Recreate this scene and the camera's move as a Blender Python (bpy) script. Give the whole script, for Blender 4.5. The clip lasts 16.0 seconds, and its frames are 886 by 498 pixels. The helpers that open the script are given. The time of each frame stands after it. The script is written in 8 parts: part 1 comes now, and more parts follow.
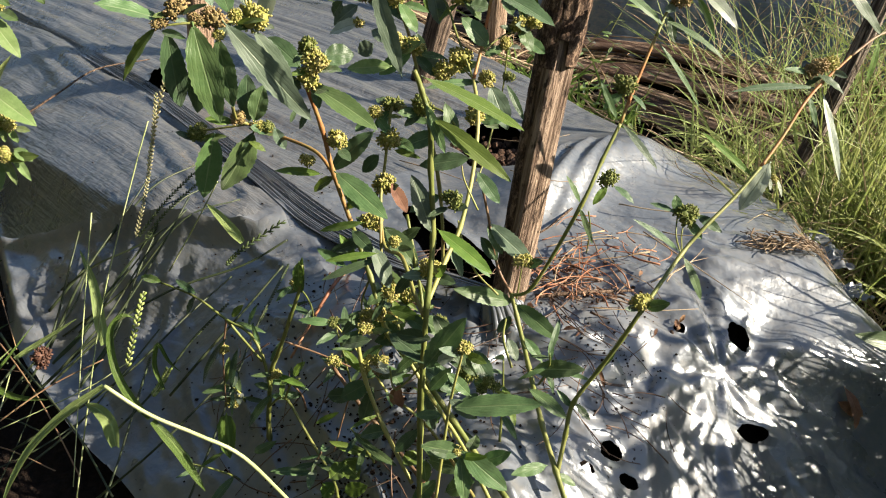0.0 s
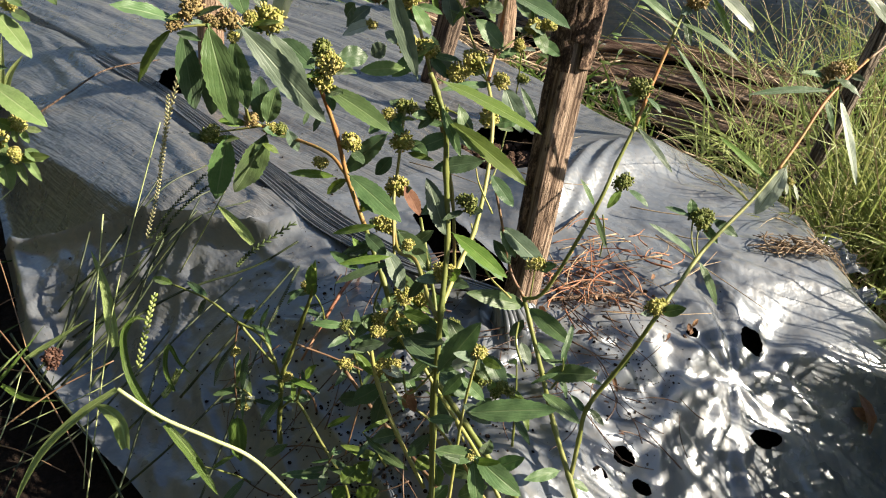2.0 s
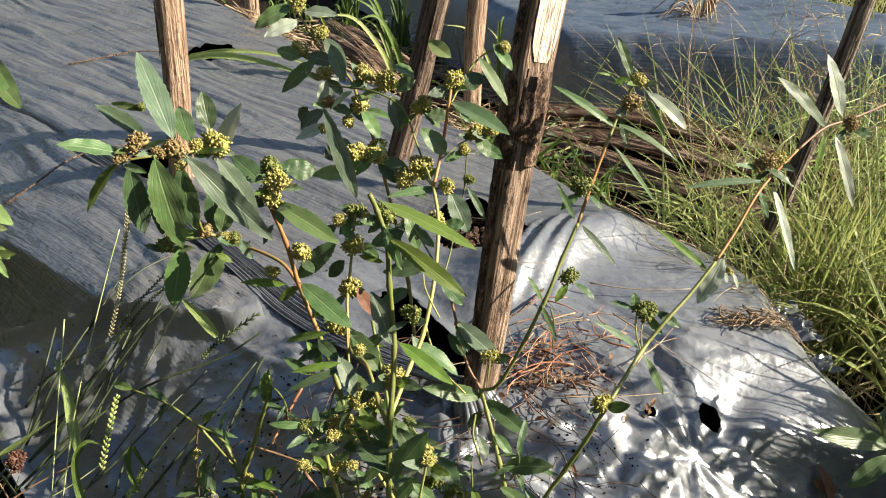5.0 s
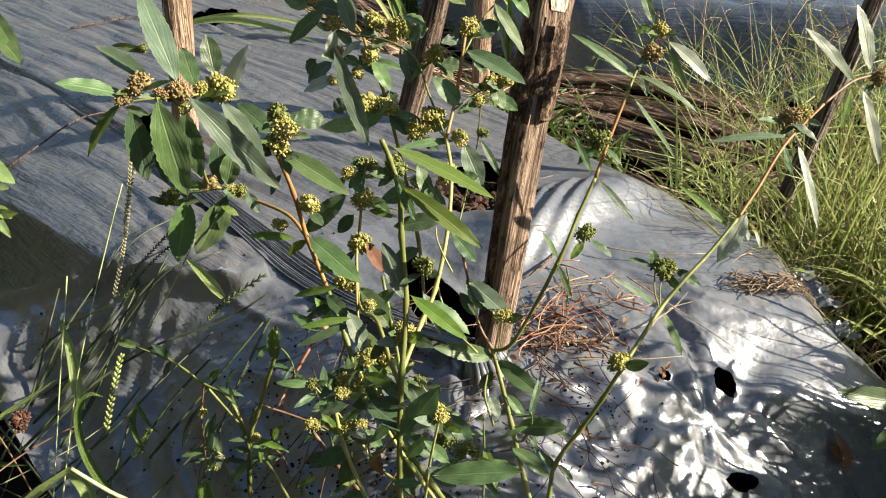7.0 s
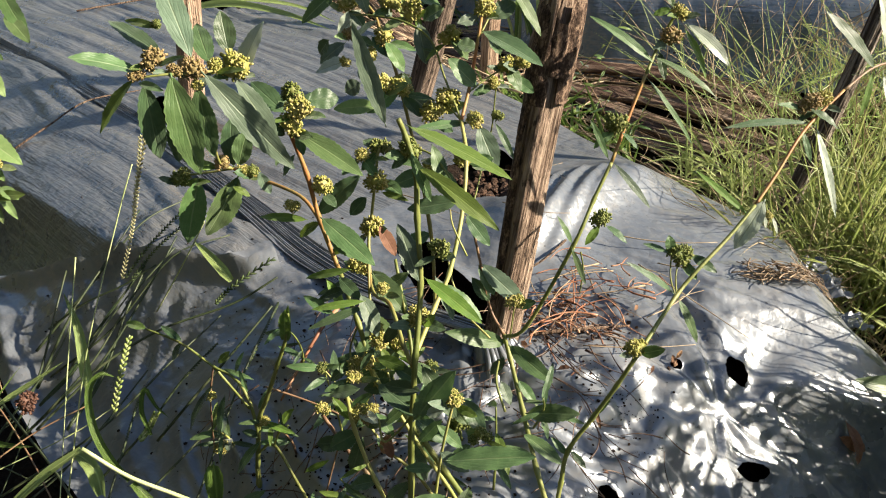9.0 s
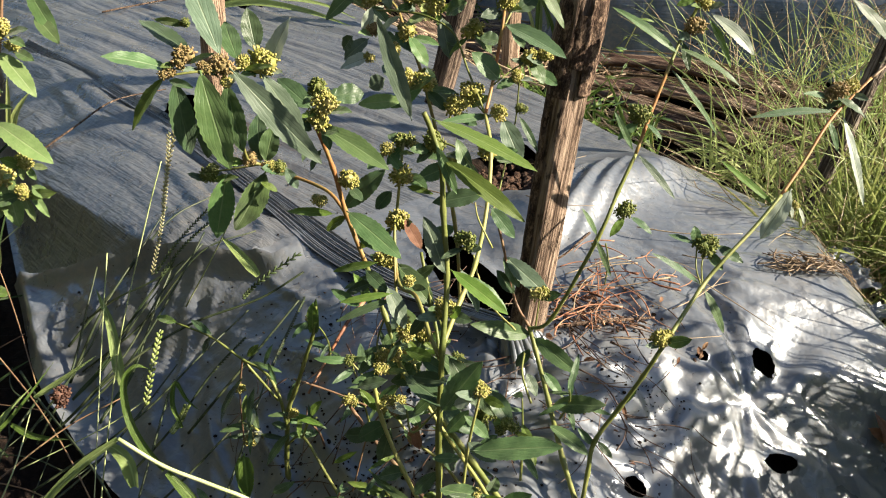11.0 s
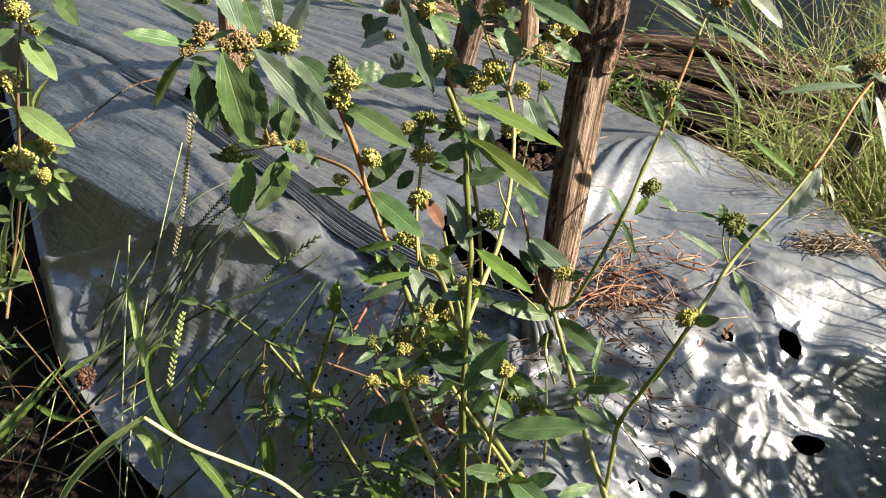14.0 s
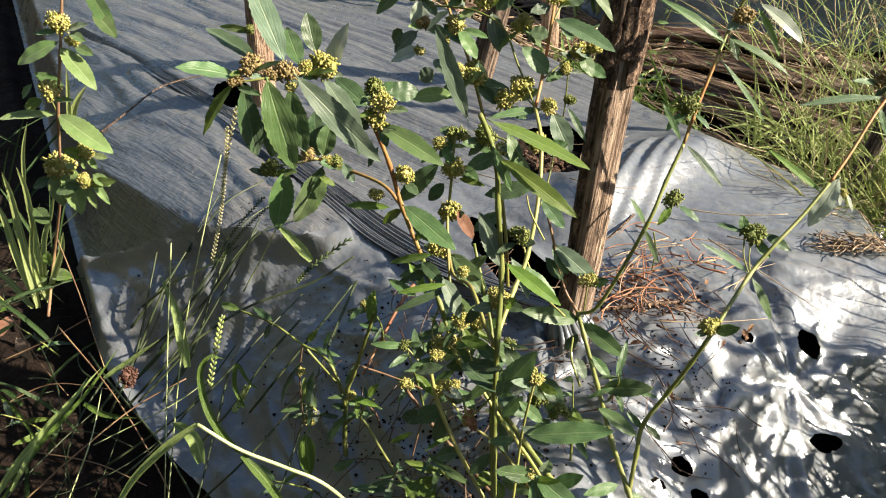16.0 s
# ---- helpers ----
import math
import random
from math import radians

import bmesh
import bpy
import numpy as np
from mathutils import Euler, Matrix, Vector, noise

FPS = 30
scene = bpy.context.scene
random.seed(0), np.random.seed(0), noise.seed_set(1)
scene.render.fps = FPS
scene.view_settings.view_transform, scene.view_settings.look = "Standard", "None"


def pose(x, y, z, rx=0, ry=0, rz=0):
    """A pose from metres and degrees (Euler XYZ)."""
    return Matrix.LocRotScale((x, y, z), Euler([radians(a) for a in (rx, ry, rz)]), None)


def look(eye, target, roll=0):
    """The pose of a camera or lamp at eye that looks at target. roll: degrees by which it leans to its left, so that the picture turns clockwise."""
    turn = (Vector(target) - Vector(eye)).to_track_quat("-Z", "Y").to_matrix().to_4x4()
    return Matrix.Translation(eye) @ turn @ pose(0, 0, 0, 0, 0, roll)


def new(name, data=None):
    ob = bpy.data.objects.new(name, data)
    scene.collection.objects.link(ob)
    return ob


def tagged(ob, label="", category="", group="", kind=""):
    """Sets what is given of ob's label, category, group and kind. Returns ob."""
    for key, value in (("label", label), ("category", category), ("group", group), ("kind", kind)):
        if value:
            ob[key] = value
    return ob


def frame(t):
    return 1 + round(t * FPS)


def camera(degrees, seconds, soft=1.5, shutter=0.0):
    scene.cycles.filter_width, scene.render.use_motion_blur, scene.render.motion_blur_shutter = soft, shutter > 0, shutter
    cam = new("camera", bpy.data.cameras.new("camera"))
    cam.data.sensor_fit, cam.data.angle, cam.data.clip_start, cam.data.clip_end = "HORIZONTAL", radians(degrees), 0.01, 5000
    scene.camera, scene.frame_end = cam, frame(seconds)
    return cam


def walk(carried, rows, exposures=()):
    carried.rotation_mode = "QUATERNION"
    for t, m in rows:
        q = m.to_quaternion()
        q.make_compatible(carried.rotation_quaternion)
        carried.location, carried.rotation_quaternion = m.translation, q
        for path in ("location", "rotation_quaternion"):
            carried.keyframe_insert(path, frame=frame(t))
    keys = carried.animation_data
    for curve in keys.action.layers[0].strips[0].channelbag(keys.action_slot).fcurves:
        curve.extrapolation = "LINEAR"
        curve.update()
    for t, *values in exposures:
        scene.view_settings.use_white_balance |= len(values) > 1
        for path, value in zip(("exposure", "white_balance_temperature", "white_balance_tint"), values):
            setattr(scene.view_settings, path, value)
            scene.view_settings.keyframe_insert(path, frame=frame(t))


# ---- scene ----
cam = camera(59.7, 16.0, soft=1.1)
PATH = [
    (0, (0.0174, 0.0102, 0.6199), (-0.0106, 1.6873, -0.4693), -0.5),
    (0.5, (0.0144, 0.0151, 0.6147), (-0.0128, 1.685, -0.4856), -0.3),
    (1, (0.0134, 0.015, 0.6142), (-0.0144, 1.6834, -0.4883), -0.2),
    (1.5, (0.0127, 0.014, 0.6154), (-0.0196, 1.6861, -0.4814), -0.0),
    (2, (0.0115, 0.014, 0.6197), (-0.0307, 1.6918, -0.4679), -0.5),
    (2.5, (0.013, 0.0155, 0.6178), (-0.0259, 1.6909, -0.4737), -0.5),
    (3, (0.0253, 0.0181, 0.6255), (0.0144, 1.7115, -0.4386), -0.9),
    (3.5, (0.043, 0.0237, 0.6609), (0.0651, 1.7684, -0.3166), -1.6),
    (4, (0.0436, 0.02, 0.6641), (0.052, 1.7685, -0.3068), -2.0),
    (6.3, (0.0313, 0.0241, 0.6471), (0.0166, 1.7482, -0.3664), -1.6),
    (6.5, (0.0323, 0.0256, 0.6438), (0.0175, 1.7457, -0.3765), -1.7),
    (7, (0.0324, 0.0285, 0.6385), (0.0155, 1.7406, -0.3951), -1.7),
    (7.5, (0.0286, 0.0295, 0.6378), (0.0111, 1.7383, -0.4013), -1.5),
    (8, (0.0281, 0.0311, 0.6339), (0.01, 1.7366, -0.4105), -1.4),
    (8.5, (0.0269, 0.0311, 0.6312), (0.0077, 1.7329, -0.4192), -1.2),
    (9, (0.024, 0.0317, 0.631), (0.0005, 1.7307, -0.424), -1.2),
    (11.5, (0.0212, 0.0261, 0.6316), (-0.065, 1.7182, -0.4311), -2.9),
    (12, (0.0213, 0.0261, 0.6304), (-0.0693, 1.7171, -0.4338), -3.1),
    (12.5, (0.0196, 0.0271, 0.6274), (-0.0923, 1.7088, -0.4493), -3.8),
    (13, (0.0173, 0.0293, 0.624), (-0.0962, 1.705, -0.4619), -3.7),
    (13.5, (0.016, 0.0289, 0.6228), (-0.1022, 1.7026, -0.4657), -3.7),
    (14, (0.017, 0.0282, 0.6253), (-0.108, 1.6994, -0.4662), -3.8),
    (14.5, (0.0175, 0.0267, 0.625), (-0.1128, 1.6971, -0.4672), -4.0),
    (15, (0.0146, 0.0276, 0.6221), (-0.1226, 1.6911, -0.4796), -4.0),
    (15.5, (0.0082, 0.0233, 0.6333), (-0.1505, 1.6831, -0.4711), -4.6),
    (16, (0.0096, 0.0176, 0.6569), (-0.1623, 1.6632, -0.4667), -5.0),
]
walk(cam, [(t, look(eye, target, roll)) for t, eye, target, roll in PATH], [(0, 1.53), (4, 1.53), (9, 1.55), (12, 1.60), (16, 1.67)])

# ---- light ----
SUN_FROM = Vector((0.89, -0.11, 0.44)).normalized()
world = bpy.data.worlds.new("sky")
scene.world = world
world.use_nodes = True
wn, wl = world.node_tree.nodes, world.node_tree.links
sky = wn.new("ShaderNodeTexSky")
sky.sky_type = "NISHITA"
sky.sun_disc = False
sky.sun_elevation = math.asin(SUN_FROM.z)
sky.sun_rotation = math.atan2(SUN_FROM.x, SUN_FROM.y)
wl.new(sky.outputs[0], wn["Background"].inputs[0])
wn["Background"].inputs[1].default_value = 0.050
sun = new("sun", bpy.data.lights.new("sun", "SUN"))
sun.data.energy, sun.data.angle, sun.data.color = 5.0, radians(0.55), (1.0, 0.89, 0.715)
sun.matrix_world = look((3, 0, 3), Vector((3, 0, 3)) - SUN_FROM)


# ---- materials ----
def material(name, rough=0.6, metal=0.0, spec=0.5):
    m = bpy.data.materials.new(name)
    m.use_nodes = True
    n = m.node_tree.nodes
    b = n["Principled BSDF"]
    b.inputs["Roughness"].default_value = rough
    b.inputs["Metallic"].default_value = metal
    b.inputs["Specular IOR Level"].default_value = spec
    return m, n, m.node_tree.links, b


def coords(n, l, scale=(1, 1, 1), source="Object"):
    """Texture coordinates stretched by scale."""
    c, m = n.new("ShaderNodeTexCoord"), n.new("ShaderNodeMapping")
    m.inputs["Scale"].default_value = scale
    l.new(c.outputs[source], m.inputs[0])
    return m.outputs[0]


def noise_tex(n, l, vec, scale, detail=4.0, rough=0.55):
    t = n.new("ShaderNodeTexNoise")
    t.inputs["Scale"].default_value, t.inputs["Detail"].default_value, t.inputs["Roughness"].default_value = scale, detail, rough
    l.new(vec, t.inputs["Vector"])
    return t.outputs["Fac"]


def ramp(n, l, fac, *stops):
    """A colour ramp from (position, colour) stops."""
    r = n.new("ShaderNodeValToRGB")
    e = r.color_ramp.elements
    while len(e) < len(stops):
        e.new(0.5)
    for k, (p, c) in zip(e, stops):
        k.position, k.color = p, (*c, 1)
    l.new(fac, r.inputs[0])
    return r.outputs[0]


def mix(n, l, fac, a, b, kind="MIX"):
    m = n.new("ShaderNodeMix")
    m.data_type, m.blend_type = "RGBA", kind
    for sock, val in ((m.inputs[0], fac), (m.inputs[6], a), (m.inputs[7], b)):
        if isinstance(val, (int, float)):
            sock.default_value = val
        elif isinstance(val, tuple):
            sock.default_value = (*val, 1)
        else:
            l.new(val, sock)
    return m.outputs[2]


def calc(n, l, op, a, b=0.0, c=0.0):
    m = n.new("ShaderNodeMath")
    m.operation = op
    for sock, val in zip(m.inputs, (a, b, c)):
        if isinstance(val, (int, float)):
            sock.default_value = val
        else:
            l.new(val, sock)
    return m.outputs[0]


def bump(n, l, b, height, strength, dist):
    k = n.new("ShaderNodeBump")
    k.inputs["Strength"].default_value, k.inputs["Distance"].default_value = strength, dist
    l.new(height, k.inputs["Height"])
    l.new(k.outputs[0], b.inputs["Normal"])


def thin(m, n, l, b, colour, share):
    """Lets some light pass through a thin sheet."""
    t, s = n.new("ShaderNodeBsdfTranslucent"), n.new("ShaderNodeMixShader")
    l.new(colour, t.inputs[0])
    s.inputs[0].default_value = share
    l.new(b.outputs[0], s.inputs[1])
    l.new(t.outputs[0], s.inputs[2])
    l.new(s.outputs[0], n["Material Output"].inputs[0])


def plastic_film(name, base, dusty, lines=0.0, turn=-0.81, metal=0.45, relief=0.30):
    """Silver mulch film: glossy, dusty in patches, with dark specks of soil."""
    m, n, l, b = material(name, 0.3, metal, 0.5)
    v = coords(n, l)
    big, fine = noise_tex(n, l, v, 7, 5, 0.6), noise_tex(n, l, v, 90, 4, 0.6)
    col = ramp(n, l, big, (0.3, tuple(c * 0.86 for c in base)), (0.55, base), (0.75, dusty))
    dust = ramp(n, l, fine, (0.45, (0, 0, 0)), (0.75, (1, 1, 1)))
    col = mix(n, l, calc(n, l, "MULTIPLY", dust, 0.4), col, (0.33, 0.30, 0.26))
    speck = ramp(n, l, noise_tex(n, l, v, 160, 2, 0.5), (0.7, (0, 0, 0)), (0.73, (1, 1, 1)))
    patch = ramp(n, l, noise_tex(n, l, v, 9, 3, 0.6), (0.5, (0, 0, 0)), (0.62, (1, 1, 1)))
    col = mix(n, l, calc(n, l, "MULTIPLY", speck, patch), col, (0.03, 0.022, 0.017))
    l.new(col, b.inputs["Base Color"])
    l.new(ramp(n, l, big, (0.3, (0.22,) * 3), (0.7, (0.38,) * 3)), b.inputs["Roughness"])
    fold_a = calc(n, l, "ABSOLUTE", calc(n, l, "SUBTRACT", noise_tex(n, l, v, 26, 3, 0.55), 0.5))
    fold_b = calc(n, l, "ABSOLUTE", calc(n, l, "SUBTRACT", noise_tex(n, l, v, 75, 3, 0.55), 0.5))
    grain = noise_tex(n, l, v, 330, 3, 0.6)
    high = calc(n, l, "ADD", calc(n, l, "MULTIPLY", fold_a, 2.2), calc(n, l, "ADD", calc(n, l, "MULTIPLY", fold_b, 0.4), calc(n, l, "MULTIPLY", grain, 0.08)))
    if lines:
        turned = n.new("ShaderNodeMapping")
        turned.inputs["Rotation"].default_value = (0, 0, turn)
        turned.inputs["Scale"].default_value = (1, 1, 1)
        l.new(v, turned.inputs[0])
        long = n.new("ShaderNodeMapping")
        long.inputs["Scale"].default_value = (42, 2.2, 36)
        l.new(turned.outputs[0], long.inputs[0])
        pull = calc(n, l, "ABSOLUTE", calc(n, l, "SUBTRACT", noise_tex(n, l, long.outputs[0], 1.0, 4, 0.6), 0.5))
        high = calc(n, l, "ADD", high, calc(n, l, "MULTIPLY", pull, lines))
    bump(n, l, b, high, relief, 0.008)
    return m


FILM = plastic_film("silver_film", (0.203, 0.220, 0.245), (0.248, 0.252, 0.260), metal=0.40, relief=0.20)

FILM_STRETCHED = plastic_film("silver_film_stretched", (0.172, 0.182, 0.194), (0.215, 0.217, 0.218), 3.2)
# film copy for the next bed, blue sky reflection put into its base colour
FILM_NEXT = plastic_film("silver_film_sky_tinted", (0.125, 0.165, 0.225), (0.18, 0.205, 0.235), 4.0, 1.87, relief=0.16)


def soil_mat(name="soil", k=1.0):
    m, n, l, b = material(name, 0.95, 0, 0.2)
    v = coords(n, l)
    a = noise_tex(n, l, v, 14, 6, 0.65)
    c = noise_tex(n, l, v, 120, 5, 0.7)
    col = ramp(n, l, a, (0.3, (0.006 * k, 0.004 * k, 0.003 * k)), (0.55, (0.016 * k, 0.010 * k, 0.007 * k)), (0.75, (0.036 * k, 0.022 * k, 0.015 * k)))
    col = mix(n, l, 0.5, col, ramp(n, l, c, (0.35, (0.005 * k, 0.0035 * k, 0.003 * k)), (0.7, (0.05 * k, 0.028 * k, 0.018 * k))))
    l.new(col, b.inputs["Base Color"])
    bump(n, l, b, calc(n, l, "ADD", a, c), 0.9, 0.012)
    return m


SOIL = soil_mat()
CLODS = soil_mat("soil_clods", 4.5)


def wood_mat(name, dark, mid, pale, grain=60.0):
    """Weathered wood with the grain along local z."""
    m, n, l, b = material(name, 0.85, 0, 0.25)
    v = coords(n, l, (grain, grain, grain * 0.05))
    g = noise_tex(n, l, v, 1.6, 6, 0.62)
    fine = noise_tex(n, l, coords(n, l, (260, 260, 9)), 1.0, 4, 0.6)
    col = ramp(n, l, g, (0.34, dark), (0.5, mid), (0.68, pale))
    col = mix(n, l, 0.6, col, ramp(n, l, fine, (0.42, dark), (0.50, mid), (0.60, pale)))
    blot = noise_tex(n, l, coords(n, l), 16, 4, 0.6)
    col = mix(n, l, ramp(n, l, blot, (0.50, (0, 0, 0)), (0.68, (0.55,) * 3)), col, dark)
    pits = noise_tex(n, l, coords(n, l, (150, 150, 60)), 1.0, 3, 0.6)
    col = mix(n, l, ramp(n, l, pits, (0.58, (0, 0, 0)), (0.66, (0.85,) * 3)), col, tuple(c * 0.6 for c in dark))
    l.new(col, b.inputs["Base Color"])
    bump(n, l, b, calc(n, l, "SUBTRACT", calc(n, l, "ADD", g, calc(n, l, "MULTIPLY", fine, 0.9)), calc(n, l, "MULTIPLY", pits, 0.6)), 1.0, 0.006)
    return m


BARK = wood_mat("weathered_bark", (0.060, 0.038, 0.027), (0.27, 0.19, 0.14), (0.58, 0.46, 0.36))
BARK_FINE = wood_mat("stake_wood", (0.042, 0.026, 0.018), (0.205, 0.140, 0.100), (0.48, 0.365, 0.275), 150)


def flaky_bark():
    """Old bark: dark, cracked and speckled with paler flakes."""
    m, n, l, b = material("flaky_bark", 0.9, 0, 0.2)
    v = coords(n, l, (1, 1, 0.55))
    big, fine = noise_tex(n, l, v, 150, 5, 0.65), noise_tex(n, l, v, 520, 4, 0.7)
    mixed = calc(n, l, "ADD", calc(n, l, "MULTIPLY", big, 0.55), calc(n, l, "MULTIPLY", fine, 0.45))
    l.new(ramp(n, l, mixed, (0.40, (0.018, 0.011, 0.008)), (0.50, (0.075, 0.047, 0.033)), (0.60, (0.27, 0.185, 0.13))), b.inputs["Base Color"])
    bump(n, l, b, mixed, 1.0, 0.004)
    return m


FLAKY = flaky_bark()
OLDWOOD = wood_mat("old_grey_wood", (0.026, 0.018, 0.014), (0.105, 0.073, 0.055), (0.27, 0.20, 0.15), 120)
BARK_DARK = wood_mat("dark_bark", (0.028, 0.018, 0.013), (0.105, 0.067, 0.047), (0.26, 0.175, 0.12), 38)
LATH = wood_mat("sawn_lath", (0.16, 0.10, 0.065), (0.34, 0.235, 0.165), (0.50, 0.375, 0.275), 115)
GREYWOOD = wood_mat("grey_lath", (0.035, 0.025, 0.02), (0.13, 0.10, 0.078), (0.40, 0.34, 0.28), 45)
CUTWOOD = wood_mat("cut_wood", (0.42, 0.34, 0.27), (0.60, 0.52, 0.44), (0.70, 0.62, 0.54), 25)


def husk_mat():
    """Dry fibrous sheath, grain along its length."""
    m, n, l, b = material("dry_sheath", 0.75, 0, 0.3)
    turned, long = n.new("ShaderNodeMapping"), n.new("ShaderNodeMapping")
    turned.inputs["Rotation"].default_value = (0, 0, 0.80)
    long.inputs["Scale"].default_value = (2.5, 130, 130)
    l.new(coords(n, l), turned.inputs[0])
    l.new(turned.outputs[0], long.inputs[0])
    g = noise_tex(n, l, long.outputs[0], 1.0, 5, 0.6)
    blot = noise_tex(n, l, coords(n, l), 11, 4, 0.6)
    col = ramp(n, l, g, (0.36, (0.03, 0.018, 0.012)), (0.50, (0.15, 0.095, 0.066)), (0.66, (0.42, 0.32, 0.23)))
    col = mix(n, l, ramp(n, l, blot, (0.42, (0, 0, 0)), (0.62, (0.8,) * 3)), col, (0.05, 0.024, 0.016))
    l.new(col, b.inputs["Base Color"])
    bump(n, l, b, g, 0.9, 0.006)
    return m


HUSK = husk_mat()


# ---- building helpers ----
def part(name, bm, mat, parent=None, label=""):
    """Links a bmesh as one mesh object, under a parent if there is one."""
    me = bpy.data.meshes.new(name)
    bm.to_mesh(me)
    bm.free()
    for p in me.polygons:
        p.use_smooth = True
    me.materials.append(mat)
    ob = new(name, me)
    if parent:
        ob.parent = parent
    return tagged(ob, label)


def thing(name, label, category, group="", at=(0, 0, 0)):
    ob = new(name)
    ob.location = at
    ob.empty_display_size = 0.02
    return tagged(ob, label, category, group)


def smooth_path(pts, per=5):
    """A Catmull-Rom curve through the points."""
    q = [Vector(p) for p in pts]
    q = [q[0] * 2 - q[1]] + q + [q[-1] * 2 - q[-2]]
    out = []
    for i in range(1, len(q) - 2):
        a, b, c, d = q[i - 1:i + 3]
        for k in range(per):
            t = k / per
            out.append(0.5 * (2 * b + (c - a) * t + (2 * a - 5 * b + 4 * c - d) * t * t + (3 * b - a - 3 * c + d) * t ** 3))
    return out + [q[-2]]


def tube(bm, path, radii, sides=7, flat=1.0):
    """Sweeps a ring along a path; flat squeezes it across."""
    n = len(path)
    rings, side = [], None
    for i, p in enumerate(path):
        d = (path[min(i + 1, n - 1)] - path[max(i - 1, 0)]).normalized()
        side = (side - d * side.dot(d)).normalized() if side else d.orthogonal().normalized()
        up = d.cross(side)
        f = i / max(n - 1, 1) * (len(radii) - 1)
        k = min(int(f), len(radii) - 2) if len(radii) > 1 else 0
        r = radii[k] + (radii[min(k + 1, len(radii) - 1)] - radii[k]) * (f - k)
        rings.append([bm.verts.new(p + side * (r * math.cos(a)) + up * (r * flat * math.sin(a))) for a in (2 * math.pi * j / sides for j in range(sides))])
    for r0, r1 in zip(rings, rings[1:]):
        for j in range(sides):
            bm.faces.new((r0[j], r0[(j + 1) % sides], r1[(j + 1) % sides], r1[j]))
    bm.faces.new(rings[0][::-1])
    bm.faces.new(rings[-1])


def smoothstep(a, b, x):
    t = min(1.0, max(0.0, (x - a) / (b - a)))
    return t * t * (3 - 2 * t)


# ---- the planting bed: u runs across it, s along it towards its end ----
ACROSS, ALONG = Vector((0.853, 0.522, 0)), Vector((0.522, -0.853, 0))


def bed_xy(u, s):
    return ACROSS * u + ALONG * s


def lip(u):
    """Where the slanting end of the second sheet lies."""
    return -1.017 + 1.2 * min(u, 0.22)


def near_edge(s):
    """How far the near edge of the film draws back from the furrow."""
    return 0.032 * smoothstep(-0.92, -0.68, s) + 0.045 * smoothstep(-0.74, -0.54, s)


def bed_core(u, s):
    """The packed earth of the bed: crowned top, sloping sides, rounded end."""
    top = 0.150 - (1.0 + 1.2 * smoothstep(-0.98, -0.80, s)) * max(0, 0.23 + 0.05 * smoothstep(-0.9, -0.75, s) - u) ** 2 + 0.010 * smoothstep(-0.9, -0.4, s) - 0.065 * max(0, u - 0.45) - 0.5 * max(0, u - 0.65) ** 2
    d = s + 0.645 + 0.22 * (u - 0.54)
    top += 0.036 * math.exp(-(d / (0.034 if d > 0 else 0.085)) ** 2) * smoothstep(0.42, 0.54, u) * (1 - smoothstep(0.74, 0.86, u))
    crest = max(0.0, 0.074 + 0.285 * (min(s, -0.92) + 1.035)) + 0.10 * smoothstep(-0.89, -0.74, s) + 0.03 * smoothstep(-0.8, -0.6, s)
    steep = min(1.0, max(0.0, (u + 0.05) / (crest + 0.05)))
    foot = 0.40 - 0.22 * smoothstep(-0.86, -0.62, s)
    wide = 0.21 + 0.09 * smoothstep(-0.90, -0.70, s)
    gentle = (foot + (1 - foot) * min(1.0, max(0.0, (u + 0.05) / wide))) * smoothstep(-0.062, -0.046, u - near_edge(s))
    near = smoothstep(lip(u) - 0.03, lip(u) + 0.012, s)
    left = steep + (gentle - steep) * near
    turn = 0.12 * smoothstep(-0.56, -0.36, s)
    right = 1 - smoothstep(0.83 - turn, 0.97 - turn, u)
    e = -0.19 - 0.16 * max(0, u - 0.5) + 0.05 * math.sin(9 * u)
    end = 1 - smoothstep(e - 0.19, e + 0.05, s)
    return max(0.0, top * left * (right * end) ** 0.8)


PINCH = ((0.529, -0.341, 0.017, 0.070, 7), (0.42, -0.33, 0.006, 0.05, 9), (0.30, -0.42, 0.010, 0.05, 8))  # u, s, depth, reach, folds
FOLDS = (  # long creases: u, s at both ends, height, half width
    (0.520, -0.372, 0.452, -0.347, 0.006, 0.011), (0.460, -0.350, 0.372, -0.305, 0.009, 0.013), (0.500, -0.330, 0.440, -0.270, 0.007, 0.010),
    (0.500, -0.600, 0.700, -0.745, 0.009, 0.005), (0.512, -0.585, 0.720, -0.728, 0.007, 0.0045), (0.490, -0.615, 0.670, -0.755, 0.006, 0.004), (0.530, -0.572, 0.710, -0.700, 0.0055, 0.0045),
    (0.270, -0.530, 0.200, -0.400, 0.011, 0.013), (0.150, -0.640, 0.120, -0.480, 0.008, 0.014), (0.060, -0.800, 0.040, -0.640, 0.006, 0.012),
    (0.545, -0.350, 0.640, -0.250, 0.006, 0.009), (0.590, -0.345, 0.700, -0.270, 0.005, 0.009), (0.535, -0.360, 0.560, -0.420, 0.005, 0.008), (0.500, -0.345, 0.470, -0.230, 0.006, 0.010), (0.440, -0.300, 0.400, -0.220, 0.006, 0.010),
    (0.640, -0.500, 0.740, -0.420, 0.006, 0.010), (0.560, -0.470, 0.640, -0.420, 0.005, 0.009), (0.700, -0.640, 0.790, -0.520, 0.006, 0.012),
)


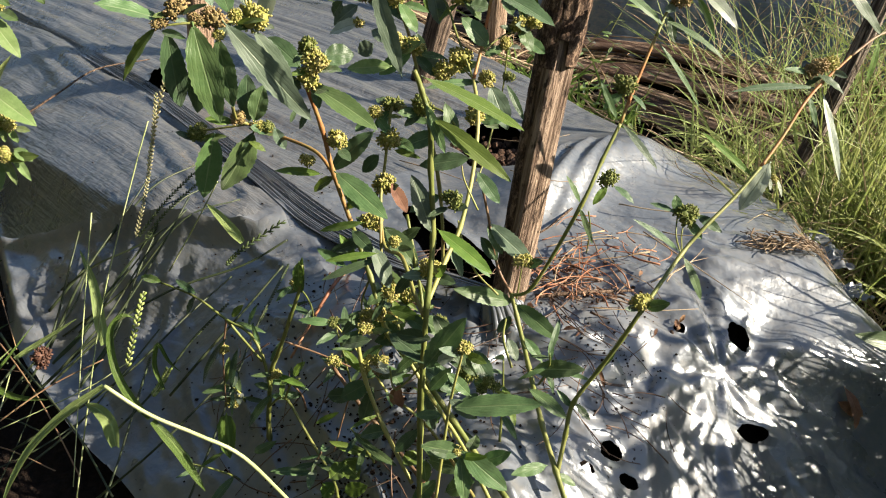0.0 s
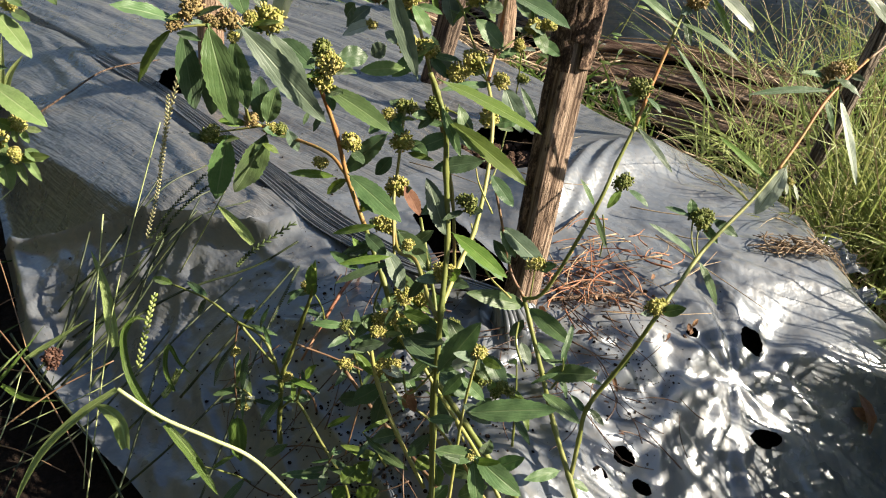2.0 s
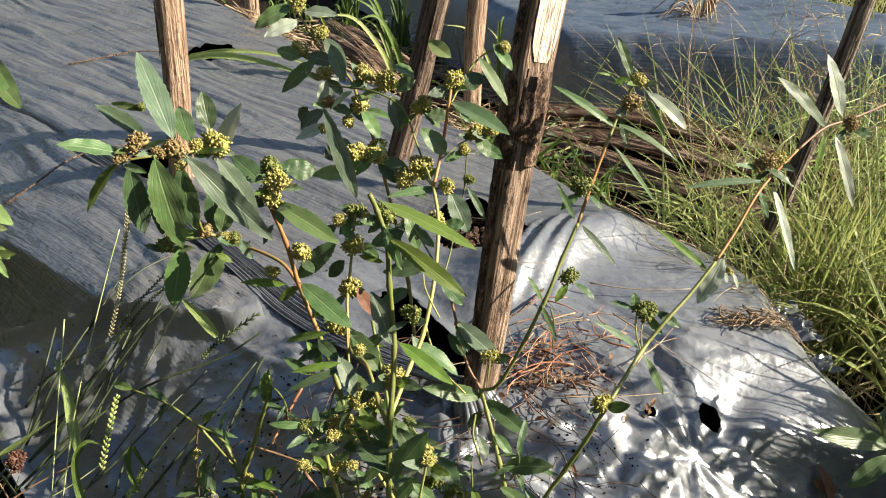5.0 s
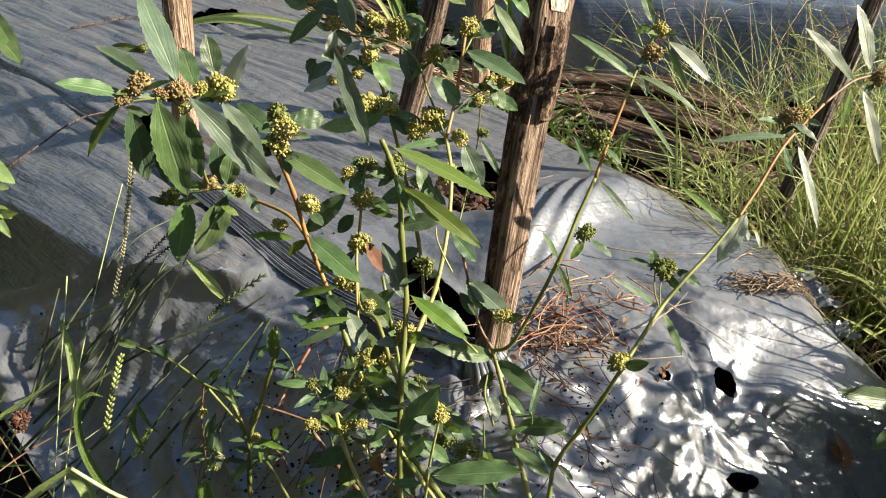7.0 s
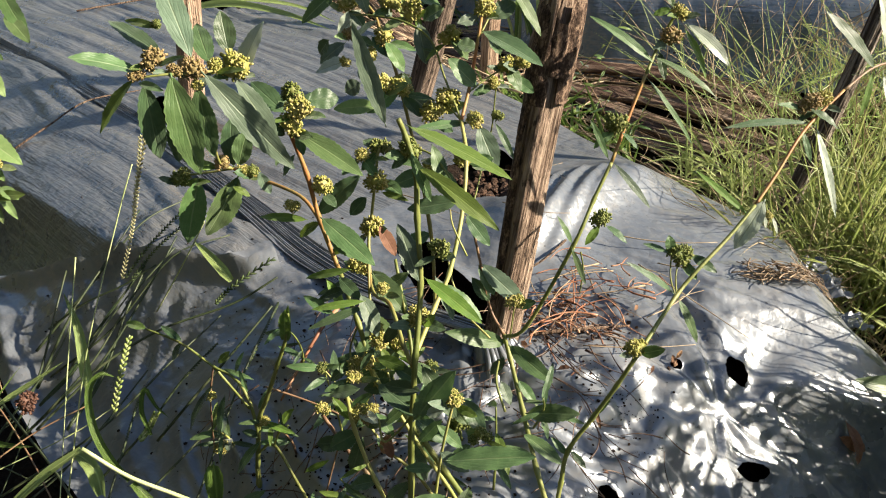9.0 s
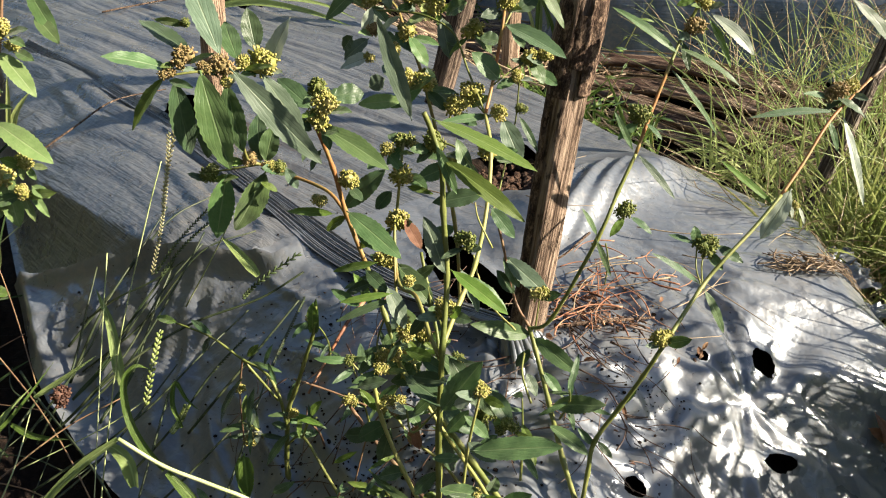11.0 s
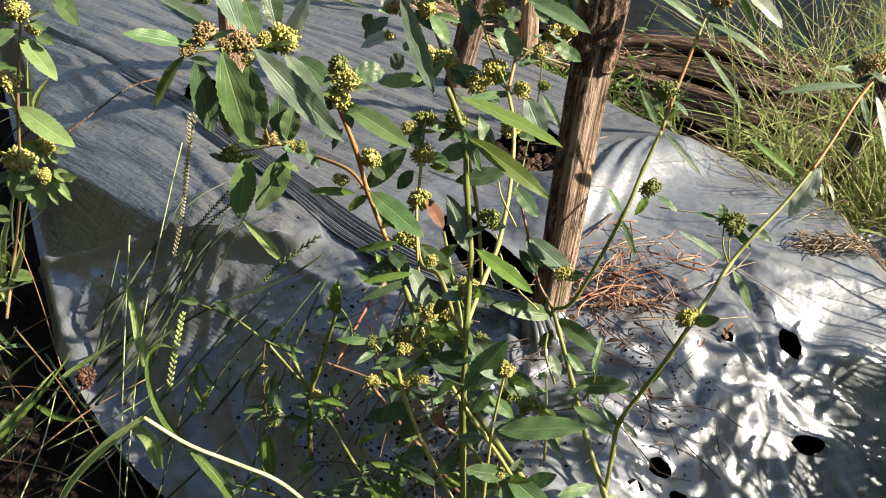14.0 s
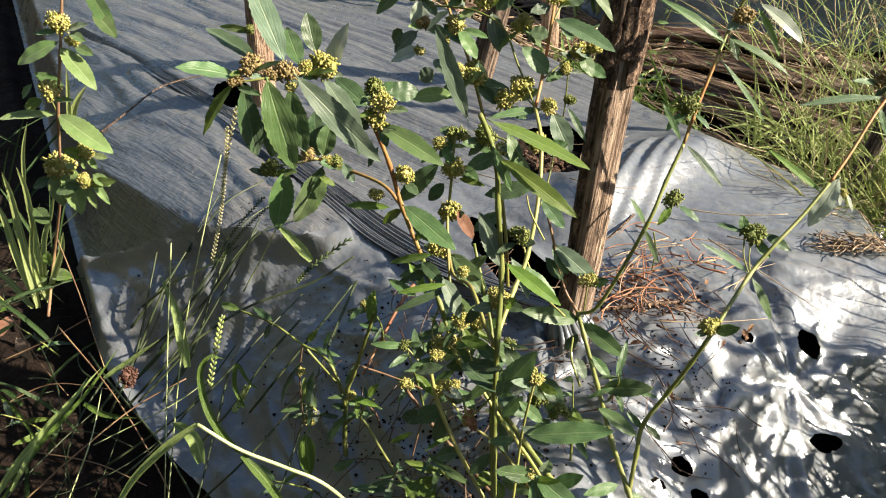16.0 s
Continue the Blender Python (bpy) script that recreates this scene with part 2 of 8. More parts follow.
def film_height(u, s):
    """The film over the earth, with its creases and folds."""
    z = bed_core(u, s)
    far = smoothstep(-0.75, -1.0, s)
    w = noise.noise((u * 6, s * 2.2, 3.1))
    tight = noise.noise((u * 40 - s * 9 + w * 2, s * 2.6, 0.4)) * 0.0050 + (0.4 - abs(noise.noise((u * 85 - s * 20 + w * 4, s * 3, 7.7)))) * 0.0034
    tight += noise.noise((u * 190 - s * 46 + w * 6, s * 8, 2.2)) * 0.0011
    flat = 1 - 0.25 * smoothstep(0.33, 0.42, u)
    loose = noise.noise((u * 13 + w * 4, s * 9, 1.7)) * 0.007 * flat + (0.5 - abs(noise.noise((u * 24 + w * 6, s * 15 + w * 5, 9.2)))) * 0.005 * flat
    loose += (0.5 - abs(noise.noise((u * 55 + w * 9, s * 30, 4.2)))) * 0.0020 * flat
    drape = smoothstep(-0.45, -0.33, s) * smoothstep(0.2, 0.4, u)
    loose *= 1 - 0.65 * drape
    loose += drape * ((0.42 - abs(noise.noise((u * 20 + s * 7 + w * 2.5, s * 3.5 + w, 6.6)))) * 0.005 + max(0, 1 - 3 * abs(noise.noise((u * 31 - s * 12 + w * 3, s * 4, 16.6)))) ** 2 * 0.003)
    shade = 1 - smoothstep(0.2, 0.33, u)
    front = smoothstep(-0.62, -0.40, s) * (1 - shade) + smoothstep(-1.05, -0.9, s) * shade
    z += tight * (0.15 + 0.2 * flat + 1.25 * far) * (0.35 + 0.65 * smoothstep(0.05, 0.26, u - 0.18 * (s + 1))) + loose * (0.30 + 0.7 * front * (1 - 0.45 * shade))
    z += shade * smoothstep(-1.0, -0.9, s) * smoothstep(-0.03, 0.09, u) * (noise.noise((u * 11 + s * 4, s * 7 - u * 5, 51.3)) * 0.009 + max(0, 1 - 3.5 * abs(noise.noise((u * 19 - s * 4, s * 6 + u * 9 + w, 61.1)))) ** 2 * 0.006)
    ridge = 1 - 2 * abs(noise.noise((u * 17 + s * 9 + w * 3, s * 6 - u * 5, 12.5)))
    z += max(0, ridge) ** 5 * 0.005 * (0.15 + 0.85 * front) * (1 - 0.85 * drape)
    big = noise.noise((u * 9 + s * 5 + w, s * 7 - u * 4, 21.3))
    z += drape * (big * 0.004 + max(0, 1 - 4 * abs(big + 0.12)) ** 2 * 0.003)
    crease = max(0, 1 - 6 * abs(noise.noise((u * 15 + s * 22 + w * 3, u * 12 - s * 6, 31.7)))) ** 1.5
    z += (crease + 0.7 * max(0, 1 - 7 * abs(noise.noise((u * 34 - s * 26, u * 19 + s * 30 + w, 41.7)))) ** 1.5) * 0.0020 * (0.25 + 0.75 * front) * (1 - 0.8 * drape)
    rumple = math.exp(-((u - 0.36) / 0.07) ** 2 - ((s + 0.40) / 0.09) ** 2)
    across = u * 0.522 - s * 0.853
    z += rumple * max(0, 1 - 2.2 * abs(noise.noise((across * 42 + w * 3, u * 5, 3.3)))) ** 2 * 0.013
    for pu, ps, deep, reach, count in PINCH:
        du, ds = u - pu, s - ps
        r = math.hypot(du, ds)
        if r < reach * 6:
            a = math.atan2(ds, du) + 0.5 * w
            z += (math.cos(a * count + pu * 9) + 0.3 * math.cos(a * (2 * count - 1) + 9 * pu)) * deep * r / reach * math.exp(-r / reach) - 0.4 * deep * math.exp(-(r / 0.02) ** 2)
    for u0, s0, u1, s1, high, wide in FOLDS:
        if min(u0, u1) - 0.04 < u < max(u0, u1) + 0.04 and min(s0, s1) - 0.04 < s < max(s0, s1) + 0.04:
            eu, es = u1 - u0, s1 - s0
            t = ((u - u0) * eu + (s - s0) * es) / (eu * eu + es * es)
            k = min(1.0, max(0.0, t))
            d = math.hypot(u - u0 - k * eu, s - s0 - k * es) / (wide * (1 + 0.5 * w))
            z += high * math.exp(-d * d) * smoothstep(-0.15, 0.25, t) * (1 - smoothstep(0.8, 1.2, t))
    for hu, hs, a, b, t in HOLES[4:]:
        if abs(u - hu) < 0.05 and abs(s - hs) < 0.05:
            k = math.exp(-((u - hu) ** 2 + (s - hs) ** 2) / (2.2 * max(a, b)) ** 2)
            core = bed_core(u, s)
            z += (core - z) * 0.85 * k
    return z


HOLES = (  # u, s, half width, half length, turn
    (0.585, -1.98, 0.092, 0.058, 1.9),
    (0.590, -0.795, 0.066, 0.092, 0.35),
    (0.258, -1.30, 0.035, 0.055, 0.2),
    (0.382, -0.598, 0.030, 0.105, 0.12),
    (0.570, -0.361, 0.0125, 0.0110, 0.1),
    (0.528, -0.294, 0.0175, 0.0072, 0.25),
    (0.360, -0.309, 0.0100, 0.0070, 0.1),
    (0.330, -0.303, 0.0070, 0.0045, 0.6),
    (0.363, -0.288, 0.0090, 0.0055, 0.3),
    (0.511, -0.386, 0.0075, 0.0050, 0.0),
)


def overlap_lift(u, s):
    """How far the second sheet lies above the first."""
    rim = 0.006 * math.exp(-((u + 0.046) / 0.010) ** 2) + 0.018 * math.exp(-((s - lip(u)) / 0.013) ** 2)
    return 0.013 * (1 - smoothstep(0.14, 0.25, u)) * (1 - smoothstep(-0.62, -0.46, s)) + 0.002 + rim


def film_top(u, s):
    over = 0.252 > u > -0.085 and lip(u) < s < -0.40
    return film_height(u, s) + 0.004 + (overlap_lift(u, s) if over else 0.0)


def film_sheet(name, u0, u1, s0, s1, du, ds, lift, label, mat):
    """A sheet of film laid over the bed, with torn planting holes."""
    nu, ns = round((u1 - u0) / du), round((s1 - s0) / ds)
    us = [u0 + (u1 - u0) * i / nu for i in range(nu + 1)]
    ss = [s0 + (s1 - s0) * j / ns for j in range(ns + 1)]
    verts, inside = [], []
    for u_row in us:
        for s_row in ss:
            u, s, gone, rim = u_row, s_row, False, 0.0
            if lift:
                s = s1 - (s1 - s_row) / (s1 - s0) * (s1 - lip(u))
            u += near_edge(s) * (1 - smoothstep(-0.05, 0.20, u_row))
            u -= 0.15 * smoothstep(-0.56, -0.36, s) * smoothstep(0.60, 0.985, u_row)
            for hu, hs, a, b, t in HOLES:
                if abs(u - hu) > 0.12 or abs(s - hs) > 0.12:
                    continue
                c, k = math.cos(t), math.sin(t)
                x, y = ((u - hu) * c + (s - hs) * k) / a, ((s - hs) * c - (u - hu) * k) / b
                k0 = max(math.hypot(x, y), 1e-6)
                rag = 1 + 0.22 * noise.noise((x / k0 * 1.6 + hu * 40, y / k0 * 1.6, hs * 40)) + 0.16 * noise.noise((x / k0 * 4, y / k0 * 4 + hs * 30, hu * 30))
                r = math.hypot(x, y) / rag
                rim = max(rim, min(0.0035, a * 0.25) * math.exp(-(max(r - 1, 0) / 0.30) ** 2))
                if r < 1:
                    gone = True
                    if r > 0.02:
                        x, y = x / r, y / r
                        u, s = hu + (x * a) * c - (y * b) * k, hs + (x * a) * k + (y * b) * c
            p = bed_xy(u, s)
            verts.append((p.x, p.y, film_height(u, s) + 0.004 + rim + (overlap_lift(u, s) if lift else 0.0)))
            inside.append(gone)
    faces = []
    w = ns + 1
    for i in range(nu):
        for j in range(ns):
            f = (i * w + j, i * w + j + 1, (i + 1) * w + j + 1, (i + 1) * w + j)
            if not all(inside[k] for k in f):
                faces.append(f)
    me = bpy.data.meshes.new(name)
    me.from_pydata(verts, [], faces)
    me.polygons.foreach_set("use_smooth", [True] * len(me.polygons))
    me.materials.append(mat)
    return tagged(new(name, me), label, "plastic mulch", kind="structure")


def heightfield(name, f, xs, ys, mat, label, category):
    verts = [(x, y, f(x, y)) for x in xs for y in ys]
    w = len(ys)
    faces = [(i * w + j, (i + 1) * w + j, (i + 1) * w + j + 1, i * w + j + 1) for i in range(len(xs) - 1) for j in range(w - 1)]
    me = bpy.data.meshes.new(name)
    me.from_pydata(verts, [], faces)
    me.polygons.foreach_set("use_smooth", [True] * len(me.polygons))
    me.materials.append(mat)
    return tagged(new(name, me), label, category, kind="structure")


def ground_height(x, y):
    u, s = x * 0.853 + y * 0.522, x * 0.522 - y * 0.853
    lump = noise.noise((x * 9, y * 9, 0)) * 0.012 + noise.noise((x * 30, y * 30, 2)) * 0.006
    dip = sum(0.07 * math.exp(-((u - hu) / 0.06) ** 2 - ((s - hs) / 0.08) ** 2) for hu, hs, *_ in HOLES[2:4] + HOLES[:1])
    return (bed_core(u, s) - 0.014 - dip if -0.1 < u < 1.0 and s > -4 else 0.0) + lump - 0.008


def spaced(edges, steps):
    out = []
    for a, b, h in zip(edges, edges[1:], steps):
        n = max(1, round((b - a) / h))
        out += [a + (b - a) * i / n for i in range(n)]
    return out + [edges[-1]]


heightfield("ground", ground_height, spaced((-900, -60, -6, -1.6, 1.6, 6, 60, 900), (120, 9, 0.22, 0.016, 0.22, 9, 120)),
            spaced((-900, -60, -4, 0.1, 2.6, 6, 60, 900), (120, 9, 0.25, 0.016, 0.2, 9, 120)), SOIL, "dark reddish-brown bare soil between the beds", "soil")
film_sheet("film_bed", -0.042, 0.985, -0.80, -0.447, 0.0042, 0.005, False, "silver-grey plastic mulch film wrinkled over a raised bed", FILM)
film_sheet("film_bed_end", -0.042, 0.985, -0.450, 0.02, 0.0030, 0.0030, False, "silver plastic mulch film crumpled over the end of a bed", FILM)
film_sheet("film_bed_far", -0.060, 1.0, -4.2, -0.797, 0.0042, 0.013, False, "silver-grey plastic mulch film stretched along a raised bed", FILM_STRETCHED)
film_sheet("film_overlap", -0.060, 0.252, -0.992, -0.40, 0.0042, 0.005, True, "overlapping end of silver plastic mulch film in shade", FILM)


# ---- the neighbouring bed ----
NEXT_AT, NEXT_E, NEXT_F = Vector((0.27, 1.80, 0)), Vector((0.955, -0.297, 0)), Vector((-0.38, 0.925, 0))


def next_bed(name, a1, b1, step):
    na, nb = round(a1 / step), round(b1 / step)
    verts = []
    for i in range(na + 1):
        for j in range(nb + 1):
            a, b = a1 * i / na, b1 * j / nb
            p = NEXT_AT + NEXT_E * a + NEXT_F * b
            h = 0.205 * smoothstep(-0.02, 0.13, a) * (1 - smoothstep(a1 - 0.14, a1, a)) * smoothstep(-0.03, 0.13, b)
            w = noise.noise((a * 5, b * 3, 5))
            h += noise.noise((a * 14 + w * 3, b * 20, 8)) * 0.006 + (0.5 - abs(noise.noise((a * 7 + b * 10, b * 30 + w * 3, 2)))) * 0.008
            verts.append((p.x, p.y, h))
    w = nb + 1
    faces = [(i * w + j, (i + 1) * w + j, (i + 1) * w + j + 1, i * w + j + 1) for i in range(na) for j in range(nb)]
    me = bpy.data.meshes.new(name)
    me.from_pydata(verts, [], faces)
    me.polygons.foreach_set("use_smooth", [True] * len(me.polygons))
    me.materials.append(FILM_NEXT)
    return tagged(new(name, me), "neighbouring raised bed wrapped in silver plastic film", "plastic mulch", kind="structure")


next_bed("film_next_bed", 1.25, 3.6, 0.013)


# ---- stakes ----
def bark_shell(shaft, radius, length, taper, seed, z0, z1, a0, a1, thick, ragged):
    """A plate of old bark clinging to a shaft, with a torn outline and a lumpy face."""
    bm = bmesh.new()
    rows, cols = max(8, round((z1 - z0) / 0.006)), max(8, round((a1 - a0) / 0.16))
    grid = []
    for i in range(rows + 1):
        t = i / rows
        z = z0 + (z1 - z0) * t
        row = []
        for j in range(cols + 1):
            v = j / cols
            a = a0 + (a1 - a0) * v + 0.25 * noise.noise((z * 22, seed, 3))
            rim = min(t, 1 - t, v, 1 - v) * 5 + ragged * noise.noise((a * 3, z * 55, seed + 1))
            lump = 0.6 + 0.9 * abs(noise.noise((a * 4 + z * 30, z * 60 - a * 2, seed))) + 0.5 * noise.noise((a * 9, z * 120, seed))
            r = radius * (1.03 + taper * (z / length - 0.5)) + thick * (lump * min(1.0, max(0.0, rim)) - 0.25 * (rim < 0.15))
            row.append(bm.verts.new((r * math.cos(a) + 0.006 * math.sin(z * 9 + seed), r * math.sin(a), z)))
        grid.append(row)
    for r0, r1 in zip(grid, grid[1:]):
        for j in range(cols):
            bm.faces.new((r0[j], r0[j + 1], r1[j + 1], r1[j]))
    part("bark_plate", bm, FLAKY, shaft, "dark flaking bark")


def stake(foot, head, radius, mat, label, square=0.0, knot=None, cut=None, taper=0.0):
    """A rough wooden stake: faceted, uneven, with an optional knot and a pale cut face near its head."""
    foot, head = Vector(foot), Vector(head)
    axis = head - foot
    length = axis.length
    ob = thing("wooden_stake", label, "stake", "stakes in the beds", foot)
    ob.rotation_mode = "QUATERNION"
    ob.rotation_quaternion = Vector((0, 0, 1)).rotation_difference(axis.normalized())
    bm = bmesh.new()
    rows, sides = 70, 32
    rings = []
    seed = foot.x * 7 + foot.y
    for i in range(rows + 1):
        z = length * i / rows
        ring = []
        for j in range(sides):
            a = 2 * math.pi * j / sides
            r = radius * (1 + 0.10 * noise.noise((math.cos(a) * 1.5 + seed, math.sin(a) * 1.5, z * 6)) + 0.10 * noise.noise((math.cos(a) * 5 + seed, math.sin(a) * 5, z * 5)))
            r *= 1 + taper * (z / length - 0.5)
            if square:
                r *= 1 + square * (1 / max(abs(math.cos(a - 0.5)), abs(math.sin(a - 0.5))) - 1)
            x, y = r * math.cos(a), r * math.sin(a)
            if knot:
                k = math.exp(-((z - knot) / 0.035) ** 2)
                x, y = x * (1 + 0.10 * k), y * (1 + 0.10 * k)
                x += 0.25 * radius * k * noise.noise((a, z * 40, seed))
            if cut:
                d = 0.55 * x - 0.83 * y - radius * 0.66
                if d > 0:
                    x, y = x - 0.55 * d, y + 0.83 * d
            if cut and z > cut:
                d = x * cut_face.x + y * cut_face.y
                keep = radius * 0.56 * (1 + taper * (z / length - 0.5))
                if d > keep:
                    x, y = x - cut_face.x * (d - keep), y - cut_face.y * (d - keep)
            ring.append(bm.verts.new((x + 0.006 * math.sin(z * 9 + seed), y, z)))
        rings.append(ring)
    for r0, r1 in zip(rings, rings[1:]):
        for j in range(sides):
            bm.faces.new((r0[j], r0[(j + 1) % sides], r1[(j + 1) % sides], r1[j]))
    bm.faces.new(rings[-1])
    shaft = part("shaft", bm, mat, ob)
    rng = random.Random(int(seed * 100))
    for k in range(0 if cut else 6):
        a = rng.uniform(2.6, 6.2)
        z0 = rng.uniform(0.1, 0.6) * length
        z1 = z0 + rng.uniform(0.15, 0.35) * length
        bm = bmesh.new()
        line = []
        for i in range(7):
            z = z0 + (z1 - z0) * i / 6
            r = radius * (1.0 + taper * (z / length - 0.5)) * (1 + (square * 0.2 if square else 0))
            b_ = a + rng.uniform(-0.05, 0.05)
            line.append(Vector((r * math.cos(b_) + 0.006 * math.sin(z * 9 + seed), r * math.sin(b_), z)))
        tube(bm, smooth_path(line, 2), [0.0004, radius * 0.10, radius * 0.07, 0.0004], 5, 0.5)
        part("bark_strip", bm, mat, shaft)
    if knot:
        for z0, z1, a0, a1, thick, ragged in ((0.05, 0.34, 2.5, 3.85, 0.0009, 0.9), (knot - 0.055, knot + 0.030, 1.8, 4.5, 0.0024, 1.0), (knot - 0.050, knot + 0.030, 5.0, 6.9, 0.0026, 0.9),
                                              (knot - 0.030, knot + 0.012, 4.2, 5.3, 0.0010, 1.2), (knot + 0.02, knot + 0.18, 2.6, 3.9, 0.0014, 0.9)):
            bark_shell(shaft, radius, length, taper, seed, z0, z1, a0, a1, thick, ragged)
    if cut:
        bm = bmesh.new()
        c0 = Vector((cut_face.x, cut_face.y, 0)) * (radius * 0.56 * (1 + taper * 0.42) + 0.0010)
        side = Vector((-cut_face.y, cut_face.x, 0))
        pts = []
        for i in range(13):
            z = cut + 0.004 + (length - cut - 0.006) * i / 12
            half = radius * (0.80 if i > 2 else (0.40, 0.68, 0.77)[i]) * (1 + 0.06 * noise.noise((z * 30, seed, 1)))
            pts.append([bm.verts.new(c0 + side * h + Vector((0.006 * math.sin(z * 9 + seed), 0, z))) for h in (-half, -half * 0.3, half * 0.3, half)])
        for r0, r1 in zip(pts, pts[1:]):
            for j in range(3):
                bm.faces.new((r0[j], r0[j + 1], r1[j + 1], r1[j]))
        part("cut_face", bm, CUTWOOD, ob, "pale freshly cut wood")
    return ob


cut_face = Vector((0.52, -0.85, 0)).normalized()
stake((0.042, 0.575, 0.08), (0.151, 0.685, 0.62), 0.0168, BARK_FINE, "weathered brown wooden stake with a knot and a pale cut head", knot=0.380, cut=0.412, taper=0.20)
cut_face = Vector((0, -1, 0))
stake((-0.392, 1.2, 0.08), (-0.352, 1.2, 0.56), 0.019, LATH, "pale sawn wooden stake standing in a planting hole", square=0.5)
stake((-0.060, 1.265, 0.09), (0.115, 1.33, 0.62), 0.021, OLDWOOD, "dark weathered wooden stake leaning over the bed")
stake((0.108, 1.75, 0.0), (0.145, 1.75, 0.42), 0.019, LATH, "pale sawn wooden stake in the furrow", square=0.5)
stake((0.487, 0.99, 0.0), (0.645, 1.085, 0.62), 0.0105, GREYWOOD, "grey-brown thin wooden stake leaning among grass", square=0.4)
stake((0.70, 2.0, 0.12), (0.75, 2.0, 0.34), 0.010, BARK, "thin grey stake standing in the neighbouring bed")
stake((-0.585, 2.72, 0.05), (-0.575, 2.72, 0.4), 0.022, LATH, "pale sawn wooden stake beside the far bed", square=0.5)


# ---- plants ----
def leaf_mat(name, low, high, vein, share, rough=0.5):
    """A leaf with a midrib, arching side veins and blotches; uv runs along and across it."""
    m, n, l, b = material(name, rough, 0, 0.35)
    uv = n.new("ShaderNodeTexCoord").outputs["UV"]
    sep = n.new("ShaderNodeSeparateXYZ")
    l.new(uv, sep.inputs[0])
    along, off = sep.outputs[0], calc(n, l, "ABSOLUTE", calc(n, l, "SUBTRACT", sep.outputs[1], 0.5))
    info = n.new("ShaderNodeObjectInfo")
    v = coords(n, l)
    blot = noise_tex(n, l, v, 260, 5, 0.7)
    wide = noise_tex(n, l, v, 55, 3, 0.6)
    col = ramp(n, l, calc(n, l, "ADD", calc(n, l, "MULTIPLY", blot, 0.6), calc(n, l, "MULTIPLY", wide, 0.4)), (0.35, low), (0.65, high))
    hue = n.new("ShaderNodeHueSaturation")
    l.new(calc(n, l, "ADD", 0.485, calc(n, l, "MULTIPLY", info.outputs["Random"], 0.03)), hue.inputs["Hue"])
    l.new(calc(n, l, "ADD", 0.8, calc(n, l, "MULTIPLY", info.outputs["Random"], 0.45)), hue.inputs["Value"])
    l.new(col, hue.inputs["Color"])
    mid = ramp(n, l, off, (0.012, (1, 1, 1)), (0.04, (0, 0, 0)))
    bend = calc(n, l, "ADD", calc(n, l, "MULTIPLY", off, 4.5), calc(n, l, "MULTIPLY", calc(n, l, "MULTIPLY", off, off), 5.0))
    wave = calc(n, l, "ABSOLUTE", calc(n, l, "SUBTRACT", calc(n, l, "FRACT", calc(n, l, "SUBTRACT", calc(n, l, "ADD", calc(n, l, "MULTIPLY", along, 3.3), calc(n, l, "MULTIPLY", noise_tex(n, l, v, 45, 2, 0.5), 0.7)), bend)), 0.5))
    side = ramp(n, l, wave, (0.015, (0.35,) * 3), (0.06, (0, 0, 0)))
    groove = ramp(n, l, wave, (0.03, (1, 1, 1)), (0.22, (0, 0, 0)))
    veins = calc(n, l, "MAXIMUM", mid, side)
    col = mix(n, l, calc(n, l, "MULTIPLY", groove, 0.08), hue.outputs[0], tuple(c * 0.6 for c in low))
    col = mix(n, l, calc(n, l, "MULTIPLY", veins, 0.6), col, vein)
    rim = ramp(n, l, off, (0.45, (0, 0, 0)), (0.5, (0.5,) * 3))
    col = mix(n, l, rim, col, tuple(c * 1.5 for c in high))
    l.new(col, b.inputs["Base Color"])
    pillow = calc(n, l, "ADD", calc(n, l, "MULTIPLY", groove, 0.20), mid)
    bump(n, l, b, calc(n, l, "SUBTRACT", calc(n, l, "MULTIPLY", blot, 0.5), pillow), 0.35, 0.0010)
    b.inputs["Sheen Weight"].default_value = 0.4
    thin(m, n, l, b, col, share)
    return m


LEAVES = (
    leaf_mat("leaf_green", (0.052, 0.105, 0.032), (0.098, 0.165, 0.058), (0.19, 0.26, 0.11), 0.26, 0.42),
    # grey-green underside, also painted with the sky sheen of shaded upper faces
    leaf_mat("leaf_underside_sky_grey", (0.088, 0.136, 0.082), (0.138, 0.192, 0.128), (0.26, 0.32, 0.19), 0.28, 0.45),
    leaf_mat("leaf_young", (0.085, 0.155, 0.018), (0.140, 0.220, 0.032), (0.24, 0.32, 0.08), 0.38, 0.42),
    # darker copy of the green leaf, shade included in the colour
    leaf_mat("leaf_shaded", (0.032, 0.070, 0.026), (0.064, 0.112, 0.042), (0.10, 0.15, 0.07), 0.20, 0.40),
    # whitish leaf underside with the sun's gloss painted into its colour
    leaf_mat("leaf_lit_white", (0.28, 0.325, 0.245), (0.37, 0.41, 0.33), (0.18, 0.24, 0.14), 0.22, 0.38),
    leaf_mat("leaf_dry", (0.17, 0.075, 0.035), (0.31, 0.165, 0.085), (0.22, 0.12, 0.07), 0.3, 0.7),
    leaf_mat("leaf_fresh", (0.068, 0.135, 0.036), (0.115, 0.190, 0.060), (0.24, 0.32, 0.14), 0.32, 0.42),
    # pale green raised in colour to stand in for sunlight on the leaves
    leaf_mat("leaf_lit_green", (0.15, 0.235, 0.07), (0.24, 0.325, 0.12), (0.36, 0.43, 0.22), 0.36, 0.45),
)


